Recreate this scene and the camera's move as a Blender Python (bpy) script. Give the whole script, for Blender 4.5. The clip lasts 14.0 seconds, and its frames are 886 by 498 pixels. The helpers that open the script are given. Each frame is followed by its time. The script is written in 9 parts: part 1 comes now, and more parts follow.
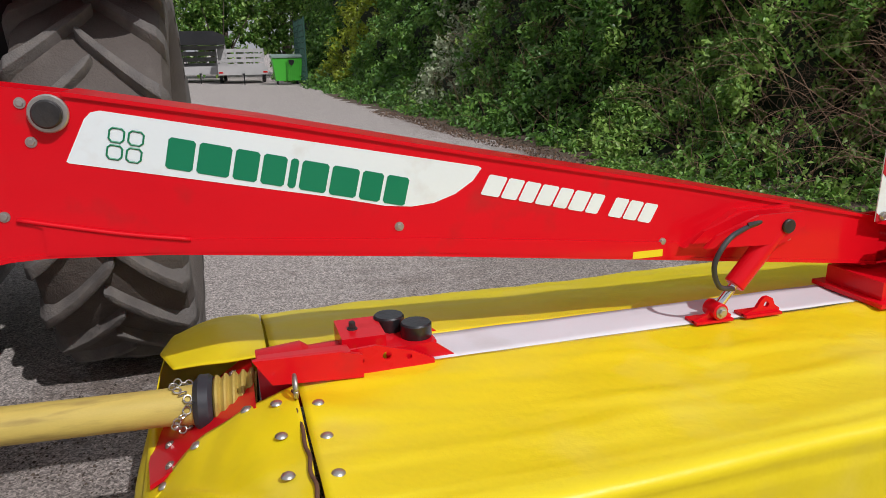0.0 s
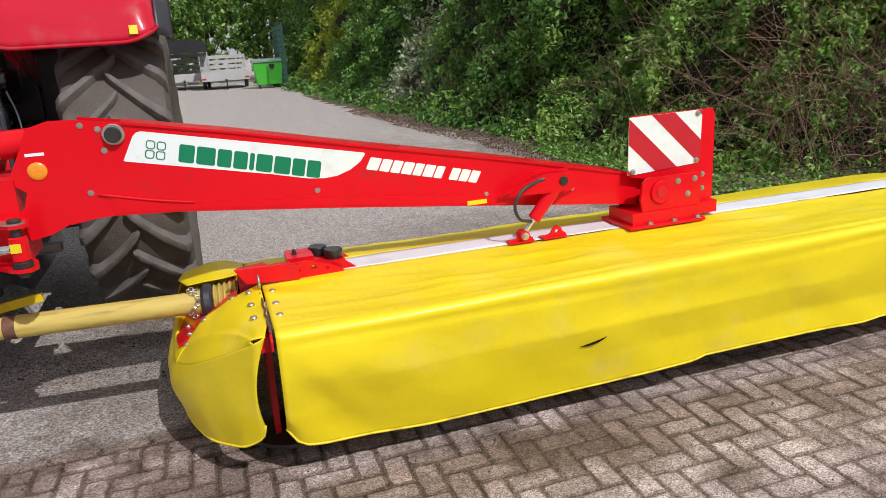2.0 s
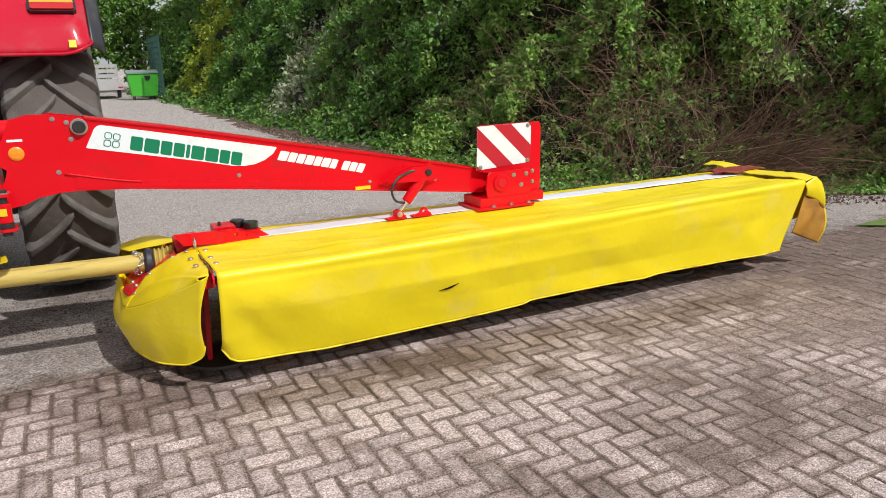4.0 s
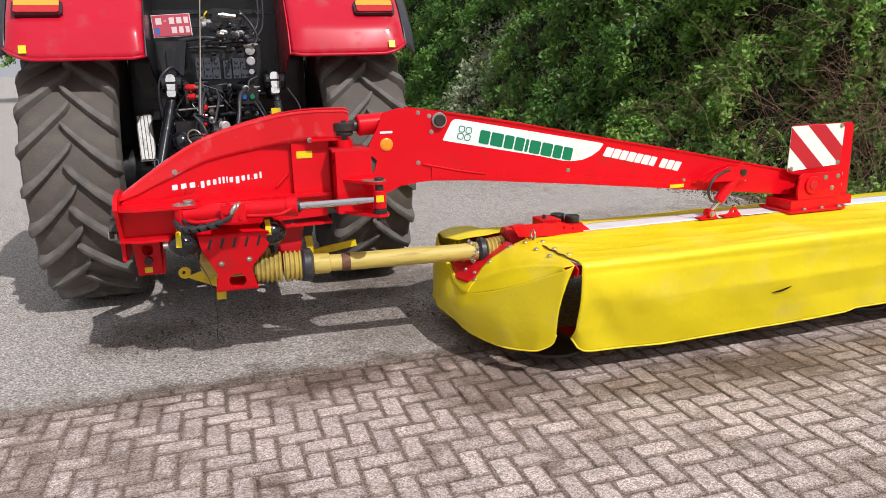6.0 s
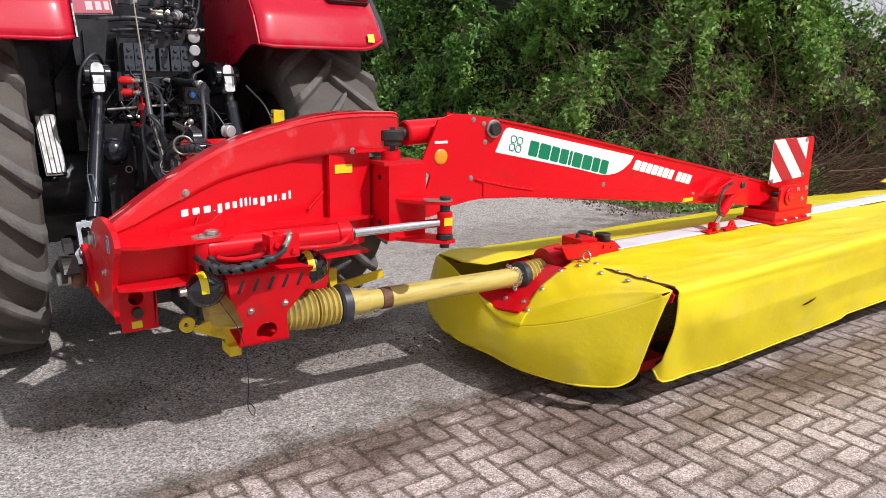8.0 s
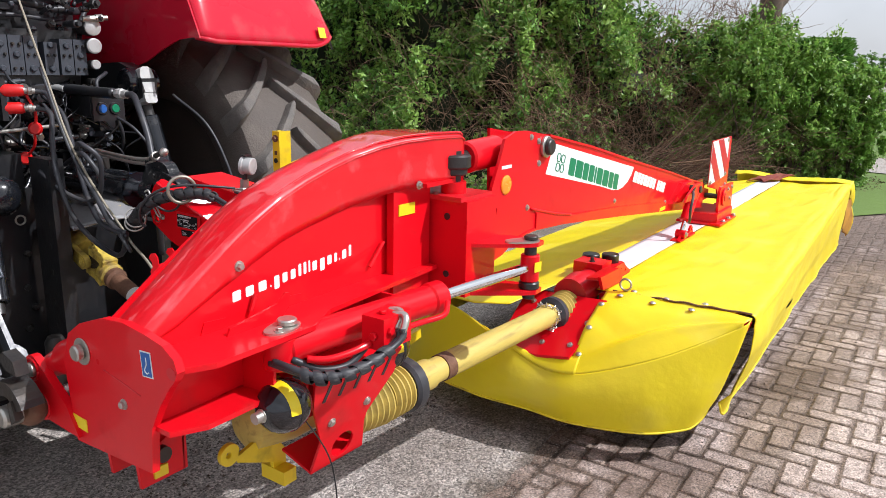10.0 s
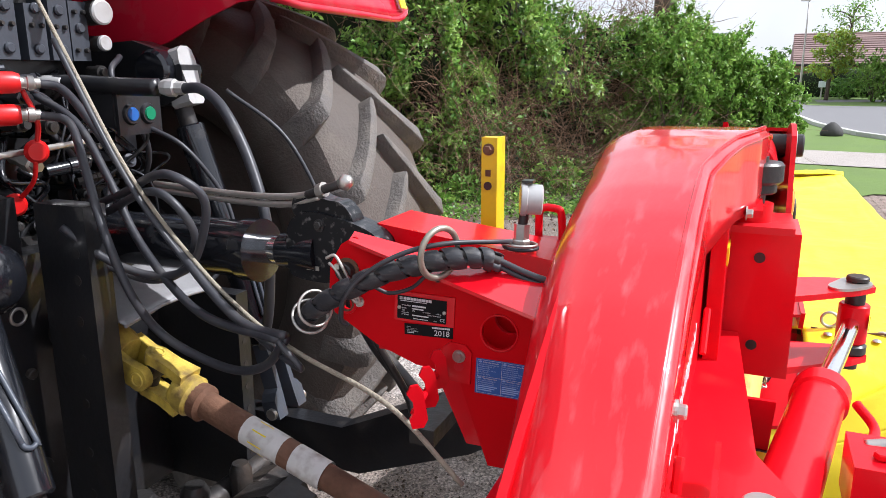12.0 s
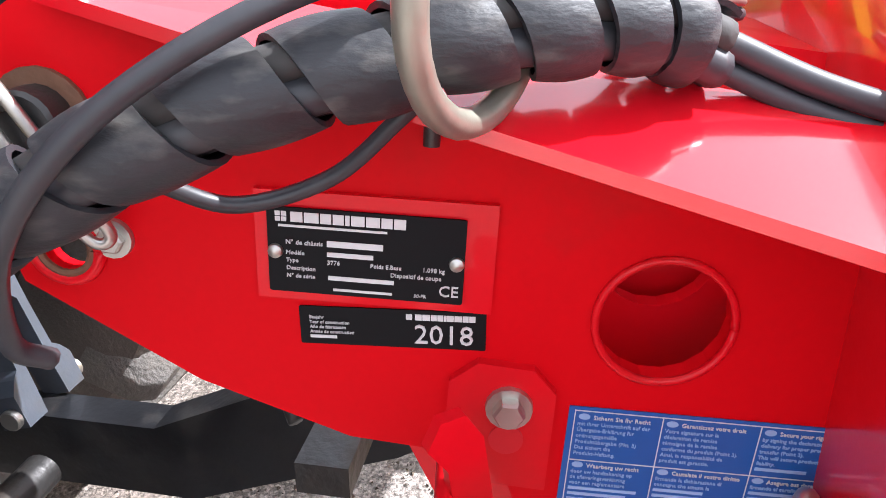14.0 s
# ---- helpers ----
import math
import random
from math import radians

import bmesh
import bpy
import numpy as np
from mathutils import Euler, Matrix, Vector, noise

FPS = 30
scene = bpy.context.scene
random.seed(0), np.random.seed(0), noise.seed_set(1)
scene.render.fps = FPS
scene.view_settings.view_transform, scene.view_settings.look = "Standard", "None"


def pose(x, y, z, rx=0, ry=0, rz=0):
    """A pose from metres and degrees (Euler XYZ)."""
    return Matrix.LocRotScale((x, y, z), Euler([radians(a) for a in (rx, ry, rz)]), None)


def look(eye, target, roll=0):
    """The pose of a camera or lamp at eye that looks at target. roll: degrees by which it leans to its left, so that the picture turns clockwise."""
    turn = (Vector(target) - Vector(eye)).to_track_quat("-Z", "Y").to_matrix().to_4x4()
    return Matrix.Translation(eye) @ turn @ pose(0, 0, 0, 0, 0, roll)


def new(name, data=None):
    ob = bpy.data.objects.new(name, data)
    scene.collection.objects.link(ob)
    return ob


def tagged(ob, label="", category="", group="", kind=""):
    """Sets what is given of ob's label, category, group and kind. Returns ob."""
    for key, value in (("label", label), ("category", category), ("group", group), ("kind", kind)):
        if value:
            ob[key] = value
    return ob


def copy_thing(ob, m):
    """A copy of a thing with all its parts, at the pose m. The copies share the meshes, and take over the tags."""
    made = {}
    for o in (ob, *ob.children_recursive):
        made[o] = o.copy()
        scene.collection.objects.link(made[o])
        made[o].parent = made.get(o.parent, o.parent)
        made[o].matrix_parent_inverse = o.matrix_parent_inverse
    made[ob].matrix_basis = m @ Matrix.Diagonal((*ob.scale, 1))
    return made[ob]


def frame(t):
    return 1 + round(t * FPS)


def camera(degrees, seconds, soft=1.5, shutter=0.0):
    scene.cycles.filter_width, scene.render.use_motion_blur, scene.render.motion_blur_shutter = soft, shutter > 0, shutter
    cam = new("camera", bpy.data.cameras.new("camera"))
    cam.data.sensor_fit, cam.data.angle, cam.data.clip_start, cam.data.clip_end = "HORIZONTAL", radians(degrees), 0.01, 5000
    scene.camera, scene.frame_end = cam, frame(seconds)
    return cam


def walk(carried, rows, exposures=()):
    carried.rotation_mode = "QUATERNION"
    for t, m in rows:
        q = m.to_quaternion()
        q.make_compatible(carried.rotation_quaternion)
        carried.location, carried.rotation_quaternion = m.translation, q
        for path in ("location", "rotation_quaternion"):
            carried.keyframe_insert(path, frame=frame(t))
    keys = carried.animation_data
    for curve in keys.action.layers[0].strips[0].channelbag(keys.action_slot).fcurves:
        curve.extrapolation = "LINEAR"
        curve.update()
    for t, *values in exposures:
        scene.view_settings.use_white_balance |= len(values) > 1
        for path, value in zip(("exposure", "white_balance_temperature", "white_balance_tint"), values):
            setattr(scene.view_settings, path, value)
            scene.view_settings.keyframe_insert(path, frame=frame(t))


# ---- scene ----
cam = camera(62.9, 14.0, soft=0.6)
PATH = [
    (0, (0.378, 0.193, 1.475), (0.92, 2.042, 0.942), -1.0),
    (0.5, (0.38, -0.227, 1.541), (0.682, 1.7, 1.099), -3.7),
    (1, (0.269, -0.563, 1.585), (0.585, 1.362, 1.148), -4.4),
    (1.5, (0.263, -0.856, 1.62), (0.661, 1.051, 1.167), -5.5),
    (2, (0.383, -1.206, 1.63), (0.942, 0.634, 1.079), -3.7),
    (2.2, (0.408, -1.329, 1.635), (1.066, 0.478, 1.084), -3.4),
    (4.3, (-0.205, -2.295, 1.668), (0.667, -0.57, 1.154), -1.3),
    (4.5, (-0.328, -2.314, 1.674), (0.528, -0.58, 1.161), -1.1),
    (5, (-0.651, -2.332, 1.696), (0.133, -0.563, 1.191), -0.7),
    (5.5, (-0.876, -2.146, 1.647), (-0.203, -0.331, 1.144), -0.9),
    (6, (-1.173, -1.855, 1.65), (-0.609, -0.001, 1.155), -1.4),
    (6.5, (-1.479, -1.603, 1.659), (-0.712, 0.181, 1.178), -0.0),
    (7, (-1.694, -1.373, 1.644), (-0.804, 0.355, 1.173), 0.7),
    (7.5, (-1.941, -1.031, 1.63), (-1.018, 0.677, 1.15), -1.0),
    (8, (-2.209, -0.692, 1.614), (-1.083, 0.891, 1.136), 1.0),
    (8.2, (-2.303, -0.558, 1.642), (-1.075, 0.946, 1.163), 1.6),
    (10.3, (-2.61, 0.953, 1.649), (-0.993, 2.023, 1.16), 0.8),
    (10.5, (-2.571, 1.113, 1.651), (-0.944, 2.168, 1.161), 0.6),
    (11, (-2.528, 1.443, 1.635), (-0.87, 2.455, 1.161), 0.6),
    (11.5, (-2.489, 1.828, 1.623), (-0.752, 2.705, 1.161), -0.7),
    (12, (-2.299, 2.123, 1.545), (-0.508, 2.883, 1.081), -0.2),
    (12.5, (-2.005, 2.378, 1.523), (-0.179, 3.043, 1.052), -1.5),
    (13, (-1.761, 2.544, 1.435), (0.132, 2.937, 0.923), -0.3),
    (13.5, (-1.597, 2.559, 1.336), (0.272, 2.864, 0.691), -0.0),
    (14, (-1.529, 2.528, 1.297), (0.276, 2.819, 0.485), 0.5),
]
EXPOSURES = [(0, -0.58, 6200, 14), (1, -0.38, 6200, 14), (2.0, -0.29, 6250, 13), (4.3, -0.20, 6350, 12), (8.2, -0.05, 6150, 12), (10.3, 0.28, 6100, 12), (11.5, 0.54, 6100, 12), (12.5, 0.76, 5900, 14), (13, 0.96, 5900, 14), (13.5, 1.33, 5850, 13), (14, 1.72, 5950, 12)]
walk(cam, [(t, look(eye, target, roll)) for t, eye, target, roll in PATH], EXPOSURES)

# ---- light ----
SUN = Vector((0.36, -0.87, 1.0)).normalized()
world = bpy.data.worlds.new("world")
scene.world = world
world.use_nodes = True
wn, wl = world.node_tree.nodes, world.node_tree.links
wn.clear()
w_out = wn.new("ShaderNodeOutputWorld")
w_bg = wn.new("ShaderNodeBackground")
w_sky = wn.new("ShaderNodeTexSky")
w_sky.sky_type = "NISHITA"
w_sky.sun_disc = False
w_sky.sun_elevation = math.asin(SUN.z)
w_sky.sun_rotation = math.atan2(SUN.x, SUN.y)
w_sky.air_density, w_sky.dust_density, w_sky.ozone_density = 1.0, 2.5, 1.0
w_mix = wn.new("ShaderNodeMixRGB")
w_mix.inputs[2].default_value = (9.5, 9.6, 9.8, 1)
w_co = wn.new("ShaderNodeTexCoord")
w_no = wn.new("ShaderNodeTexNoise")
w_no.inputs["Scale"].default_value = 2.2
w_no.inputs["Detail"].default_value = 6
w_ra = wn.new("ShaderNodeMapRange")
w_ra.inputs[1].default_value, w_ra.inputs[2].default_value = 0.3, 0.62
w_ra.inputs[3].default_value, w_ra.inputs[4].default_value = 0.45, 0.95
wl.new(w_co.outputs["Generated"], w_no.inputs["Vector"])
wl.new(w_no.outputs[0], w_ra.inputs[0])
wl.new(w_ra.outputs[0], w_mix.inputs[0])
wl.new(w_sky.outputs[0], w_mix.inputs[1])
wl.new(w_mix.outputs[0], w_bg.inputs[0])
wl.new(w_bg.outputs[0], w_out.inputs[0])
w_bg.inputs[1].default_value = 0.082
sun = new("sun", bpy.data.lights.new("sun", "SUN"))
sun.data.energy, sun.data.angle, sun.data.color = 4.1, radians(0.7), (1.0, 0.968, 0.93)
sun.matrix_world = look(SUN * 50, (0, 0, 0))


# ---- materials ----
def material(name, base, rough=0.5, metal=0.0, coat=0.0, vary=0.12, scale=9.0, fine=120.0, bump=0.0, bump_scale=60.0,
             dirt=None, dirt_scale=3.0, dirt_amount=0.0, per=None, per_amount=0.25, spec=0.5, stretch=None, translucent=0.0):
    """A surface with colour that varies at two scales, an optional stain colour, relief, and an optional change from piece to piece."""
    m = bpy.data.materials.new(name)
    m.use_nodes = True
    n, l = m.node_tree.nodes, m.node_tree.links
    bsdf = n["Principled BSDF"]
    co = n.new("ShaderNodeTexCoord")
    src = co.outputs["Object"]
    if stretch:
        mp = n.new("ShaderNodeMapping")
        mp.inputs["Scale"].default_value = stretch
        l.new(src, mp.inputs[0])
        src = mp.outputs[0]

    def noise_at(sc, detail=4):
        t = n.new("ShaderNodeTexNoise")
        t.inputs["Scale"].default_value = sc
        t.inputs["Detail"].default_value = detail
        l.new(src, t.inputs["Vector"])
        return t.outputs[0]

    def mul(a, k, off):
        t = n.new("ShaderNodeMath")
        t.operation = "MULTIPLY_ADD"
        l.new(a, t.inputs[0])
        t.inputs[1].default_value, t.inputs[2].default_value = k, off
        return t.outputs[0]

    big, small = noise_at(scale), noise_at(fine, 3)
    add = n.new("ShaderNodeMath")
    l.new(mul(big, 2 * vary, 1 - vary), add.inputs[0])
    l.new(mul(small, vary, -vary / 2), add.inputs[1])
    value = add.outputs[0]
    if per:
        if per == "object":
            rnd = n.new("ShaderNodeObjectInfo").outputs["Random"]
        else:
            rnd = n.new("ShaderNodeNewGeometry").outputs["Random Per Island"]
        t = n.new("ShaderNodeMath")
        t.operation = "MULTIPLY"
        l.new(value, t.inputs[0])
        l.new(mul(rnd, 2 * per_amount, 1 - per_amount), t.inputs[1])
        value = t.outputs[0]
    hsv = n.new("ShaderNodeHueSaturation")
    hsv.inputs["Color"].default_value = (*base, 1)
    l.new(value, hsv.inputs["Value"])
    if per:
        l.new(mul(rnd, 0.012, 0.494), hsv.inputs["Hue"])
    colour = hsv.outputs[0]
    rough_in = mul(big, 0.22, rough - 0.11)
    if dirt:
        spots = noise_at(dirt_scale, 8)
        rmp = n.new("ShaderNodeMapRange")
        rmp.inputs[1].default_value, rmp.inputs[2].default_value = 0.62 - 0.28 * dirt_amount, 0.78 - 0.1 * dirt_amount
        l.new(spots, rmp.inputs[0])
        mix = n.new("ShaderNodeMixRGB")
        mix.inputs[2].default_value = (*dirt, 1)
        l.new(mul(rmp.outputs[0], min(1.0, 0.35 + 0.6 * dirt_amount), 0.0), mix.inputs[0])
        l.new(colour, mix.inputs[1])
        colour = mix.outputs[0]
        t = n.new("ShaderNodeMath")
        l.new(rough_in, t.inputs[0])
        l.new(mul(rmp.outputs[0], 0.25, 0), t.inputs[1])
        t.use_clamp = True
        rough_in = t.outputs[0]
    l.new(colour, bsdf.inputs["Base Color"])
    l.new(rough_in, bsdf.inputs["Roughness"])
    bsdf.inputs["Metallic"].default_value = metal
    bsdf.inputs["Specular IOR Level"].default_value = spec
    bsdf.inputs["Coat Weight"].default_value = coat
    bsdf.inputs["Coat Roughness"].default_value = 0.05
    if bump:
        b = n.new("ShaderNodeBump")
        b.inputs["Strength"].default_value = min(1.0, bump)
        b.inputs["Distance"].default_value = 0.01
        t = n.new("ShaderNodeMath")
        l.new(noise_at(bump_scale, 6), t.inputs[0])
        l.new(mul(noise_at(bump_scale * 0.17, 3), 1.5, 0), t.inputs[1])
        l.new(t.outputs[0], b.inputs["Height"])
        l.new(b.outputs[0], bsdf.inputs["Normal"])
    if translucent:
        tr = n.new("ShaderNodeBsdfTranslucent")
        l.new(colour, tr.inputs[0])
        ms = n.new("ShaderNodeMixShader")
        ms.inputs[0].default_value = translucent
        l.new(bsdf.outputs[0], ms.inputs[1])
        l.new(tr.outputs[0], ms.inputs[2])
        l.new(ms.outputs[0], n["Material Output"].inputs[0])
    return m


RED = material("red_paint", (0.66, 0.004, 0.011), 0.32, coat=0.26, spec=0.12, vary=0.05, scale=4, fine=300, bump=0.03, bump_scale=40,
               dirt=(0.30, 0.03, 0.025), dirt_scale=7, dirt_amount=0.12)
HOOD_RED = material("scratched_red_paint", (0.66, 0.004, 0.011), 0.34, coat=1.0, spec=0.25, vary=0.05, scale=4, fine=300, bump=0.05, bump_scale=30,
                    dirt=(0.64, 0.15, 0.16), dirt_scale=11, dirt_amount=0.26, stretch=(1.0, 3.5, 1.0))
RED_WORN = material("worn_red_paint", (0.58, 0.010, 0.018), 0.42, coat=0.08, spec=0.3, vary=0.10, scale=6, fine=200, bump=0.06, bump_scale=50,
                    dirt=(0.20, 0.045, 0.035), dirt_scale=9, dirt_amount=0.35)
# darker, duller copy of RED: the cheek's shade is put into its colour
SHADED_RED = material("shaded_red_paint", (0.60, 0.003, 0.007), 0.36, coat=0.0, spec=0.05, vary=0.06, scale=4, fine=300, bump=0.03, bump_scale=40,
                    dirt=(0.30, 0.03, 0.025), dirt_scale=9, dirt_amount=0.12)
GLOSS_RED = material("polished_red_paint", (0.68, 0.005, 0.013), 0.16, coat=1.0, spec=0.5, vary=0.05, scale=4, fine=300, bump=0.015, bump_scale=30)
TRACTOR_RED = material("tractor_red_paint", (0.52, 0.008, 0.028), 0.28, coat=0.6, spec=0.10, vary=0.05, scale=3, fine=250,
                       dirt=(0.32, 0.12, 0.11), dirt_scale=6, dirt_amount=0.15)
YELLOW = material("yellow_tarpaulin", (0.83, 0.66, 0.003), 0.40, spec=0.55, vary=0.05, scale=5, fine=420, bump=0.24, bump_scale=20,
                  dirt=(0.74, 0.60, 0.10), dirt_scale=3.2, dirt_amount=0.30)
TARP_INSIDE = material("dirty_tarpaulin_underside", (0.46, 0.22, 0.02), 0.7, vary=0.25, scale=7, bump=0.2, bump_scale=20,
                       dirt=(0.13, 0.05, 0.015), dirt_scale=5, dirt_amount=0.7)
HEM = material("soiled_yellow_hem", (0.80, 0.63, 0.02), 0.55, vary=0.1, scale=8, bump=0.1, dirt=(0.16, 0.11, 0.035), dirt_scale=13, dirt_amount=0.55)
TARP_FOLD = material("rusty_tarpaulin_edge", (0.20, 0.028, 0.016), 0.75, vary=0.3, scale=14, bump=0.2, bump_scale=30, dirt=(0.42, 0.27, 0.03), dirt_scale=9, dirt_amount=0.4)
WHITE_TARP = material("white_tarpaulin", (0.72, 0.72, 0.74), 0.5, vary=0.05, scale=6, fine=200, bump=0.12, bump_scale=16,
                      dirt=(0.45, 0.42, 0.36), dirt_scale=4, dirt_amount=0.25)
WHITE = material("white_film", (0.76, 0.83, 0.84), 0.35, vary=0.03, scale=6, dirt=(0.55, 0.52, 0.47), dirt_scale=11, dirt_amount=0.15)
GREEN = material("green_film", (0.0, 0.19, 0.085), 0.4, vary=0.05)
YELLOW_PAINT = material("yellow_paint", (0.75, 0.55, 0.01), 0.4, vary=0.08, scale=12, bump=0.05,
                        dirt=(0.25, 0.17, 0.03), dirt_scale=14, dirt_amount=0.3)
PTO_YELLOW = material("old_yellow_plastic", (0.56, 0.43, 0.10), 0.5, vary=0.15, scale=8, stretch=(1, 6, 6),
                      dirt=(0.20, 0.13, 0.05), dirt_scale=6, dirt_amount=0.35, bump=0.06)
SOILED = material("soiled_yellow_rubber", (0.46, 0.34, 0.07), 0.6, vary=0.2, scale=14, bump=0.1, dirt=(0.07, 0.045, 0.025), dirt_scale=12, dirt_amount=0.55)
STICKER_YELLOW = material("yellow_sticker", (0.80, 0.62, 0.01), 0.4, vary=0.04)
BLUE_STICKER = material("blue_sticker", (0.015, 0.10, 0.36), 0.35, vary=0.06)
BLACK = material("black_paint", (0.012, 0.0125, 0.0145), 0.34, coat=0.2, vary=0.3, scale=14, bump=0.1, bump_scale=70,
                 dirt=(0.032, 0.028, 0.024), dirt_scale=17, dirt_amount=0.3)
BLACK_GLOSS = material("glossy_black_paint", (0.008, 0.009, 0.012), 0.18, coat=0.4, vary=0.2, scale=10,
                       dirt=(0.045, 0.042, 0.04), dirt_scale=16, dirt_amount=0.2)
CHIPPED = material("chipped_black_paint", (0.005, 0.006, 0.008), 0.30, coat=0.25, spec=0.3, vary=0.2, scale=10, bump=0.08, bump_scale=40,
                   dirt=(0.40, 0.38, 0.36), dirt_scale=70, dirt_amount=0.16)
DARK_METAL = material("dark_greasy_metal", (0.045, 0.043, 0.042), 0.4, metal=0.5, vary=0.35, scale=14, bump=0.2, bump_scale=60,
                      dirt=(0.07, 0.05, 0.035), dirt_scale=12, dirt_amount=0.5)
GREY_PART = material("grey_cast_part", (0.042, 0.048, 0.060), 0.45, vary=0.15, scale=20, bump=0.08)
WRAP = material("scuffed_plastic_wrap", (0.020, 0.021, 0.025), 0.5, vary=0.3, scale=30, fine=400, bump=0.12, bump_scale=90, dirt=(0.17, 0.16, 0.145), dirt_scale=45, dirt_amount=0.30, stretch=(1, 1, 2.5))
OLD_HOSE = material("sun_bleached_hose", (0.040, 0.038, 0.036), 0.7, vary=0.25, scale=30, bump=0.1)
RUBBER = material("hose_rubber", (0.030, 0.031, 0.037), 0.42, vary=0.2, scale=20, bump=0.05, dirt=(0.09, 0.085, 0.08), dirt_scale=15, dirt_amount=0.35)
# brown sidewall rubber, darkened: the shade between lugs is put into its colour
CARCASS = material("tyre_carcass", (0.098, 0.081, 0.069), 0.75, vary=0.25, scale=6, fine=90, bump=0.4, bump_scale=120,
                   dirt=(0.17, 0.15, 0.13), dirt_scale=7, dirt_amount=0.45)
TYRE = material("tyre_rubber", (0.120, 0.109, 0.099), 0.75, vary=0.25, scale=6, fine=90, bump=0.5, bump_scale=120,
                dirt=(0.20, 0.18, 0.155), dirt_scale=12, dirt_amount=0.6)
ZINC = material("dull_yellow_zinc", (0.34, 0.32, 0.26), 0.42, metal=0.7, vary=0.2, scale=40, bump=0.08, dirt=(0.16, 0.13, 0.09), dirt_scale=30, dirt_amount=0.35)
CHROME = material("chrome_rod", (0.78, 0.79, 0.80), 0.12, metal=1.0, vary=0.05)
RIM = material("dusty_wheel_rim", (0.060, 0.048, 0.040), 0.8, vary=0.25, scale=5, bump=0.2, dirt=(0.11, 0.09, 0.075), dirt_scale=4, dirt_amount=0.5)
STEEL = material("galvanised_steel", (0.50, 0.48, 0.44), 0.38, metal=0.9, vary=0.15, scale=30, bump=0.05)
RUST = material("rusty_steel", (0.17, 0.085, 0.05), 0.65, metal=0.3, vary=0.3, scale=20, bump=0.2, bump_scale=80,
                dirt=(0.06, 0.03, 0.02), dirt_scale=14, dirt_amount=0.5)
WORN_WHITE = material("worn_white_label", (0.62, 0.61, 0.58), 0.5, vary=0.12, scale=25, dirt=(0.16, 0.11, 0.08), dirt_scale=30, dirt_amount=0.5)
ORANGE = material("orange_reflector", (0.85, 0.28, 0.01), 0.25, coat=0.6, vary=0.08, scale=60)
LAMP_RED = material("red_lamp_glass", (0.50, 0.01, 0.012), 0.15, coat=0.8, vary=0.1, scale=80)
LAMP_ORANGE = material("orange_lamp_glass", (0.90, 0.36, 0.03), 0.15, coat=0.8, vary=0.1, scale=80)


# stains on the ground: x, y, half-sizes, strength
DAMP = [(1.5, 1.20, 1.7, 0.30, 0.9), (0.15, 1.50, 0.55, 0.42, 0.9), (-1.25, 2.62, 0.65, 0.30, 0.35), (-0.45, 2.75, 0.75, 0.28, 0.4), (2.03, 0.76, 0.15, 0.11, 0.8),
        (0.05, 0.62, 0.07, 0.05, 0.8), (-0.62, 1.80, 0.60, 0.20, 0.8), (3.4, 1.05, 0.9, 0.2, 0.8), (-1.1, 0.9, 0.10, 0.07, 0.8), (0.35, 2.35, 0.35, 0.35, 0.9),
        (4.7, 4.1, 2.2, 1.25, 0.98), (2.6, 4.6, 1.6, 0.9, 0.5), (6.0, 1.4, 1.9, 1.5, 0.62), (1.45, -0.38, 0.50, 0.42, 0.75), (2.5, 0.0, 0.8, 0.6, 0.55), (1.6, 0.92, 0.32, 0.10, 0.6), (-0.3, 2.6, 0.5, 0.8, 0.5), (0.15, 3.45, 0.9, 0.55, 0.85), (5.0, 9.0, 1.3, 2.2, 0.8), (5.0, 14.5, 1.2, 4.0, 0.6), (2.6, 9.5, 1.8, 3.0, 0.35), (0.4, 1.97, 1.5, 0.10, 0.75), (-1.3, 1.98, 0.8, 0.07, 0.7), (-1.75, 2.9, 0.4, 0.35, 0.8)]


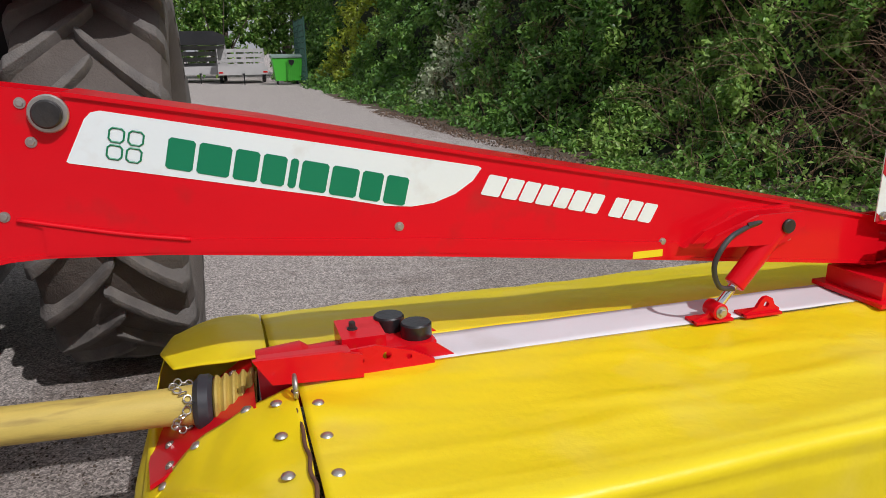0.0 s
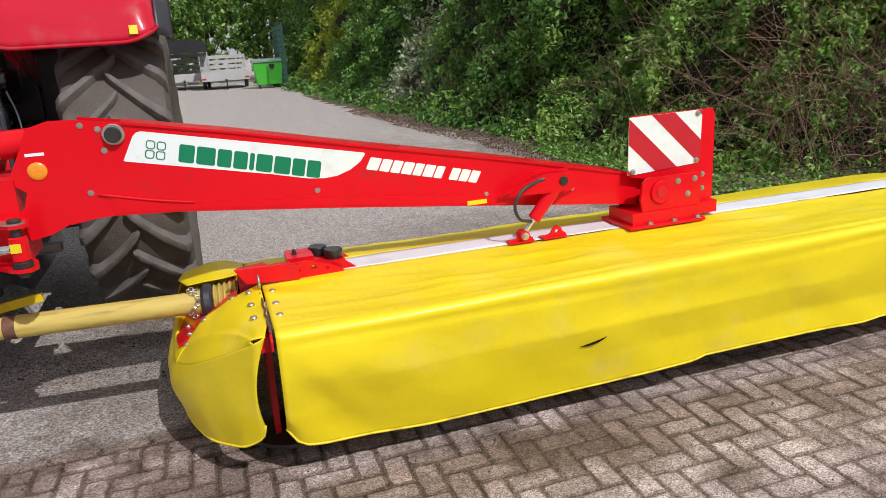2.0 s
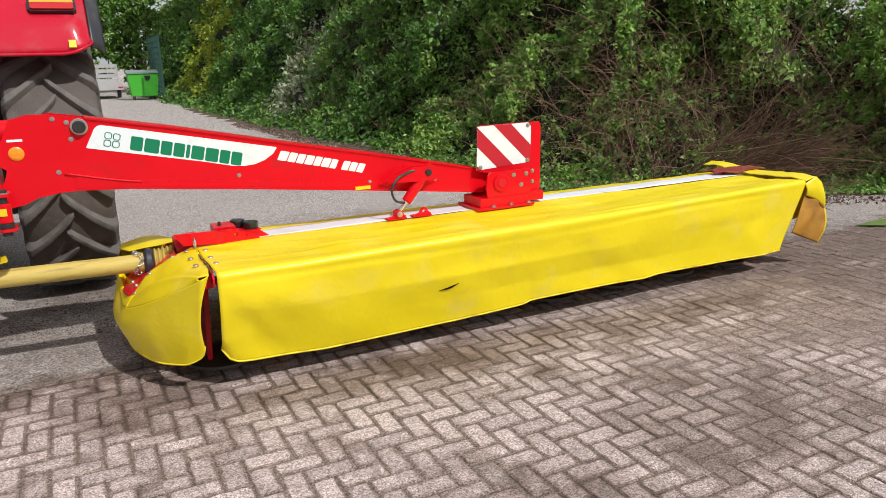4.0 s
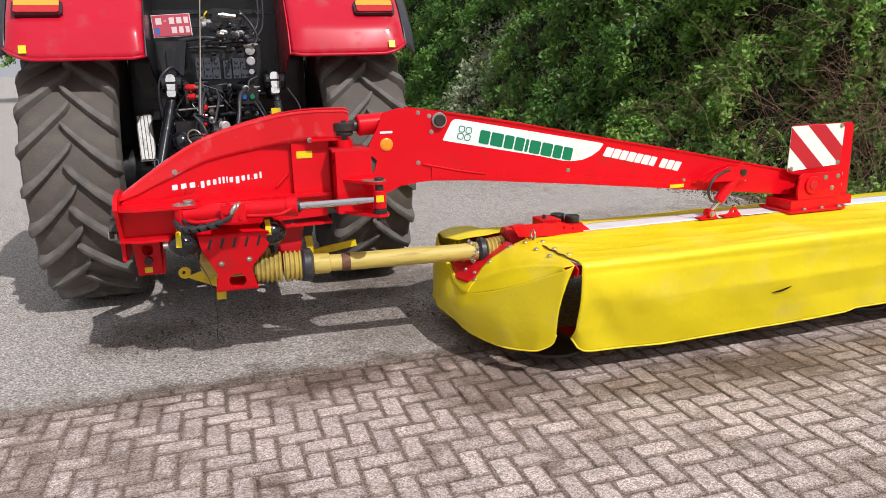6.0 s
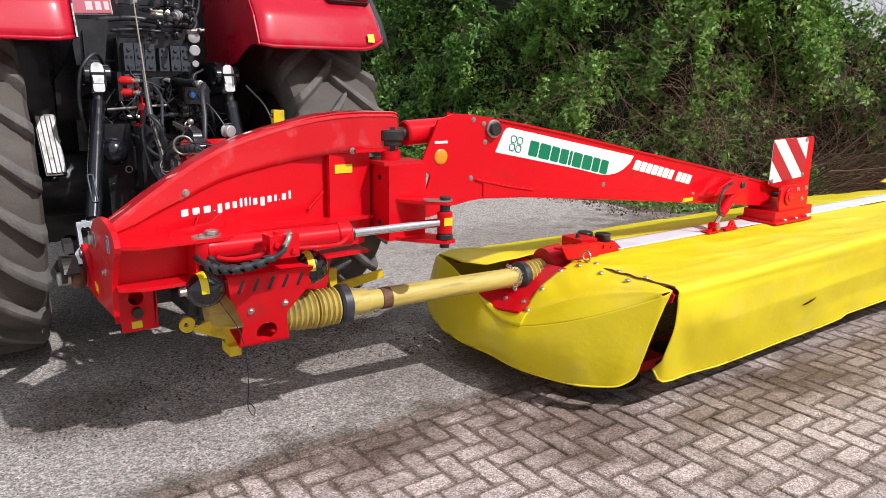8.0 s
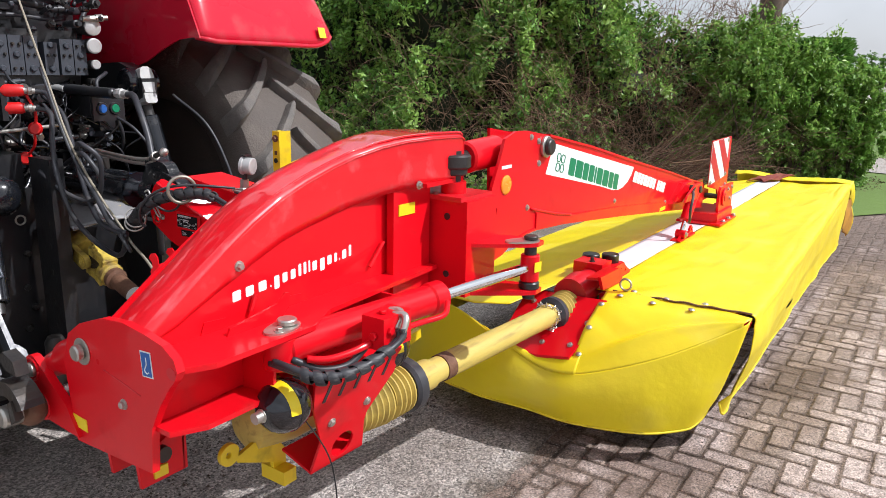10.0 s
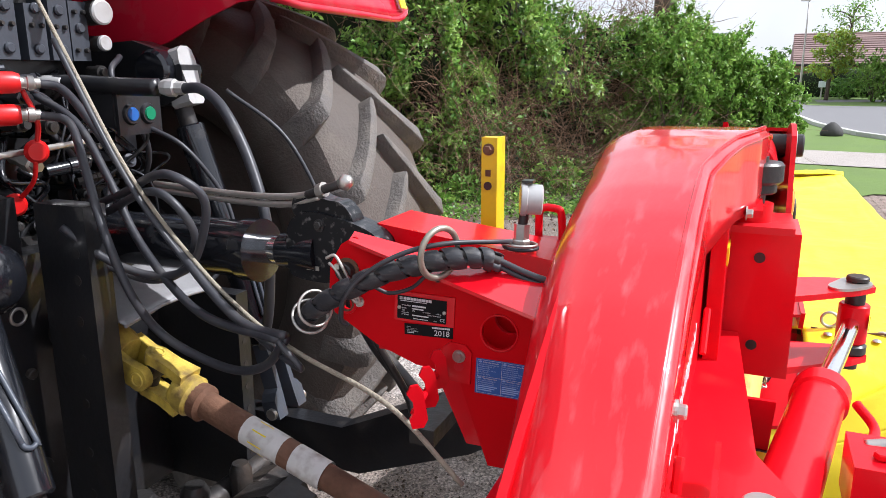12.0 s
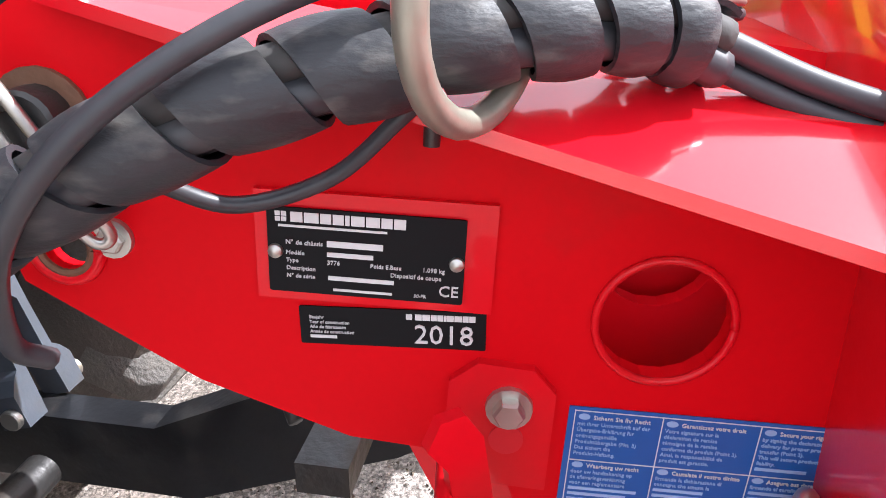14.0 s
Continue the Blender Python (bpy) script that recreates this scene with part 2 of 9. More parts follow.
def ground_material(name, base, dirt, amount, grain=185.0, per=None, relief=0.6, stones=150.0, rim=False):
    """Stone-like ground: mineral grain, blotches of dirt and damp oily stains at given places (x, y, half-sizes)."""
    m = bpy.data.materials.new(name)
    m.use_nodes = True
    n, l = m.node_tree.nodes, m.node_tree.links
    bsdf = n["Principled BSDF"]
    geo = n.new("ShaderNodeNewGeometry")
    pos = geo.outputs["Position"]

    def tex(sc, detail, rough=0.5):
        t = n.new("ShaderNodeTexNoise")
        t.inputs["Scale"].default_value, t.inputs["Detail"].default_value, t.inputs["Roughness"].default_value = sc, detail, rough
        l.new(pos, t.inputs["Vector"])
        return t.outputs[0]

    def ramp(a, lo, hi, to0, to1):
        t = n.new("ShaderNodeMapRange")
        l.new(a, t.inputs[0])
        for k, v in zip((1, 2, 3, 4), (lo, hi, to0, to1)):
            t.inputs[k].default_value = v
        return t.outputs[0]

    def op(kind, a, b):
        t = n.new("ShaderNodeMath")
        t.operation = kind
        for k, v in ((0, a), (1, b)):
            if isinstance(v, (int, float)):
                t.inputs[k].default_value = v
            else:
                l.new(v, t.inputs[k])
        return t.outputs[0]

    fine, mid, blot = tex(grain, 3, 0.7), tex(34, 4), tex(4.0, 9, 0.72)
    value = op("MULTIPLY", ramp(fine, 0.30, 0.70, 0.38, 1.62), ramp(mid, 0.3, 0.7, 0.82, 1.16))
    vor = n.new("ShaderNodeTexVoronoi")
    vor.inputs["Scale"].default_value = stones
    l.new(pos, vor.inputs["Vector"])
    sep = n.new("ShaderNodeSeparateColor")
    l.new(vor.outputs["Color"], sep.inputs[0])
    value = op("MULTIPLY", value, ramp(sep.outputs[0], 0, 1, 0.50, 1.48))
    if per:
        rnd = n.new("ShaderNodeObjectInfo").outputs["Random"] if per == "object" else geo.outputs["Random Per Island"]
        value = op("MULTIPLY", value, ramp(rnd, 0, 1, 0.86, 1.14))
    hsv = n.new("ShaderNodeHueSaturation")
    hsv.inputs["Color"].default_value = (*base, 1)
    l.new(value, hsv.inputs["Value"])
    mix = n.new("ShaderNodeMixRGB")
    axes = n.new("ShaderNodeSeparateXYZ")
    l.new(pos, axes.inputs[0])
    off = op("ABSOLUTE", op("SUBTRACT", axes.outputs[1], 1.97), 0.0)
    gather = op("ADD", op("ADD", blot, op("MULTIPLY", op("SUBTRACT", fine, 0.5), 0.42 if rim else 0.15)), ramp(off, 0.04, 0.30, 0.15, 0.0))
    if rim:
        # how far a point lies from the nearest side of its paver
        uv = n.new("ShaderNodeUVMap")
        uv.uv_map = "rim"
        side = n.new("ShaderNodeSeparateXYZ")
        l.new(uv.outputs[0], side.inputs[0])
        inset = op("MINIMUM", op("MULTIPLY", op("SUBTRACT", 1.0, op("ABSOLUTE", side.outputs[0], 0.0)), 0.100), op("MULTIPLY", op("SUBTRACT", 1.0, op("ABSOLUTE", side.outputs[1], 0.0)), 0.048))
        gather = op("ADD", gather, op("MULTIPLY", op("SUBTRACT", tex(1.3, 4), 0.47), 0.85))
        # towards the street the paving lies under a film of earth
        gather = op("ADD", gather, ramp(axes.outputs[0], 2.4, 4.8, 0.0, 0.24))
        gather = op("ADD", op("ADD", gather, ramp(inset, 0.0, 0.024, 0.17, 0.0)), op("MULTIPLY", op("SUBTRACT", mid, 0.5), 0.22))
    l.new(ramp(gather, 0.64 - 0.2 * amount, 0.80 - 0.2 * amount, 0.0, 0.85), mix.inputs[0])
    l.new(hsv.outputs[0], mix.inputs[1])
    dv = n.new("ShaderNodeHueSaturation")
    dv.inputs["Color"].default_value = (*dirt, 1)
    l.new(value, dv.inputs["Value"])
    l.new(dv.outputs[0], mix.inputs[2])
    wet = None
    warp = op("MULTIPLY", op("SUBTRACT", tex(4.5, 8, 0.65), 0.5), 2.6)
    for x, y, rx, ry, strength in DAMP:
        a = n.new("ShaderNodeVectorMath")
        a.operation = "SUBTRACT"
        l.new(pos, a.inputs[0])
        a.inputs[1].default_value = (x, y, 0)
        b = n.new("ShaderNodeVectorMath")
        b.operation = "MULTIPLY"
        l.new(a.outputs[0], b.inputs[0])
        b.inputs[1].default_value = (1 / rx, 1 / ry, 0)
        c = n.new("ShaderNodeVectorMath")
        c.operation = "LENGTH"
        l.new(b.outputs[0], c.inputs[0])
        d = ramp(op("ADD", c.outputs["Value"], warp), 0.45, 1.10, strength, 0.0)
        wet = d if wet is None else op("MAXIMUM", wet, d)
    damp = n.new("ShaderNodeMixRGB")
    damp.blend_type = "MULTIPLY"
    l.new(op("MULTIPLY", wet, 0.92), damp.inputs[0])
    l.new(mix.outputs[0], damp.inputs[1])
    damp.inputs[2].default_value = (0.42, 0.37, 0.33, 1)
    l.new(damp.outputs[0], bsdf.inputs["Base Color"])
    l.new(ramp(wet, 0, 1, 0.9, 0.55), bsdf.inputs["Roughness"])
    bsdf.inputs["Specular IOR Level"].default_value = 0.3
    bp = n.new("ShaderNodeBump")
    bp.inputs["Strength"].default_value, bp.inputs["Distance"].default_value = relief, 0.008
    l.new(op("ADD", fine, mid), bp.inputs["Height"])
    l.new(bp.outputs[0], bsdf.inputs["Normal"])
    return m


ASPHALT = ground_material("old_asphalt", (0.40, 0.36, 0.33), (0.20, 0.168, 0.142), 0.42, 95.0, relief=1.0, stones=105.0)
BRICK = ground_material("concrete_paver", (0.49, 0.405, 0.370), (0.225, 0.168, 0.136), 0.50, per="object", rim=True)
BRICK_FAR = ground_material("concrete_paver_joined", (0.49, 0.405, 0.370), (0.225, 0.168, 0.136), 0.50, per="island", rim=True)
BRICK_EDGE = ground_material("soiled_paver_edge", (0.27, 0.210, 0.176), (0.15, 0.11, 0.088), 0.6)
JOINT = ground_material("joint_sand", (0.20, 0.152, 0.124), (0.085, 0.062, 0.050), 0.5, 130.0, relief=0.9)
SOIL = material("leaf_litter", (0.105, 0.072, 0.05), 0.95, vary=0.4, scale=10, bump=0.8, bump_scale=45,
                dirt=(0.05, 0.06, 0.02), dirt_scale=3, dirt_amount=0.4)
LAWN = material("lawn", (0.115, 0.185, 0.035), 0.85, vary=0.25, scale=1.2, fine=40, bump=0.8, bump_scale=40)
BARK = material("bark", (0.10, 0.075, 0.055), 0.9, vary=0.3, scale=8, bump=0.8, bump_scale=25)
STICK = material("cut_sticks", (0.155, 0.086, 0.050), 0.85, vary=0.3, scale=6, per="island", per_amount=0.35)
TWIG = material("dry_twigs", (0.20, 0.118, 0.072), 0.85, vary=0.3, scale=6, per="island", per_amount=0.35)
# near-black green: the shade among leaves put into a colour
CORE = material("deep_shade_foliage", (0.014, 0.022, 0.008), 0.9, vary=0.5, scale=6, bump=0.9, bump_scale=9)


def leaf(name, base, amount=0.4):
    return material(name, base, 0.42, vary=0.15, scale=1.1, per="island", per_amount=amount, translucent=0.35)


LEAF_DARK = leaf("dark_green_leaf", (0.096, 0.212, 0.037))
LEAF_MID = leaf("mid_green_leaf", (0.166, 0.312, 0.053))
LEAF_LIGHT = leaf("light_green_leaf", (0.285, 0.435, 0.09))
LEAF_YELLOW = leaf("yellow_green_leaf", (0.30, 0.36, 0.03))
LEAF_SILVER = leaf("silver_leaf", (0.42, 0.47, 0.30), 0.3)


# ---- mesh helpers ----
def mesh_of(name, verts, faces):
    me = bpy.data.meshes.new(name)
    me.from_pydata([tuple(v) for v in verts], [], faces)
    me.update()
    return me


def thing(name, at, label, category, group="", kind=""):
    ob = new(name)
    ob.empty_display_size = 0.1
    ob.matrix_world = Matrix.Translation(at)
    return tagged(ob, label, category, group, kind)


def part(name, bm, mat, parent, label="", smooth=None, bevel=0.0):
    """One mesh object under a thing or a part; its points are world places."""
    me = bpy.data.meshes.new(name)
    if bevel:
        sharp = [e for e in bm.edges if len(e.link_faces) == 2 and e.calc_face_angle(0) > 0.6]
        if sharp:
            bmesh.ops.bevel(bm, geom=sharp, offset=bevel, segments=2, profile=0.5, affect="EDGES", clamp_overlap=True)
    bmesh.ops.recalc_face_normals(bm, faces=bm.faces)
    bm.to_mesh(me)
    bm.free()
    return attach(name, me, mat, parent, label, smooth)


SEAT = [Matrix()]


def attach(name, me, mat, parent, label="", smooth=None):
    """Links a mesh as a part; SEAT holds the pose of the group that is being built."""
    me.transform(SEAT[0])
    me.materials.append(mat)
    ob = new(name, me)
    if smooth is not None:
        me.polygons.foreach_set("use_smooth", [True] * len(me.polygons))
        if smooth < 3.1:
            me.set_sharp_from_angle(angle=smooth)
    if parent is not None:
        ob.parent = parent
        ob.matrix_parent_inverse = parent_world(parent).inverted()
    if label:
        ob["label"] = label
    return ob


def parent_world(ob):
    if ob.parent is None:
        return ob.matrix_basis.copy()
    return parent_world(ob.parent) @ ob.matrix_parent_inverse @ ob.matrix_basis


def box(bm, lo, hi, m=None):
    vs = [bm.verts.new((m @ Vector(p)) if m else p) for p in
          [(x, y, z) for x in (lo[0], hi[0]) for y in (lo[1], hi[1]) for z in (lo[2], hi[2])]]
    for f in ((0, 1, 3, 2), (4, 6, 7, 5), (0, 4, 5, 1), (2, 3, 7, 6), (0, 2, 6, 4), (1, 5, 7, 3)):
        bm.faces.new([vs[i] for i in f])
    return bm


def cube(lo, hi, m=None):
    return box(bmesh.new(), lo, hi, m)


def frame_of(a, b):
    w = (Vector(b) - Vector(a)).normalized()
    u = w.cross(Vector((0, 0, 1)))
    if u.length < 0.05:
        u = w.cross(Vector((1, 0, 0)))
    u.normalize()
    return u, w.cross(u), w


def lathe(bm, a, b, rings, seg=20, caps=True):
    """Rings (share of the way from a to b, radius), joined into a turned body."""
    a, b = Vector(a), Vector(b)
    u, v, w = frame_of(a, b)
    loops = []
    for s, r in rings:
        c = a.lerp(b, s)
        loops.append([bm.verts.new(c + (u * math.cos(q) + v * math.sin(q)) * r) for q in
                      [2 * math.pi * i / seg for i in range(seg)]])
    for p, q in zip(loops, loops[1:]):
        for i in range(seg):
            bm.faces.new((p[i], p[(i + 1) % seg], q[(i + 1) % seg], q[i]))
    if caps:
        bm.faces.new(loops[0][::-1])
        bm.faces.new(loops[-1])
    return bm


def rod(a, b, r, seg=18, ch=0.0, bm=None):
    bm = bm or bmesh.new()
    length = (Vector(b) - Vector(a)).length
    if ch:
        k = ch / length
        return lathe(bm, a, b, [(0, r - ch), (k, r), (1 - k, r), (1, r - ch)], seg)
    return lathe(bm, a, b, [(0, r), (1, r)], seg)


def smooth_path(points, n=8):
    """A Catmull-Rom curve through the points."""
    p = [Vector(q) for q in points]
    p = [p[0] * 2 - p[1]] + p + [p[-1] * 2 - p[-2]]
    out = []
    for i in range(1, len(p) - 2):
        for k in range(n):
            t = k / n
            out.append(0.5 * ((2 * p[i]) + (p[i + 1] - p[i - 1]) * t + (2 * p[i - 1] - 5 * p[i] + 4 * p[i + 1] - p[i + 2]) * t * t
                              + (3 * p[i] - p[i - 1] - 3 * p[i + 1] + p[i + 2]) * t ** 3))
    out.append(p[-2])
    return out


def tube(bm, points, r, seg=10, n=8, radii=None):
    path = smooth_path(points, n) if n else [Vector(q) for q in points]
    loops, up = [], None
    for i, c in enumerate(path):
        w = (path[min(i + 1, len(path) - 1)] - path[max(i - 1, 0)]).normalized()
        if up is None:
            up = frame_of(c, c + w)[0]
        up = (up - w * up.dot(w)).normalized()
        v = w.cross(up)
        rr = radii(i / (len(path) - 1)) if radii else r
        loops.append([bm.verts.new(c + (up * math.cos(q) + v * math.sin(q)) * rr) for q in
                      [2 * math.pi * k / seg for k in range(seg)]])
    for p, q in zip(loops, loops[1:]):
        for i in range(seg):
            bm.faces.new((p[i], p[(i + 1) % seg], q[(i + 1) % seg], q[i]))
    bm.faces.new(loops[0][::-1])
    bm.faces.new(loops[-1])
    return bm


def hose(points, r, seg=10, n=8):
    return tube(bmesh.new(), points, r, seg, n)


def wrapped(points, r, turns, cover):
    """A plastic strip wound round a bundle along the points; cover: the share of each turn that it hides."""
    line = smooth_path(points, 14)

    def at(u, v):
        s = min(0.9999, max(0.0, (u * (turns - cover) + cover * v) / turns)) * (len(line) - 1)
        k = min(len(line) - 2, int(s))
        c = line[k].lerp(line[k + 1], s - k)
        w = (line[k + 1] - line[k]).normalized()
        a = w.cross(Vector((1, 0, 0.01))).normalized()
        b = w.cross(a)
        q = 2 * math.pi * turns * u
        return c + (a * math.cos(q) + b * math.sin(q)) * (r + 0.0014 * math.sin(math.pi * v) + 0.0006 * math.sin(9 * u * turns))
    bm = sheet(at, int(turns * 24), 6)
    ret = bmesh.ops.extrude_face_region(bm, geom=bm.faces[:])
    bm.normal_update()
    for v in [g for g in ret["geom"] if isinstance(g, bmesh.types.BMVert)]:
        near = min(line, key=lambda p: (p - v.co).length_squared)
        v.co += (near - v.co).normalized() * 0.0022
    return bm


def ring(c, axis, radius, r, seg=28, minor=8, start=0.0, turn=2 * math.pi):
    u, v, w = frame_of(Vector(c), Vector(c) + Vector(axis))
    pts = [Vector(c) + (u * math.cos(start + turn * i / seg) + v * math.sin(start + turn * i / seg)) * radius for i in range(seg + 1)]
    return tube(bmesh.new(), pts, r, minor, 0)


def slab(outline, y0, y1, plane="xz", bm=None, m=None, holes=()):
    """A plate of the given outline, from y0 to y1 across its plane. holes: round ones as (u, v, radius)."""
    bm = bm or bmesh.new()

    def at(u, v, d):
        p = {"xz": (u, d, v), "yz": (d, u, v), "xy": (u, v, d)}[plane]
        return (m @ Vector(p)) if m else p
    loops = []
    for d in (y0, y1):
        edge = []
        ring_list = [outline] + [[(cu + rr * math.cos(q), cv + rr * math.sin(q)) for q in
                                  [2 * math.pi * i / 18 for i in range(18)]] for cu, cv, rr in holes]
        groups = []
        for poly in ring_list:
            vs = [bm.verts.new(at(u, v, d)) for u, v in poly]
            groups.append(vs)
            edge += [bm.edges.new((vs[i], vs[(i + 1) % len(vs)])) for i in range(len(vs))]
        bmesh.ops.triangle_fill(bm, edges=edge, use_beauty=True) if holes else bm.faces.new(groups[0])
        loops.append(groups)
    for a, b in zip(*loops):
        for i in range(len(a)):
            bm.faces.new((a[i], a[(i + 1) % len(a)], b[(i + 1) % len(b)], b[i]))
    return bm


def sheet(fn, nu, nv):
    """A grid surface from fn(u, v), u and v from 0 to 1."""
    bm = bmesh.new()
    g = [[bm.verts.new(fn(i / nu, j / nv)) for j in range(nv + 1)] for i in range(nu + 1)]
    for i in range(nu):
        for j in range(nv):
            bm.faces.new((g[i][j], g[i + 1][j], g[i + 1][j + 1], g[i][j + 1]))
    return bm


def thicken(ob, thick):
    mod = ob.modifiers.new("thickness", "SOLIDIFY")
    mod.thickness, mod.offset = thick, -1
    return ob


def rounded(outline, times=2):
    """The outline with its corners cut smooth."""
    for _ in range(times):
        out = []
        for (ax, ay), (bx, by) in zip(outline, outline[1:] + outline[:1]):
            out += [(0.75 * ax + 0.25 * bx, 0.75 * ay + 0.25 * by), (0.25 * ax + 0.75 * bx, 0.25 * ay + 0.75 * by)]
        outline = out
    return outline


def lerp_table(table, x):
    for (a, p), (b, q) in zip(table, table[1:]):
        if x <= b:
            k = max(0.0, (x - a) / (b - a))
            return p + (q - p) * k
    return table[-1][1]


def along(points, s):
    """The place at the share s of a polyline's length."""
    p = [Vector(q) for q in points]
    d = [(b - a).length for a, b in zip(p, p[1:])]
    left = s * sum(d)
    for a, b, k in zip(p, p[1:], d):
        if left <= k:
            return a.lerp(b, left / k)
        left -= k
    return p[-1]


def bolt(at, axis, r=0.011, h=0.010, mat=None, parent=None, name="bolt", washer=True):
    """A hexagon bolt head on a washer."""
    a = Vector(at)
    w = Vector(axis).normalized()
    bm = bmesh.new()
    if washer:
        lathe(bm, a, a + w * 0.003, [(0, r * 1.5), (1, r * 1.45)], 16)
    lathe(bm, a + w * 0.002, a + w * (h + 0.002), [(0, r), (0.8, r), (1, r * 0.85)], 6)
    return part(name, bm, mat or STEEL, parent)


def lettering(text, size, m, mat, parent, name="lettering", depth=0.0004, align="LEFT"):
    cu = bpy.data.curves.new(name, "FONT")
    cu.body, cu.size, cu.extrude, cu.align_x, cu.resolution_u = text, size, depth, align, 2
    tmp = bpy.data.objects.new(name, cu)
    scene.collection.objects.link(tmp)
    me = bpy.data.meshes.new_from_object(tmp.evaluated_get(bpy.context.evaluated_depsgraph_get()))
    bpy.data.objects.remove(tmp)
    bpy.data.curves.remove(cu)
    me.transform(m)
    me.materials.clear()
    return attach(name, me, mat, parent)


def plane_of(origin, u, v):
    """A pose whose x runs along u and y along v."""
    u = Vector(u).normalized()
    w = u.cross(Vector(v)).normalized()
    v = w.cross(u)
    return Matrix(((u.x, v.x, w.x, origin[0]), (u.y, v.y, w.y, origin[1]), (u.z, v.z, w.z, origin[2]), (0, 0, 0, 1)))


# ---- the setting ----
def flat(name, outline, z, mat, label, category, thick=0.0, kind="structure"):
    bm = slab(outline, z - thick, z, "xy") if thick else bmesh.new()
    if not thick:
        bm.faces.new([bm.verts.new((x, y, z)) for x, y in outline])
    ob = part(name, bm, mat, None)
    return tagged(ob, label, category, "", kind)


def frayed(x):
    return 1.992 + 0.040 * noise.noise(Vector((x * 1.9, 0, 3))) + 0.022 * noise.noise(Vector((x * 9, 1, 3)))


ground = flat("ground", [(-400, 2.03), (-400, 600), (700, 600), (700, 2.03)] + [(6 - 0.04 * k, frayed(6 - 0.04 * k)) for k in range(240)], 0.0012, ASPHALT,
              "worn grey-brown asphalt yard with damp stains and grit", "ground", thick=0.012)
bed = flat("ground_bed", [(-400, -400), (-400, 2.3), (700, 2.3), (700, -400)], -0.0052, JOINT,
           "sandy bed showing in the joints between pavers", "ground")


# a thin crust of loose grit on the asphalt
def scatter_grit(count, name, mat, label, x, y, r):
    rng = np.random.default_rng(count)
    v = np.array([(1, 0, 0), (-0.5, 0.87, 0), (-0.5, -0.87, 0), (0, 0, 0.9)])
    ang = rng.uniform(0, 6.28, count)
    c, s = np.cos(ang), np.sin(ang)
    out = np.empty((count, 4, 3))
    for k in range(4):
        out[:, k, 0] = x + r * (c * v[k, 0] - s * v[k, 1])
        out[:, k, 1] = y + r * (s * v[k, 0] + c * v[k, 1])
        out[:, k, 2] = 0.004 + r * v[k, 2]
    faces = []
    for i in range(count):
        b = 4 * i
        faces += [(b, b + 1, b + 3), (b + 1, b + 2, b + 3), (b + 2, b, b + 3)]
    ob = attach(name, mesh_of(name, out.reshape(-1, 3), faces), mat, None)
    tagged(ob, label, "grit", kind="stuff")


GRIT = material("grit", (0.27, 0.24, 0.21), 0.9, vary=0.3, scale=20, per="island", per_amount=0.5)
g5 = np.random.default_rng(5)
scatter_grit(11000, "grit", GRIT, "loose stone grit scattered over the asphalt", g5.uniform(-2.8, 5.0, 11000), 2.0 + g5.gamma(1.5, 1.2, 11000), g5.uniform(0.0015, 0.0055, 11000))
CRUMB = material("dark_soil_crumbs", (0.085, 0.064, 0.048), 0.95, vary=0.4, scale=30, per="island", per_amount=0.5)
cx, cy = np.array([-1.35, -0.9, -0.55, 0.05, -1.7, -0.2]), np.array([3.0, 3.15, 2.95, 2.75, 2.75, 3.3])
pick = g5.integers(0, 6, 3200)
scatter_grit(3200, "soil_crumbs", CRUMB, "dark crumbs of soil and chopped grass fallen under the machine", cx[pick] + g5.normal(0, 0.22, 3200), cy[pick] + g5.normal(0, 0.13, 3200), np.minimum(0.011, 0.0018 + g5.gamma(1.2, 0.0017, 3200)))
pick = g5.integers(0, 6, 1500)
bx, by = np.array([0.3, 1.2, -0.5, 2.2, -1.1, 0.7]), np.array([1.35, 1.25, 1.93, 1.1, 1.93, 1.9])
scatter_grit(1500, "paver_dirt", CRUMB, "brown crumbs of dirt lying on the brick paving", bx[pick] + g5.normal(0, 0.30, 1500), by[pick] + g5.normal(0, 0.16, 1500), np.minimum(0.008, 0.0015 + g5.gamma(1.2, 0.0012, 1500)))

scatter_grit(9000, "street_grit", GRIT, "fine grit and earth spread over the paving towards the street", 2.6 + 4.2 * g5.uniform(0, 1, 9000) ** 0.8, g5.uniform(-0.8, 2.0, 9000), g5.uniform(0.0015, 0.0045, 9000))
scatter_grit(9000, "seam_grit", GRIT, "grit and dirt gathered along the edge of the brick paving", g5.uniform(-3.0, 5.0, 9000), g5.normal(1.97, 0.09, 9000), g5.uniform(0.0012, 0.0042, 9000))

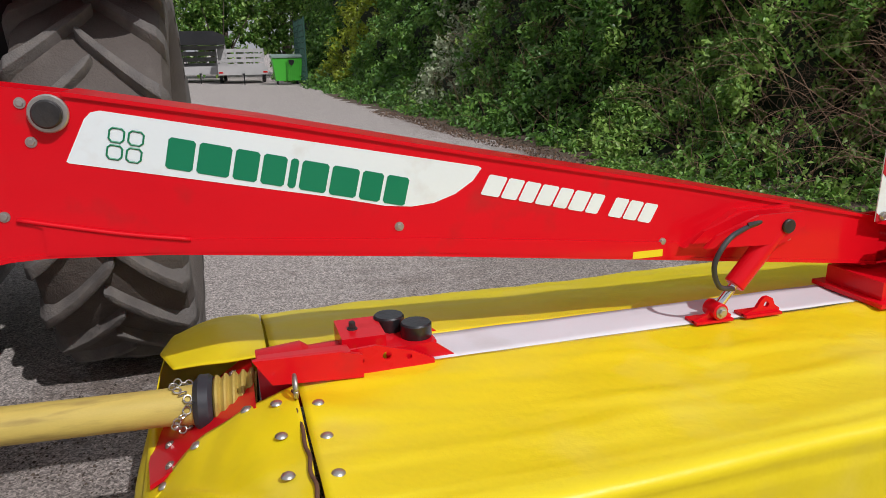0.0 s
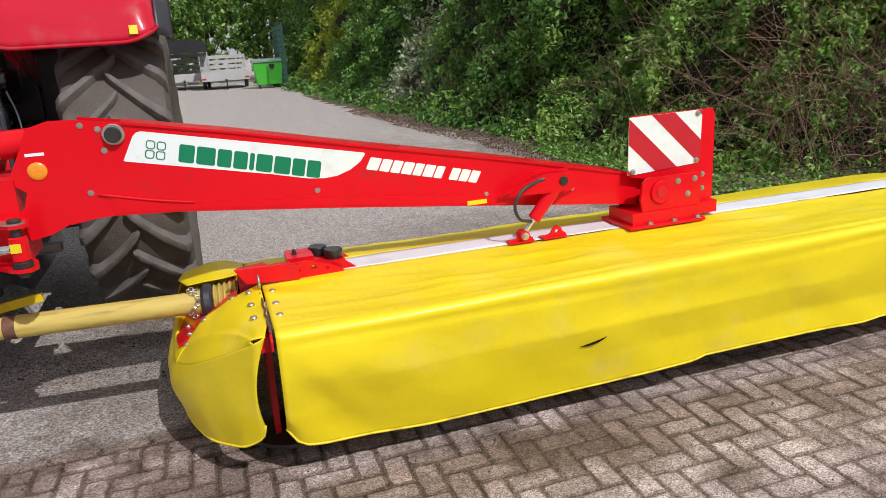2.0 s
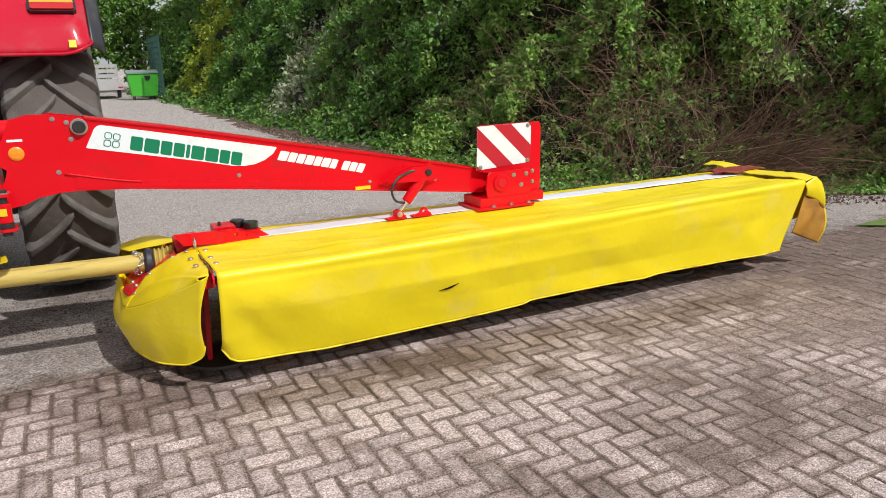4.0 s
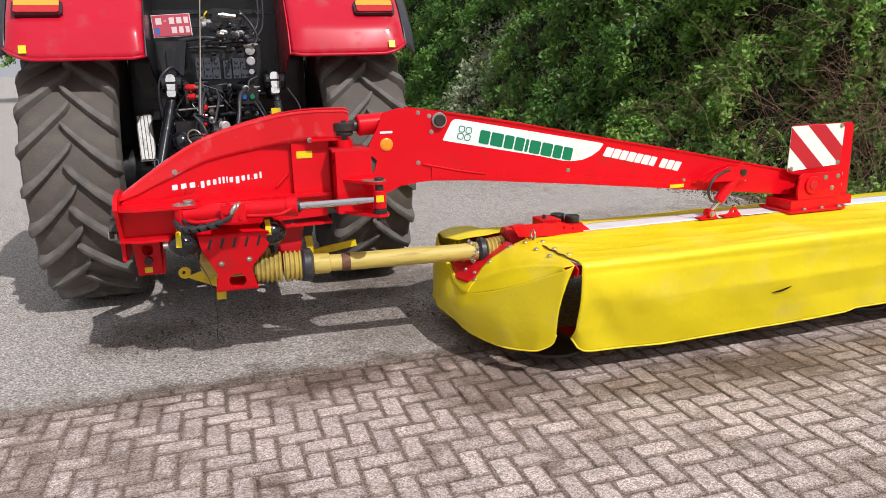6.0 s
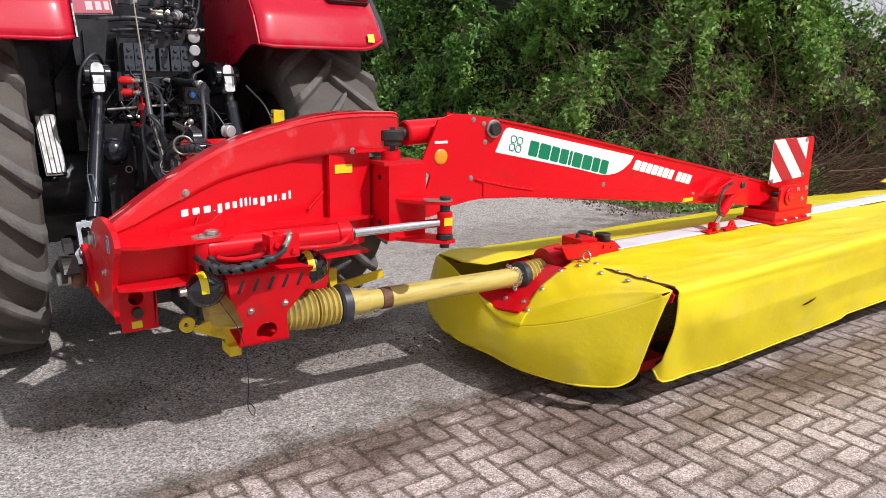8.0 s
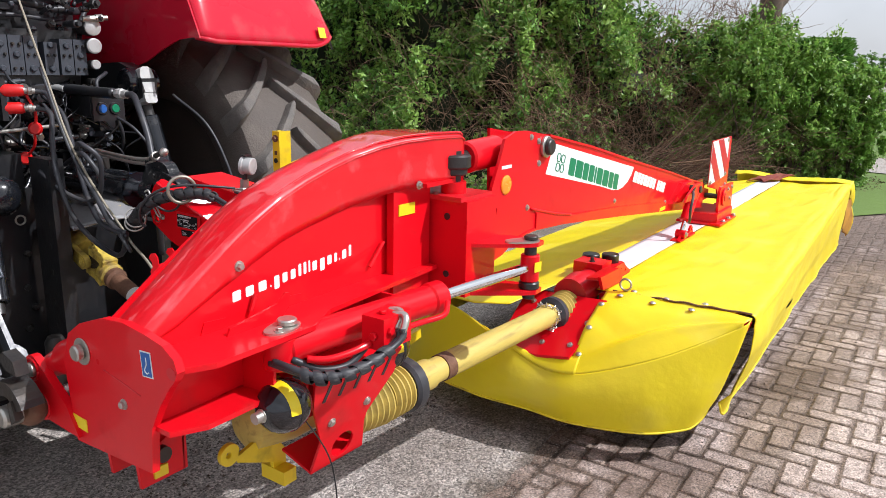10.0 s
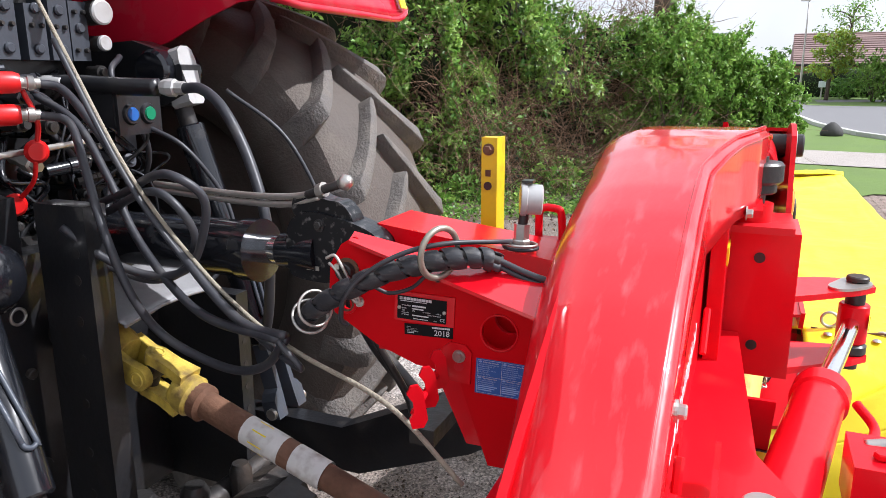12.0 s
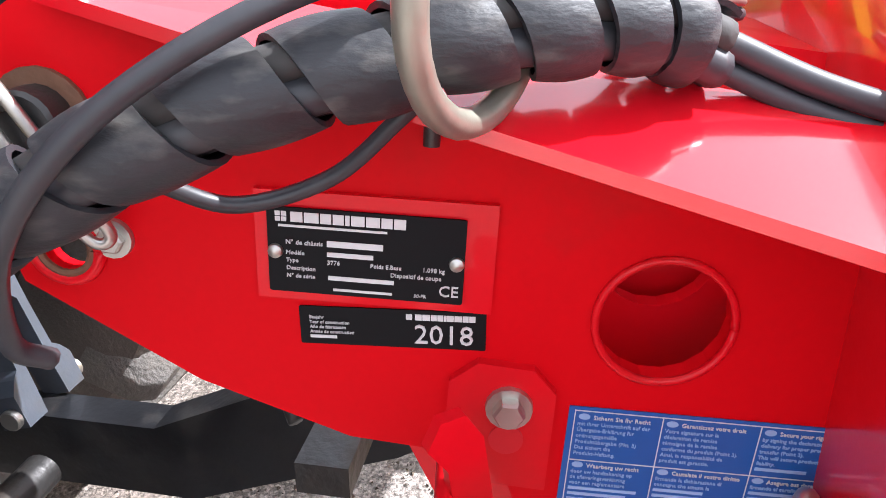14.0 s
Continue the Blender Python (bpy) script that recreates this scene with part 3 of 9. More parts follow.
# ---- hedge, trees and brush ----
def leaves_mesh(name, pos, out, size, mats, index, aspect=0.5, droop=0.25, seed=3):
    """Folded leaves, each an island of two triangles, as one mesh."""
    rng = np.random.default_rng(seed)
    n = len(pos)
    d = rng.normal(size=(n, 3)) + out * 0.5
    d[:, 2] -= droop
    d /= np.linalg.norm(d, axis=1)[:, None]
    nrm = rng.normal(size=(n, 3)) * 0.55 + out * 0.25 + np.array([0.25, -0.2, 1.0])
    side = np.cross(d, nrm)
    side /= np.linalg.norm(side, axis=1)[:, None] + 1e-9
    up = np.cross(side, d)
    L = size[:, None]
    v = np.empty((n, 4, 3), np.float32)
    v[:, 0] = pos - d * L * 0.5
    v[:, 1] = pos + side * L * aspect * 0.5 + up * L * 0.10
    v[:, 2] = pos + d * L * 0.5 - up * L * 0.06
    v[:, 3] = pos - side * L * aspect * 0.5 + up * L * 0.10
    me = bpy.data.meshes.new(name)
    me.vertices.add(4 * n)
    me.vertices.foreach_set("co", v.ravel())
    b = (np.arange(n) * 4)[:, None]
    tri = np.concatenate([b + np.array([[0, 1, 2]]), b + np.array([[0, 2, 3]])], axis=1).reshape(-1)
    me.loops.add(6 * n)
    me.loops.foreach_set("vertex_index", tri.astype(np.int32))
    me.polygons.add(2 * n)
    me.polygons.foreach_set("loop_start", np.arange(0, 6 * n, 3).astype(np.int32))
    for m in mats:
        me.materials.append(m)
    me.polygons.foreach_set("material_index", np.repeat(index, 2).astype(np.int32))
    me.update(calc_edges=True)
    me.validate()
    return me


HEDGE = np.array([(3.2, 44), (3.75, 34), (4.05, 26), (4.35, 19), (4.75, 12.6), (5.15, 8.7), (5.5, 6.4), (5.95, 5.2), (6.9, 4.4), (8.4, 3.4), (10.0, 2.0), (11.2, 2.2), (13.5, 4.5)])
seg_len = np.hypot(*np.diff(HEDGE, axis=0).T)
seg_s = np.concatenate([[0], np.cumsum(seg_len)])


def hedge_place(s, h, deep):
    """Points on the hedge's uneven face: s along its foot, h up, deep inward."""
    x = np.interp(s, seg_s, HEDGE[:, 0])
    y = np.interp(s, seg_s, HEDGE[:, 1])
    dx = np.interp(s + 0.3, seg_s, HEDGE[:, 0]) - np.interp(s - 0.3, seg_s, HEDGE[:, 0])
    dy = np.interp(s + 0.3, seg_s, HEDGE[:, 1]) - np.interp(s - 0.3, seg_s, HEDGE[:, 1])
    ln = np.hypot(dx, dy) + 1e-6
    nx, ny = -dy / ln, dx / ln
    lump = (0.75 * np.sin(1.9 * s + 0.8 * np.sin(1.3 * h)) * np.sin(1.7 * h + 0.6 * s) + 0.30 * np.sin(4.3 * s + 2.1 * h)
            + 0.22 * np.sin(7.1 * h - 3.3 * s) + 0.12 * np.sin(13 * s + 9 * h))
    back = np.interp(h, [0, 0.25, 0.6, 1.2, 2.0, 3.0, 6.0], [0.1, 0.55, 0.95, 1.35, 1.7, 2.1, 3.4])
    amp = np.interp(h, [0, 0.5, 1.5], [0.15, 0.5, 1.0])
    t = back + deep + lump * amp * 0.6
    return np.stack([x + nx * t, y + ny * t, h], axis=1), np.stack([-nx, -ny, np.full_like(nx, 0.25)], axis=1)


def hedge_top(s):
    return 3.3 + 0.5 * np.sin(0.7 * s) + 0.35 * np.sin(2.3 * s + 1) + np.interp(s, [0, 18, 30, 37, 41, 45, 48, 52], [5.5, 4.0, 1.5, 0.8, 0.2, -1.2, -1.9, -2.0])


def build_hedge():
    rng = np.random.default_rng(11)
    total = seg_s[-1]
    ss, hh, dd, zz = [], [], [], []
    # sprigs, each later a tuft of leaves
    for a, b, per_m, size in ((0, 14, 240, 0.25), (14, 26, 460, 0.175), (26, 34, 740, 0.142), (34, total, 1020, 0.112)):
        n = int((b - a) * per_m)
        s = rng.uniform(a, b, n)
        u = rng.uniform(0, 1, n) ** 1.1
        ss.append(s), hh.append(0.03 + u * hedge_top(s)), dd.append(-0.30 + rng.gamma(1.5, 0.15, n)), zz.append(size * rng.uniform(0.7, 1.25, n))
    s, h, d, z = map(np.concatenate, (ss, hh, dd, zz))
    # gaps: fewer leaves in dark hollows
    hollow = np.sin(2.7 * s + 1.1) * np.sin(3.1 * h + 0.9 * s) + 0.6 * np.sin(6.1 * s - 2.2 * h)
    brushy = np.exp(-((s - 41.5) / 3.0) ** 2) * np.exp(-((h - 0.8) / 1.1) ** 2)
    keep = rng.uniform(0, 1, len(s)) < np.clip(0.66 + 0.50 * hollow, 0.10, 1.0) * (1 - 0.50 * brushy)
    s, h, d, z = s[keep], h[keep], d[keep], z[keep]
    pos, out = hedge_place(s, h, d)
    n = len(s)
    r = rng.uniform(0, 1, n)
    patch = 0.5 + 0.5 * np.sin(1.1 * s + 2.0 * np.sin(0.9 * h)) * np.sin(1.6 * h + 0.4 * s)
    r = np.clip(r * 0.75 + patch * 0.3, 0, 0.999)
    index = np.where(r < 0.30 + 0.30 * (s < 34), 0, np.where(r < 0.68 + 0.22 * (s < 34), 1, 2))
    index = np.where((s > 38.5) & (r > 0.30), np.where(r > 0.6, 2, 1), index)
    yellow = (s > 11.5) & (s < 17.5) & (h > 0.5) & (rng.uniform(0, 1, n) < 0.85)
    index = np.where(yellow, 3, index)
    silver = (np.abs(s - 27.0) < 1.7) & (h > 0.3) & (h < 2.8) & (rng.uniform(0, 1, n) < 0.85 * np.exp(-((s - 27.0) / 1.2) ** 2))
    index = np.where(silver, 4, index)
    K = 9
    grow = out * 0.8 + rng.normal(size=(n, 3)) * 0.45 + np.array([0, 0, 0.45])
    grow /= np.linalg.norm(grow, axis=1)[:, None]
    P, O, Z, M = [], [], [], []
    for k in range(K):
        side = rng.normal(size=(n, 3))
        side -= (side * grow).sum(1)[:, None] * grow
        side /= np.linalg.norm(side, axis=1)[:, None]
        f = (k + 0.5) / K
        P.append(pos + grow * (z * (1.5 * f - 0.8))[:, None] + side * (z * 0.55)[:, None])
        O.append(side + grow * 0.5)
        Z.append(z * rng.uniform(0.65, 1.15, n) * (1.1 - 0.35 * f))
        M.append(index)
    P, O, Z, M = np.concatenate(P), np.concatenate(O), np.concatenate(Z), np.concatenate(M)
    P[:, 2] = np.maximum(P[:, 2], 0.015)
    me = leaves_mesh("hedge_leaves", P.astype(np.float32), O * 2.4, Z, [LEAF_DARK, LEAF_MID, LEAF_LIGHT, LEAF_YELLOW, LEAF_SILVER], M)
    ob = new("hedge_leaves", me)
    tagged(ob, "dense unclipped mixed hedge of green shrubs along the yard", "hedge", kind="stuff")

    # sheet behind the leaves, coloured near-black as the hedge's inner shade
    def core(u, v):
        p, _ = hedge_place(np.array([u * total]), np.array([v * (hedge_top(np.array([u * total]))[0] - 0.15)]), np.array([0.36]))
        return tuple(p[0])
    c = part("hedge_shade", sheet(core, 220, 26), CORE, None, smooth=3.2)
    tagged(c, "near-black sheet inside the hedge, coloured as its deep shade", "hedge", kind="stuff")


def stems(name, pts, r, mat, label):
    """Thin bent three-sided stems along rows of points (n, k, 3), as one mesh."""
    n, k, _ = pts.shape
    w = np.gradient(pts, axis=1)
    w /= np.linalg.norm(w, axis=2)[:, :, None] + 1e-9
    u = np.cross(w, np.array([0.3, 0.2, 0.93]))
    u /= np.linalg.norm(u, axis=2)[:, :, None] + 1e-9
    v = np.cross(w, u)
    taper = np.linspace(1.0, 0.35, k)[None, :, None] * r[:, None, None]
    out = np.empty((n, k, 3, 3), np.float32)
    for c in range(3):
        q = 2 * math.pi * c / 3
        out[:, :, c] = pts + (u * math.cos(q) + v * math.sin(q)) * taper
    idx = np.arange(n * k * 3).reshape(n, k, 3)
    quads = []
    for c in range(3):
        e = (c + 1) % 3
        quads.append(np.stack([idx[:, :-1, c], idx[:, :-1, e], idx[:, 1:, e], idx[:, 1:, c]], axis=-1).reshape(n, -1))
    quad = np.concatenate(quads, axis=1).reshape(-1)
    me = bpy.data.meshes.new(name)
    me.vertices.add(n * k * 3)
    me.vertices.foreach_set("co", out.ravel())
    me.loops.add(len(quad))
    me.loops.foreach_set("vertex_index", quad.astype(np.int32))
    me.polygons.add(len(quad) // 4)
    me.polygons.foreach_set("loop_start", np.arange(0, len(quad), 4).astype(np.int32))
    me.materials.append(mat)
    me.update(calc_edges=True)
    return tagged(new(name, me), label, "brushwood", kind="stuff")


def bent(rng, root, d, length, droop, wander, k=7):
    """Stems that start at root along d, wander and bow down."""
    n = len(root)
    d = d / np.linalg.norm(d, axis=1)[:, None]
    pts = np.empty((n, k, 3))
    p = root.copy()
    for i in range(k):
        pts[:, i] = p
        p = p + d * (length / (k - 1))[:, None]
        d = d + rng.normal(size=(n, 3)) * wander + np.array([0, 0, -1.0]) * droop[:, None]
        d /= np.linalg.norm(d, axis=1)[:, None]
    pts[:, :, 2] = np.maximum(pts[:, :, 2], 0.012)
    return pts


def build_brush():
    rng = np.random.default_rng(21)
    # bramble canes that arch out of the hedge
    n = 2600
    s = rng.normal(41.0, 2.3, n)
    root, out = hedge_place(s, np.abs(rng.normal(0.5, 0.8, n)), rng.uniform(-0.10, 0.35, n))
    d = out * rng.uniform(0.2, 1.0, n)[:, None] + rng.normal(size=(n, 3)) * 0.6 + np.array([0, 0, 0.55])
    stems("brushwood", bent(rng, root, d, rng.gamma(3.0, 0.30, n), rng.uniform(0.05, 0.30, n), 0.16, 8), rng.uniform(0.0025, 0.0068, n), TWIG,
          "tangled dry brown bramble canes in front of the hedge")
    # a heap of cut sticks thrown together
    n = 330
    f = rng.normal(0, 1, (n, 3))
    root = np.array([6.75, 3.60, 0.24]) + f * np.array([0.42, 0.24, 0.16])
    d = np.array([0.38, -0.85, 0.52]) + rng.normal(size=(n, 3)) * 0.22
    stems("cut_sticks", bent(rng, root, d, rng.uniform(0.5, 1.2, n), rng.uniform(0.0, 0.10, n), 0.09, 6), rng.uniform(0.004, 0.010, n), STICK,
          "heap of cut light brown sticks leaning against the hedge")
    n = 2600
    s = rng.uniform(26, 52, n)
    root, out = hedge_place(s, rng.uniform(0.05, 2.8, n), rng.uniform(-0.1, 0.35, n))
    d = rng.normal(size=(n, 3)) + np.array([0, 0, 0.9])
    stems("hedge_branches", bent(rng, root, d, rng.uniform(0.3, 1.0, n), rng.uniform(-0.05, 0.15, n), 0.15, 5), rng.uniform(0.0025, 0.007, n), TWIG, "thin bare branches inside the hedge")


def ground_cover():
    rng = np.random.default_rng(8)
    n = 15000
    s = rng.uniform(35.5, 51, n)
    d = -0.55 - 0.75 * np.exp(-((s - 39.3) / 2.2) ** 2) + rng.gamma(2.0, 0.22, n) * (1 + np.exp(-((s - 39.3) / 2.2) ** 2))
    p, out = hedge_place(s, np.zeros(n), np.zeros(n))
    p[:, 0] += -out[:, 0] * d
    p[:, 1] += -out[:, 1] * d
    p[:, 2] = 0.02 + rng.uniform(0, 0.13, n) * np.clip(d + 0.6, 0.15, 1)
    r = rng.uniform(0, 1, n)
    me = leaves_mesh("ivy_leaves", p.astype(np.float32), np.tile([0, 0, 1.0], (n, 1)), rng.uniform(0.03, 0.075, n), [LEAF_MID, LEAF_DARK, LEAF_LIGHT],
                     np.where(r < 0.5, 0, np.where(r < 0.8, 1, 2)), aspect=0.8, seed=9)
    tagged(new("ivy_leaves", me), "low ivy and weeds at the foot of the hedge", "ground cover", kind="stuff")
    n = 9000
    s = rng.uniform(26, 51, n)
    p, out = hedge_place(s, np.zeros(n), np.zeros(n))
    d = -0.75 - 1.2 * np.exp(-((s - 39.5) / 2.5) ** 2) + rng.gamma(1.6, 0.28, n) * (1 + 1.5 * np.exp(-((s - 39.5) / 2.5) ** 2))
    p[:, 0] += -out[:, 0] * d
    p[:, 1] += -out[:, 1] * d
    p[:, 2] = 0.012
    me = leaves_mesh("leaf_litter", p.astype(np.float32), np.tile([0, 0, 3.0], (n, 1)), rng.uniform(0.025, 0.06, n), [SOIL, TWIG], (rng.uniform(0, 1, n) < 0.4).astype(int), seed=19)
    tagged(new("leaf_litter", me), "dead brown leaves lying along the hedge foot", "leaf litter", kind="stuff")
    strip = []
    for k in np.linspace(18, 51, 60):
        p, o = hedge_place(np.array([k]), np.array([0.0]), np.array([0.0]))
        strip.append((p[0], o[0]))
    bm = bmesh.new()
    rows = [[bm.verts.new((p[0] - o[0] * w, p[1] - o[1] * w, z)) for w, z in ((-0.42 + 0.15 * math.sin(3 * i) - 0.9 * math.exp(-((18 + 33 * i / 59 - 39.3) / 2.4) ** 2), 0.0035), (0.3, 0.03), (1.4, 0.10))] for i, (p, o) in enumerate(strip)]
    for a, b in zip(rows, rows[1:]):
        for k in range(2):
            bm.faces.new((a[k], a[k + 1], b[k + 1], b[k]))
    tagged(part("soil_strip", bm, SOIL, None, smooth=3.2), "brown soil and leaf litter under the hedge", "soil", kind="structure")


def tree(name, at, height, spread, seed, mats, label, leaf_size=0.22, count=5200, bare=2.0, group=""):
    """A tapered trunk with limbs and a crown of leaf clumps."""
    rng = random.Random(seed)
    t = thing(name, at, label, "tree", group)
    base = Vector(at)
    lean = Vector((rng.uniform(-0.3, 0.3), rng.uniform(-0.3, 0.3), 0))
    trunk = [base, base + Vector((0, 0, height * 0.3)) + lean * 0.3, base + Vector((0, 0, height * 0.62)) + lean, base + Vector((0, 0, height * 0.92)) + lean * 1.4]
    r0 = 0.028 * height
    bm = tube(bmesh.new(), trunk, r0, 10, 6, lambda s: r0 * (1.15 - s))
    clumps = []
    for k in range(13):
        f = 0.32 + 0.6 * k / 12
        o = along(trunk, f)
        q = k * 2.4 + rng.uniform(-0.4, 0.4)
        reach = spread * (1.05 - 0.7 * abs(f - 0.5)) * rng.uniform(0.6, 1.0)
        e = o + Vector((math.cos(q) * reach, math.sin(q) * reach, rng.uniform(0.2, 0.7) * height * 0.16))
        tube(bm, [o, o.lerp(e, 0.5) + Vector((0, 0, 0.25)), e], r0 * 0.4, 6, 4, lambda s: r0 * 0.42 * (1.1 - s))
        clumps += [(e, spread * rng.uniform(0.28, 0.45)), (o.lerp(e, 0.6), spread * rng.uniform(0.28, 0.42))]
    clumps.append((trunk[-1], spread * 0.4))
    part("trunk", bm, BARK, t, smooth=3.2)
    g = np.random.default_rng(seed)
    pick = g.integers(0, len(clumps), count)
    c = np.array([tuple(clumps[i][0]) for i in pick])
    rad = np.array([clumps[i][1] for i in pick])
    d = g.normal(size=(count, 3))
    d /= np.linalg.norm(d, axis=1)[:, None]
    p = c + d * (rad * g.uniform(0.25, 1.05, count) ** 0.6)[:, None] * np.array([1, 1, 0.75])
    ok = p[:, 2] > base.z + bare
    p, d = p[ok], d[ok]
    me = leaves_mesh("crown", p.astype(np.float32), d, leaf_size * g.uniform(0.6, 1.3, len(p)), mats, g.integers(0, len(mats), len(p)), seed=seed)
    ob = new("crown", me)
    ob.parent = t
    ob.matrix_parent_inverse = t.matrix_basis.inverted()
    return t


build_hedge()
build_brush()
ground_cover()
for k, (x, y, hgt) in enumerate([(-7.5, 52, 10), (-3.0, 50, 9), (0.8, 53, 11), (4.6, 50, 10), (7.5, 42, 9), (8.6, 32, 9), (9.5, 24, 8.5), (10.5, 16, 8), (-12, 50, 9)]):
    tree("tree", (x, y, 0), hgt, 2.9, 40 + k, [LEAF_MID, LEAF_DARK, LEAF_LIGHT] if k % 2 else [LEAF_MID, LEAF_LIGHT], "broad green tree rising behind the hedge",
         0.30, 5200, 0.9, "trees behind the yard")
tree("street_tree", (13.2, 3.9, 0), 9.5, 2.2, 71, [LEAF_LIGHT, LEAF_MID], "tall tree with a bare grey-brown trunk above the shrubs", 0.16, 2600, 4.6)


# ---- disc mower ----
ZB = [(0.5, 0.245), (0.515, 0.205), (0.54, 0.170), (0.585, 0.160), (0.77, 0.143), (1.05, 0.126), (1.28, 0.130), (1.85, 0.134), (2.08, 0.144), (2.34, 0.152), (2.39, 0.168), (2.6, 0.172), (3.1, 0.170), (3.3, 0.165), (3.42, 0.176), (4.1, 0.170), (4.62, 0.161), (4.9, 0.172)]
SEAM_X, END_X = 0.492, 4.88


def wrinkle(x, y, z, amp):
    return amp * noise.noise(Vector((x * 2.6, y * 3.0, z * 3.4))) + amp * 0.45 * noise.noise(Vector((x * 8, y * 7, z * 8 + 4)))


def edge_y(x):
    """Where the front edge of the cover's top runs: it stands farther out towards the corner."""
    return lerp_table([(0.49, 1.247), (0.9, 1.254), (1.4, 1.268), (2.2, 1.290), (3.2, 1.318), (4.9, 1.360)], x)


def front_cover(u, v):
    x = SEAM_X + u * (END_X - SEAM_X)
    e = edge_y(x)
    zt = lerp_table([(0.485, 0.672), (0.9, 0.668), (1.8, 0.672), (3.0, 0.668), (4.3, 0.686), (4.9, 0.692)], x)
    zb = lerp_table(ZB, x)
    prof = [(0, min(1.378, e + 0.115), zb), (0, min(1.374, e + 0.062), 0.30), (0, min(1.370, e + 0.022), 0.44), (0, e + 0.004, zt - 0.075), (0, e, zt - 0.022), (0, e + 0.004, zt - 0.008),
            (0, e + 0.018, zt), (0, e + 0.06, zt + 0.001), (0, 1.70, 0.655), (0, 1.957, 0.655)]
    p = along(prof, v)
    front = p.y < e + 0.13 and p.z < zt - 0.02
    skirt = max(0.0, min(1.0, (zt - 0.03 - p.z) / 0.2)) if front else 0.0
    w = wrinkle(x, p.y, p.z, 0.007)
    # folds that run down from the front corner, and slack between the stays
    d = (x - SEAM_X)
    fold = 0.030 * math.exp(-d / 0.40) * min(1.0, d / 0.16) * math.sin(8 * d - 11 * (zt - p.z) + 0.6) * skirt + 0.006 * max(0.0, math.sin(5.3 * x - 7 * (zt - p.z))) ** 3 * skirt
    fold += 0.020 * math.exp(-((d - 0.75 * (zt - p.z)) / 0.06) ** 2) * math.exp(-(zt - p.z) / 0.22) * skirt
    belly = 0.010 * skirt * math.sin(1.9 * x + 0.6) * math.sin(math.pi * min(1, skirt))
    fold -= 0.006 * math.exp(-((zt - 0.060 + 0.012 * math.sin(2.1 * x) - p.z) / 0.014) ** 2) * (0.4 + 0.6 * math.sin(1.3 * x) ** 2) * (1 if front else 0)
    top = 0 if front else 1
    inside = max(0.0, min(1.0, (p.y - e - 0.03) / 0.1))
    sag = -0.012 * top * abs(math.sin(math.pi * (x - 0.5) / 0.73)) * math.sin(math.pi * min(1, max(0, (p.y - e - 0.07) / 0.6)))
    crease = -0.006 * top * math.exp(-((p.y - e - 0.075 - 0.015 * math.sin(3.1 * x)) / 0.012) ** 2) * (0.4 + 0.6 * math.sin(2.2 * x + 1) ** 2)
    crease += inside * top * (0.010 * max(0.0, noise.noise(Vector((x * 3.0 + p.y * 5, p.y * 11, 7)))) - 0.012 * max(0.0, noise.noise(Vector((x * 1.3 - 3, p.y * 4.5, 2))) - 0.1))
    # the right end is cut on a slant, and hangs flat there
    calm = min(1.0, (END_X - x) / 0.5)
    slant = 0.20 * max(0.0, (x - 3.4) / (END_X - 3.4)) ** 3 * max(0.0, (zt - p.z) / 0.5)
    return (x - slant, p.y - w - (fold + belly) * calm, p.z + (w * 0.8 * inside + sag + crease) * top)


BACK = [(0, 2.132, 0.655), (0, 2.25, 0.642), (0, 2.55, 0.580), (0, 2.85, 0.505), (0, 3.02, 0.462), (0, 3.055, 0.440), (0, 3.07, 0.40), (0, 3.10, 0.18)]


def back_cover(u, v):
    x = 0.44 + u * (END_X - 0.44)
    p = along(BACK, v)
    w = wrinkle(x, p.y, p.z, 0.012)
    return (x, p.y + w * 0.3, p.z + w * 0.8)


def white_strip(u, v):
    x = 0.86 + u * (END_X - 0.87)
    y = 1.957 + v * 0.175
    return (x, y, 0.658 + 0.004 * math.sin(5 * x) * math.sin(math.pi * v) + 0.003 * noise.noise(Vector((x * 5, y * 9, 0))))


mower = thing("disc_mower", (2.6, 1.9, 0), "wide disc mower under bright yellow tarpaulin covers", "mower")
c = part("front_cover", sheet(front_cover, 240, 84), YELLOW, mower, "bright yellow tarpaulin with dirt marks and a torn slit", smooth=3.2)
thicken(c, 0.004)
c = part("centre_strip", sheet(white_strip, 90, 6), WHITE_TARP, mower, "dull white tarpaulin strip", smooth=3.2)
thicken(c, 0.003)
c = part("back_cover", sheet(back_cover, 140, 40), YELLOW, mower, "yellow tarpaulin", smooth=3.2)
thicken(c, 0.004)
# piped hem along the foot of the front cover
hem = [Vector(front_cover(i / 120, 0.0)) for i in range(121)]
part("hem", tube(bmesh.new(), [p + Vector((0, -0.002, 0)) for p in hem], 0.0055, 6, 0), HEM, mower, "soiled piped hem", smooth=3.2)
# the slit
def slit_at(k):
    x = 1.783 + 0.062 * k
    want = 0.369 + 0.0135 * k + 0.006 * k * k
    p = min((front_cover((x - SEAM_X) / (END_X - SEAM_X), 0.002 * q) for q in range(40, 260)), key=lambda p: abs(p[2] - want))
    return Vector((x, p[1] - 0.004, p[2]))
part("slit", tube(bmesh.new(), [slit_at(k) for k in (-1, -0.5, 0, 0.5, 1)], 0.005, 6, 4, lambda s: 0.001 + 0.0040 * math.sin(math.pi * s)), material("dark_gap", (0.012, 0.009, 0.004), 0.95, spec=0.1), mower, "torn dark slit in the tarpaulin")

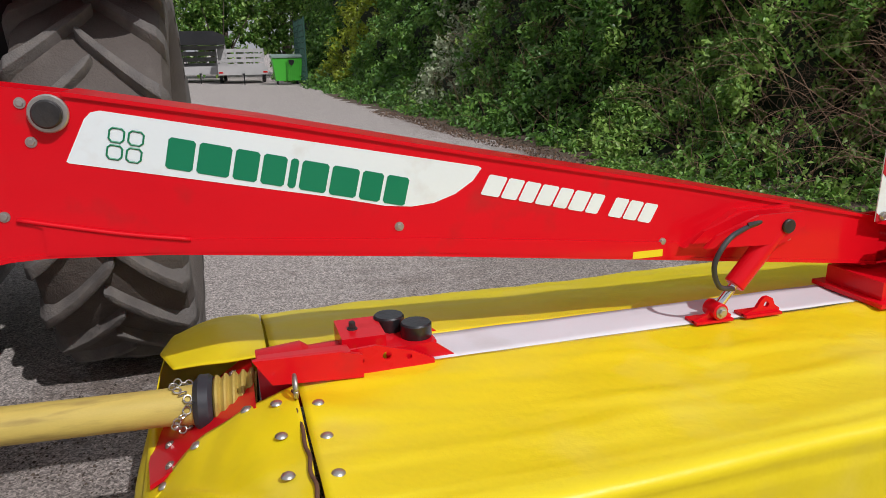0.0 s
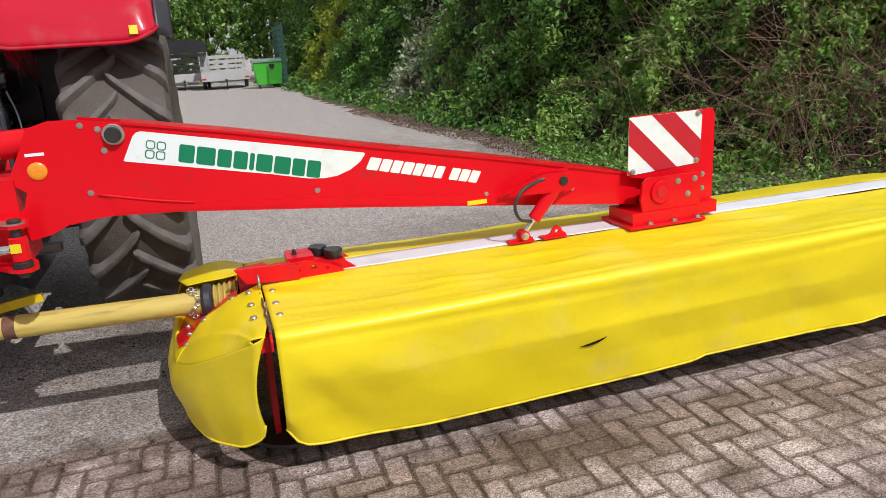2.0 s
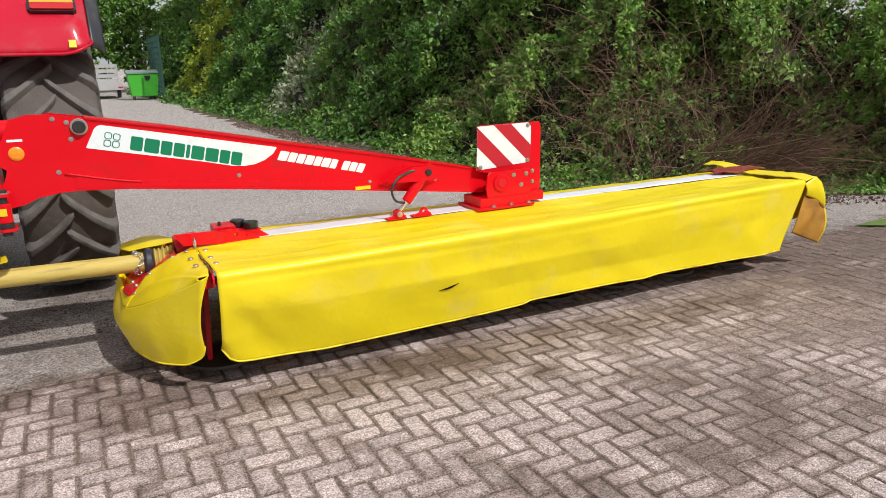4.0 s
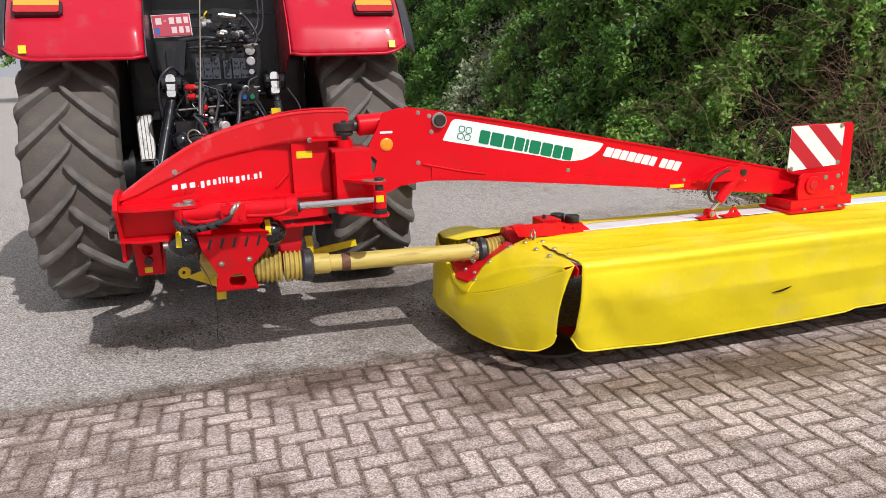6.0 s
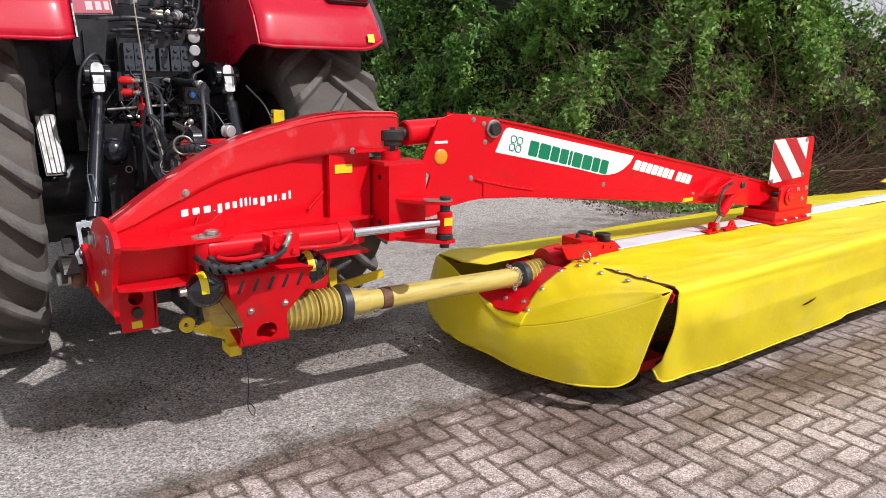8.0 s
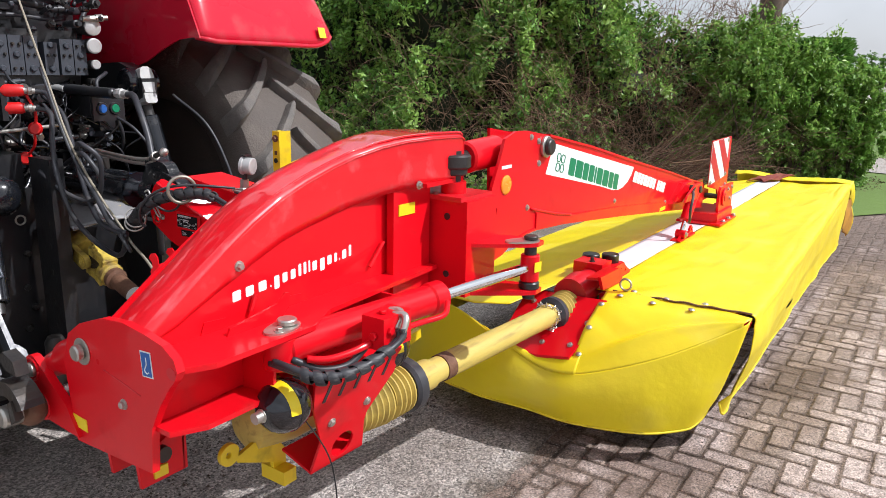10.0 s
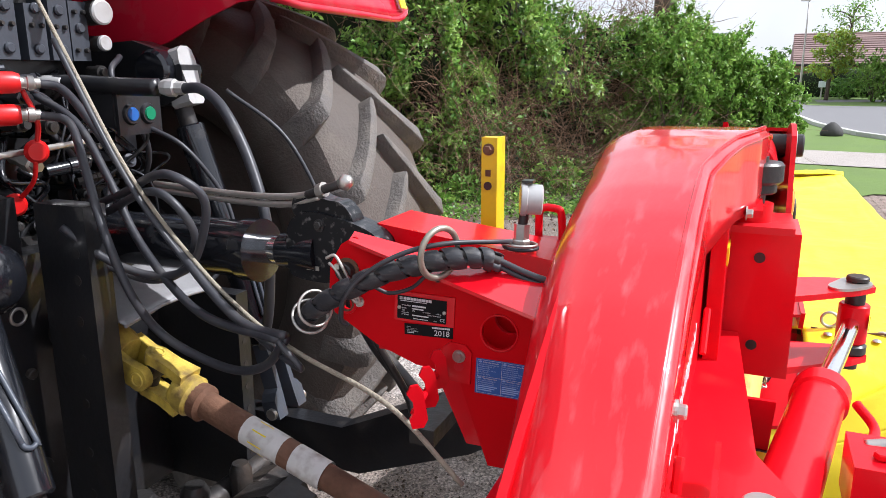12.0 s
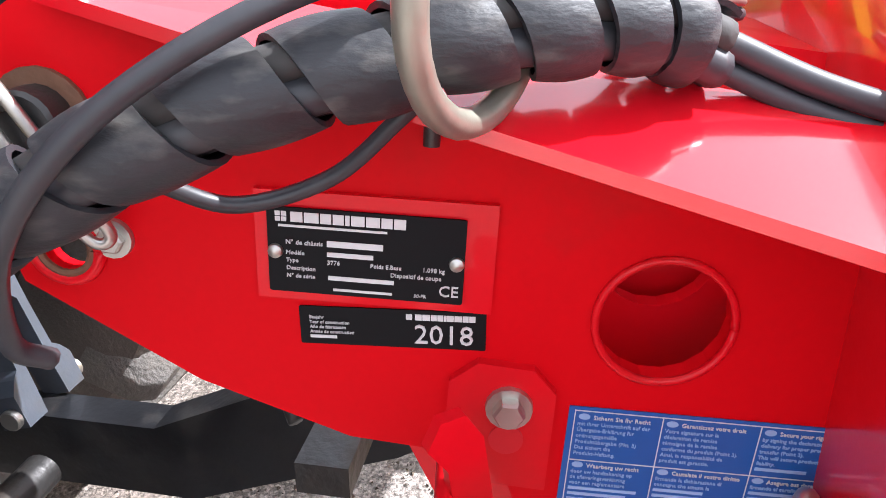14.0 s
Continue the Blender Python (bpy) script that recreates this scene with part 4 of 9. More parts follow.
part("back_rail", tube(bmesh.new(), [Vector(back_cover(i / 60, 0.855)) + Vector((0, 0.012, 0.004)) for i in range(61)], 0.010, 8, 0), WHITE_TARP, mower, "pale edge piping", smooth=3.2)
# steel frame and cutter bar under the covers
part("cutter_bar", cube((0.50, 1.66, 0.045), (4.80, 1.86, 0.10)), RED_WORN, mower, bevel=0.012)
for k in range(8):
    x = 0.55 + 0.55 * k
    part("cutting_disc", lathe(bmesh.new(), (x, 1.72, 0.06), (x, 1.72, 0.13), [(0, 0.20), (0.25, 0.20), (0.5, 0.12), (1, 0.06)], 24), DARK_METAL, mower, "worn steel cutting disc", smooth=0.6)
for y, z in ((1.43, 0.585), (1.93, 0.605), (2.16, 0.595), (2.98, 0.42)):
    part("frame_tube", cube((0.51, y - 0.02, z - 0.02), (4.86, y + 0.02, z + 0.02)), RED_WORN, mower, bevel=0.004)
for x in (0.47, 2.5, 4.86):
    part("cross_tube", cube((x - 0.02, 1.47, 0.555), (x + 0.02, 2.35, 0.595)), RED_WORN, mower, bevel=0.004)
for x in (0.47, 4.84):
    part("side_arm", slab([(1.62, 0.08), (1.86, 0.08), (2.10, 0.59), (1.50, 0.59)], x - 0.012, x + 0.012, "yz"), RED_WORN, mower)

# the left corner cover: a sloping top and a skirt that wraps round the corner
FLAP_TOP = [(0.482, 1.90, 0.666), (0.484, 1.65, 0.672), (0.480, 1.44, 0.676), (0.455, 1.258, 0.668)]
FLAP_MID = [(0.25, 1.895, 0.555), (0.29, 1.72, 0.585), (0.35, 1.52, 0.615), (0.408, 1.274, 0.660)]


def flap_top(u, v):
    a, b, c = along(FLAP_TOP_LINE, v), along(FLAP_MID_LINE, v), along(SKIRT_TOP_LINE, FLAP_BACK + (FLAP_FRONT - FLAP_BACK) * v)
    p = a * (1 - u) ** 2 + (b * 2 - (a + c) * 0.5) * 2 * u * (1 - u) + c * u * u
    w = 0.010 * math.sin(math.pi * u) * math.sin(10 * v + 4 * u) * (1 - v)
    w += (0.016 * math.exp(-((u - 0.50 - 0.35 * (1 - v)) / 0.07) ** 2) - 0.010 * math.exp(-((u - 0.30 - 0.45 * (1 - v)) / 0.09) ** 2)) * 4 * v * (1 - v)
    return p + Vector((0, 0, w + wrinkle(p.x * 1.6, p.y, p.z, 0.017) * (1 - u ** 4) * (1 - v ** 4)))


SKIRT_TOP = [(0.455, 1.258, 0.668), (0.440, 1.264, 0.656), (0.412, 1.278, 0.642), (0.24, 1.52, 0.510), (0.14, 1.74, 0.420), (0.09, 1.91, 0.375), (0.085, 2.06, 0.385), (0.095, 2.25, 0.46), (0.12, 2.48, 0.54), (0.17, 2.68, 0.55), (0.28, 2.88, 0.50), (0.43, 3.02, 0.455)]
SKIRT_BOT = [(0.418, 1.380, 0.265), (0.405, 1.396, 0.210), (0.365, 1.418, 0.182), (0.315, 1.455, 0.162), (0.215, 1.575, 0.150), (0.135, 1.75, 0.148), (0.085, 1.93, 0.150), (0.07, 2.10, 0.165), (0.075, 2.32, 0.17), (0.10, 2.56, 0.17), (0.16, 2.78, 0.18), (0.28, 2.96, 0.18), (0.43, 3.06, 0.18)]

SKIRT_BOT_LINE, SKIRT_TOP_LINE = smooth_path(SKIRT_BOT, 5), smooth_path(SKIRT_TOP, 5)
FLAP_TOP_LINE, FLAP_MID_LINE = smooth_path(FLAP_TOP, 5), smooth_path(FLAP_MID, 5)
run = [0.0]
for p, q in zip(SKIRT_TOP_LINE, SKIRT_TOP_LINE[1:]):
    run.append(run[-1] + (q - p).length)
FLAP_FRONT, FLAP_BACK = run[2 * 5] / run[-1], run[5 * 5] / run[-1]


def flap_skirt(u, v):
    a, b = along(SKIRT_BOT_LINE, u), along(SKIRT_TOP_LINE, u)
    p = a.lerp(b, v)
    mid = Vector((0.60, 2.15, p.z))
    o = (p - mid)
    o.z = 0
    o.normalize()
    p += o * (0.035 * math.sin(math.pi * v) * (0.35 + 0.65 * math.sin(math.pi * min(1, u * 1.4))) + wrinkle(p.x, p.y, p.z * 0.7, 0.014) * (1 - v ** 4))
    p += o * 0.016 * math.sin(14 * u + 3 * v) * (1 - v) * 0.6
    # the free edge at the gap bows back
    p.x -= 0.028 * math.sin(math.pi * v) * math.exp(-u / 0.04)
    return p


def flap_back(u, v):
    a = along([(0.43, y, z) for _, y, z in BACK[:5]], v)
    b = along([(0.17, 2.24, 0.60), (0.12, 2.40, 0.585), (0.15, 2.58, 0.575), (0.22, 2.76, 0.545), (0.33, 2.92, 0.495), (0.43, 3.02, 0.460)], v)
    p = a.lerp(b, u)
    return p + Vector((0, 0, 0.03 * math.sin(math.pi * u) * math.sin(math.pi * v) + wrinkle(p.x, p.y, p.z, 0.010)))


for nm, fn, nu, nv in (("corner_top", flap_top, 40, 36), ("corner_skirt", flap_skirt, 90, 36), ("corner_back", flap_back, 20, 40)):
    thicken(part(nm, sheet(fn, nu, nv), YELLOW, mower, "yellow tarpaulin corner flap", smooth=3.2), 0.004)
part("corner_hem", tube(bmesh.new(), [Vector(flap_skirt(i / 80, 0)) for i in range(81)], 0.0055, 6, 0), HEM, mower, "soiled piped hem", smooth=3.2)

# tarpaulin ledge between the corner skirt and the red plate
def corner_ledge(u, v):
    a = Vector(flap_skirt(FLAP_BACK - 0.02 + 0.24 * u, 1.0))
    e = along([(0.16, 1.87, 0), (0.125, 1.92, 0), (0.108, 2.06, 0), (0.112, 2.18, 0), (0.13, 2.27, 0)], u)
    b = Vector((e.x + 0.01, e.y, 0.72 * e.x - 0.05 * e.y + 0.440))
    return a.lerp(b, v) + Vector((0, 0, 0.012 * math.sin(math.pi * v)))


thicken(part("corner_ledge", sheet(corner_ledge, 40, 8), YELLOW, mower, "yellow tarpaulin fold", smooth=3.2), 0.003)
# red plate and gearbox guard at the left end
part("end_plate", slab([(0.098, 2.06), (0.115, 1.91), (0.30, 1.85), (0.385, 1.86), (0.385, 2.26), (0.12, 2.27), (0.102, 2.18)], 0, 0.012, "xy", m=Matrix(((1, 0, 0, 0), (0, 1, 0, 0), (0.72, -0.05, 1, 0.445), (0, 0, 0, 1)))), RED, mower, "red painted plate with rivets", bevel=0.004)
for x, y in ((0.165, 1.93), (0.155, 2.06), (0.19, 2.18), (0.27, 1.90), (0.33, 2.2), (0.24, 2.22)):
    bolt((x, y, 0.72 * x - 0.05 * y + 0.458), (-0.58, 0.04, 0.81), 0.009, 0.006, STEEL, mower, "rivet")
part("dust_guard", slab([(0.43, 0.672), (0.66, 0.660), (0.66, 0.722), (0.60, 0.738), (0.385, 0.742)], 1.90, 1.915, "xz"), RED, mower, bevel=0.003)
part("guard_top", slab([(1.905, 0.722), (1.975, 0.716), (1.975, 0.726), (1.905, 0.733)], 0.40, 0.63, "yz"), RED, mower, bevel=0.003)
part("gearbox", lathe(bmesh.new(), (0.40, 2.05, 0.62), (0.80, 2.05, 0.64), [(0, 0.085), (0.3, 0.09), (0.35, 0.075), (0.9, 0.07), (1, 0.05)], 20), RED_WORN, mower, smooth=0.6)
part("support_bracket", slab([(0.58, 0.64), (0.86, 0.645), (0.86, 0.668), (0.80, 0.70), (0.70, 0.728), (0.60, 0.722)], 1.935, 1.945, "xz", holes=((0.66, 0.69, 0.009), (0.73, 0.695, 0.012), (0.79, 0.685, 0.008))), RED, mower, "red bracket with punched holes")
part("clamp_block", cube((0.62, 1.99, 0.655), (0.74, 2.14, 0.733)), RED, mower, bevel=0.014)
bolt((0.66, 2.06, 0.733), (0, 0, 1), 0.010, 0.02, DARK_METAL, mower)
# buffer stand
bm = bmesh.new()
box(bm, (0.70, 1.985, 0.690), (0.88, 2.155, 0.700))
slab([(0.66, 0.655), (0.93, 0.655), (0.87, 0.700), (0.72, 0.700)], 1.975, 1.985, "xz", bm)
slab([(0.66, 0.655), (0.93, 0.655), (0.87, 0.700), (0.72, 0.700)], 2.150, 2.160, "xz", bm)
part("buffer_stand", bm, RED, mower)
for x, y in ((0.775, 2.115), (0.835, 2.035)):
    part("rubber_buffer", lathe(bmesh.new(), (x, y, 0.697), (x, y, 0.742), [(0, 0.042), (0.1, 0.044), (0.9, 0.044), (1, 0.040)], 24), BLACK, mower, "round black rubber buffer", smooth=0.6)
part("sticker", cube((0.700, 1.970, 0.668), (0.735, 1.974, 0.692)), STICKER_YELLOW, mower, "small yellow warning sticker")

# lifting eye in the seam, snaps on either side
def cover_z(x, y):
    best = min((abs(p[1] - y), p[2]) for p in (front_cover((x - SEAM_X) / (END_X - SEAM_X), 0.5 + 0.005 * k) for k in range(101)))
    return best[1]


part("lifting_eye", ring((0.479, 1.815, 0.702), (1, 0, 0), 0.026, 0.0055), STEEL, mower, "steel ring", smooth=3.2)
part("seam_strip", slab([(1.262, 0.640), (1.30, 0.662), (1.43, 0.664), (1.70, 0.658), (1.90, 0.654), (1.90, 0.630), (1.43, 0.615), (1.275, 0.60)], 0.474, 0.483, "yz"), RED_WORN, mower)
part("corner_tab", cube((0.432, 1.330, 0.580), (0.484, 1.342, 0.640)), RED, mower, bevel=0.003)
part("lacing_cord", tube(bmesh.new(), [(0.478 + 0.003 * math.sin(9 * k), 1.265 + 0.055 * k, 0.678 - 0.0014 * k + 0.003 * math.sin(3 * k)) for k in range(12)], 0.0045, 6, 4), RUST, mower, "dark lacing cord along the cover seam", smooth=3.2)
for k, y in enumerate((1.79, 1.64, 1.47)):
    for s, x in ((-1, 0.432), (1, 0.528)):
        z = cover_z(x, y) if s > 0 else Vector(flap_top(0.10, (1.87 - y) / 0.62)).z + 0.002
        part("snap", lathe(bmesh.new(), (x, y + 0.03 * (s < 0), z), (x, y + 0.03 * (s < 0), z + 0.007), [(0, 0.015), (0.5, 0.013), (1, 0.006)], 14), STEEL, mower, smooth=0.8)
for q in (0.25, 0.55, 0.8):
    p = Vector(flap_top(q, 0.03))
    part("snap", lathe(bmesh.new(), p, p + Vector((-0.003, 0.0, 0.007)), [(0, 0.014), (0.5, 0.012), (1, 0.006)], 14), STEEL, mower, smooth=0.8)

# cylinder foot and spare lug on the top
for x, holed in ((1.757, True), (1.935, True)):
    bm = slab([(x - 0.080, 0.662), (x + 0.050, 0.662), (x + 0.050, 0.676), (x + 0.030, 0.690), (x + 0.022, 0.710), (x + 0.006, 0.718), (x - 0.010, 0.716), (x - 0.022, 0.704), (x - 0.034, 0.684), (x - 0.080, 0.668)], 1.944, 1.956, "xz", holes=((x, 0.692, 0.010),))
    box(bm, (x - 0.080, 1.93, 0.660), (x + 0.050, 1.99, 0.668))
    part("lug", bm, RED, mower, "red steel lug")

# hinge bracket that carries the mower
bm = cube((2.30, 1.86, 0.660), (2.74, 2.15, 0.675))
box(bm, (2.33, 1.89, 0.675), (2.72, 2.12, 0.735))
part("hinge_base", bm, RED, mower, bevel=0.006)
for y in (1.905, 2.115):
    part("hinge_cheek", slab([(2.40, 0.70), (2.735, 0.70), (2.735, 0.905), (2.42, 0.905), (2.395, 0.88), (2.385, 0.80)], y, y + 0.016, "xz"), RED, mower, bevel=0.004)
part("hinge_pin", rod((2.50, 1.890, 0.828), (2.50, 2.15, 0.828), 0.017, 20, 0.003), DARK_METAL, mower, smooth=0.6)
part("pin_collar", rod((2.50, 1.893, 0.828), (2.50, 1.906, 0.828), 0.060, 28, 0.004), RED, mower, smooth=0.6)
part("collar_washer", rod((2.50, 1.889, 0.828), (2.50, 1.894, 0.828), 0.030, 24, 0.002), RED_WORN, mower, smooth=0.6)
for x in (2.42, 2.56, 2.70):
    bolt((x, 1.872, 0.676), (0, 0, 1), 0.013, 0.010, STEEL, mower)

# right end: end flap, folded over and dirty inside
def right_flap(u, v):
    y = 1.36 + 1.02 * u
    prof = [(4.87, 0, 0.690), (4.975, 0, 0.715), (5.04, 0, 0.665), (5.09, 0, 0.55), (5.115, 0, 0.45), (5.10, 0, 0.32)]
    p = along(prof, v * (0.78 + 0.2 * min(1.0, 4 * u)))
    w = 0.02 * math.sin(7 * u + 3 * v) * v * min(1.0, 5 * u) + wrinkle(y * 2, p.x, p.z, 0.02) * min(1.0, 6 * u)
    return (p.x + w, y + 0.03 * math.sin(5 * v) * v * u, p.z + 0.012 * math.sin(9 * u) * (1 - v) + w * 0.5)
thicken(part("end_flap", sheet(right_flap, 50, 30), YELLOW, mower, "crumpled yellow end flap", smooth=3.2), 0.004)
def flap_corner(u, v):
    a = along([(4.872, 1.372, 0.665), (4.975, 1.360, 0.714), (5.04, 1.355, 0.665)], u)
    b = along([(4.895, 1.372, 0.575), (5.0, 1.362, 0.535), (5.112, 1.352, 0.456)], u)
    return a.lerp(b, v) + Vector((0, -0.014 * math.sin(math.pi * v), 0))
thicken(part("end_flap_corner", sheet(flap_corner, 14, 10), YELLOW, mower, "yellow corner of the end flap", smooth=3.2), 0.004)
def right_front(u, v):
    a = along([(4.89, 1.378, 0.58), (5.0, 1.368, 0.535), (5.112, 1.354, 0.458)], u)
    b = along([(4.79, 1.390, 0.29), (4.93, 1.375, 0.235), (5.073, 1.360, 0.178)], u)
    p = a.lerp(b, v)
    return p + Vector((0.012 * math.sin(math.pi * v) * u, -0.018 * math.sin(math.pi * v) + 0.010 * math.sin(9 * u + 4 * v), 0))
thicken(part("end_flap_fold", sheet(right_front, 18, 18), TARP_INSIDE, mower, "folded flap with rust-brown dirty underside", smooth=3.2), 0.004)
part("flap_hem", tube(bmesh.new(), [Vector(right_front(1.0, k / 12)) for k in range(13)], 0.008, 6, 0), YELLOW, mower, "yellow turned edge", smooth=3.2)
def end_fold(u, v):
    a = along([(4.66, 2.06, 0.664), (4.78, 2.00, 0.676), (4.92, 1.93, 0.690), (5.02, 1.86, 0.702)], u)
    return a + Vector((0.02 * math.sin(6 * v), 0.16 * v, 0.014 * math.sin(math.pi * v) + 0.010 * math.sin(9 * u + 5 * v) + 0.010 * noise.noise(Vector((u * 5, v * 6, 2)))))
thicken(part("end_fold", sheet(end_fold, 30, 24), TARP_FOLD, mower, "folded back flap edge, rust-brown with dirt", smooth=3.2), 0.006)
part("end_post", cube((4.80, 2.10, 0.64), (4.84, 2.14, 0.690)), RED_WORN, mower)


# ---- swing arm ----
arm = thing("mower_boom", (0.0, 2.1, 0.9), "long tapering glossy red steel boom that carries the mower", "boom")
AY0, AY1 = 2.022, 2.20
ARM_SIDE = [(-0.372, 0.955), (-0.30, 0.968), (-0.22, 1.004), (-0.13, 1.018), (-0.05, 1.021), (0.21, 1.005), (0.89, 0.934), (1.66, 0.846), (2.43, 0.757),
            (2.43, 0.905), (2.39, 0.918), (1.665, 1.072), (1.026, 1.198), (0.469, 1.314), (0.031, 1.393), (-0.15, 1.421), (-0.235, 1.423), (-0.315, 1.40), (-0.345, 1.33), (-0.395, 1.235), (-0.405, 1.19), (-0.355, 1.15), (-0.375, 1.09), (-0.41, 1.06), (-0.41, 0.985)]
for outline, y in ((ARM_SIDE, AY0), (ARM_SIDE[3:16], AY1 - 0.012)):
    part("side_plate", slab(outline, y, y + 0.012, "xz"), RED, arm, bevel=0.003)
top = [(x, z) for x, z in ARM_SIDE[10:15]][::-1]
bm = bmesh.new()
rows = [[bm.verts.new((x, y, z + 0.004)) for y in (AY0 - 0.008, AY1 + 0.008)] for x, z in top]
low = [[bm.verts.new((x, y, z - 0.006)) for y in (AY0 - 0.008, AY1 + 0.008)] for x, z in top]
for a, b, c, d in zip(rows, rows[1:], low, low[1:]):
    bm.faces.new((a[0], b[0], b[1], a[1])), bm.faces.new((c[0], c[1], d[1], d[0]))
    bm.faces.new((a[0], c[0], d[0], b[0])), bm.faces.new((a[1], b[1], d[1], c[1]))
for a, c in ((rows[0], low[0]), (rows[-1], low[-1])):
    bm.faces.new((a[0], a[1], c[1], c[0]))
part("top_flange", bm, RED, arm)
bm = bmesh.new()
bot = ARM_SIDE[2:9]
rows = [[bm.verts.new((x, y, z - dz)) for dz in (0.004, -0.006) for y in (AY0 - 0.004, AY1 + 0.004)] for x, z in bot]
for a, b in zip(rows, rows[1:]):
    for i, j in ((0, 1), (1, 3), (3, 2), (2, 0)):
        bm.faces.new((a[i], a[j], b[j], b[i]))
bm.faces.new(rows[0]), bm.faces.new(rows[-1])
part("bottom_flange", bm, RED, arm)
# pressed step along the lower part of the side
part("lower_strip", slab([(-0.10, 1.112), (0.11, 1.062), (0.26, 1.036), (0.89, 0.982), (1.65, 0.900), (1.64, 0.852), (0.89, 0.941), (0.26, 1.004), (-0.05, 1.024), (-0.05, 1.09)], AY0 - 0.006, AY0, "xz"), RED, arm, bevel=0.002)
part("weld_bead", tube(bmesh.new(), [(-0.10, AY0 - 0.004, 1.113), (0.11, AY0 - 0.006, 1.064), (0.27, AY0 - 0.007, 1.035)], 0.006, 7, 8), RED, arm, smooth=3.2)
# decal
DY = AY0 - 0.0012
dec = [(0.020, 1.240), (0.026, 1.236), (0.60, 1.118), (0.76, 1.080), (0.83, 1.073), (0.89, 1.078), (0.95, 1.098), (1.0, 1.130), (1.026, 1.163), (1.018, 1.169), (0.105, 1.352), (0.085, 1.349), (0.07, 1.335)]
decal = part("decal", slab(dec, DY, DY + 0.001, "xz"), WHITE, arm, "white decal panel with green brand marks")
slope = math.atan2(1.075 - 1.218, 0.835 - 0.229)
wm = plane_of((0.229, DY - 0.0006, 1.213), (math.cos(slope), 0, math.sin(slope)), (0, 0, 1))


def block(m, x0, x1, z0, z1, skew=0.0, r=0.006):
    """A plain bar with clipped corners on a surface."""
    pts = [(x0 + r, z0), (x1 - r, z0), (x1, z0 + r), (x1, z1 - r), (x1 - r, z1), (x0 + r, z1), (x0, z1 - r), (x0, z0 + r)]
    return slab([(x + skew * (z - z0), z) for x, z in pts], -0.0003, 0.0006, "xy", m=m)


x = 0.0
for w in (0.062, 0.076, 0.058, 0.058, 0.020, 0.068, 0.070, 0.056, 0.060):
    part("brand_bar", block(wm, x, x + w, 0.0, 0.075), GREEN, decal)
    x += w + 0.0085
for i in range(2):
    for j in range(2):
        cx, cz = -0.112 + 0.042 * i, 0.002 + 0.040 * j
        pts = [(cx + 0.016 * a, 0, cz + 0.016 * b) for a, b in ((-1, -0.6), (-0.6, -1), (0.6, -1), (1, -0.6), (1, 0.6), (0.6, 1), (-0.6, 1), (-1, 0.6), (-1, -0.6))]
        part("emblem_ring", tube(bmesh.new(), [wm @ Vector((p[0], p[2] + 0.016, 0.0)) for p in pts], 0.0025, 6, 0), GREEN, decal)
mm = plane_of((1.022, DY - 0.0006, 1.092), (math.cos(slope), 0, math.sin(slope)), (0, 0, 1))
x = 0.0
for w in (0.054, 0.047, 0.045, 0.050, 0.042, 0.050, 0.040, -0.024, 0.044, 0.044, 0.044):
    if w > 0:
        part("model_bar", block(mm, x, x + w, 0.0, 0.058, 0.25, 0.004), WHITE, arm, "white model lettering bar")
    x += abs(w) + 0.006
part("reflector", lathe(bmesh.new(), (-0.301, AY0, 1.232), (-0.301, AY0 - 0.010, 1.232), [(0, 0.036), (0.4, 0.036), (0.8, 0.031), (1, 0.02)], 28), ORANGE, arm, "round orange reflector", smooth=0.7)
part("white_tag", cube((-0.335, AY0 - 0.002, 1.292), (-0.265, AY0, 1.304)), WHITE, arm)
part("pivot_pin", rod((0.0, AY0 - 0.035, 1.350), (0.0, AY1 + 0.02, 1.350), 0.032, 24, 0.004), DARK_METAL, arm, smooth=0.6)
part("pin_collar", rod((0.0, AY0 - 0.016, 1.350), (0.0, AY0, 1.350), 0.043, 24, 0.003), STEEL, arm, smooth=0.6)
for x, z in ((-0.118, 1.395), (-0.055, 1.375), (-0.045, 1.288), (-0.125, 1.122), (0.794, 1.022), (1.60, 0.905), (2.06, 0.88)):
    bolt((x, AY0, z), (0, -1, 0), 0.0085, 0.006, STEEL, arm)
part("sticker", cube((1.50, AY0 - 0.0065, 0.862), (1.60, AY0 - 0.004, 0.884)), STICKER_YELLOW, arm, "small yellow warning sticker")
# bracket of the small lift cylinder
for y in (1.925, 1.985):
    part("bracket_cheek", slab([(1.68, 0.90), (1.72, 0.935), (1.86, 0.985), (2.02, 0.985), (2.03, 0.94), (1.95, 0.89)], y, y + 0.012, "xz"), RED, arm, bevel=0.003)
part("bracket_back", slab([(1.66, 0.885), (1.84, 0.99), (2.03, 0.99), (2.06, 0.885), (2.0, 0.86)], 1.997, 2.022, "xz"), RED, arm, bevel=0.003)
part("bracket_pin", rod((1.966, 1.915, 0.945), (1.966, 2.01, 0.945), 0.022, 20, 0.003), DARK_METAL, arm, smooth=0.6)
# toe of the arm
part("toe_web", slab([(2.36, 0.79), (2.36, 0.90), (2.58, 0.86), (2.58, 0.80)], 2.03, 2.19, "xz"), RED, arm, bevel=0.01)

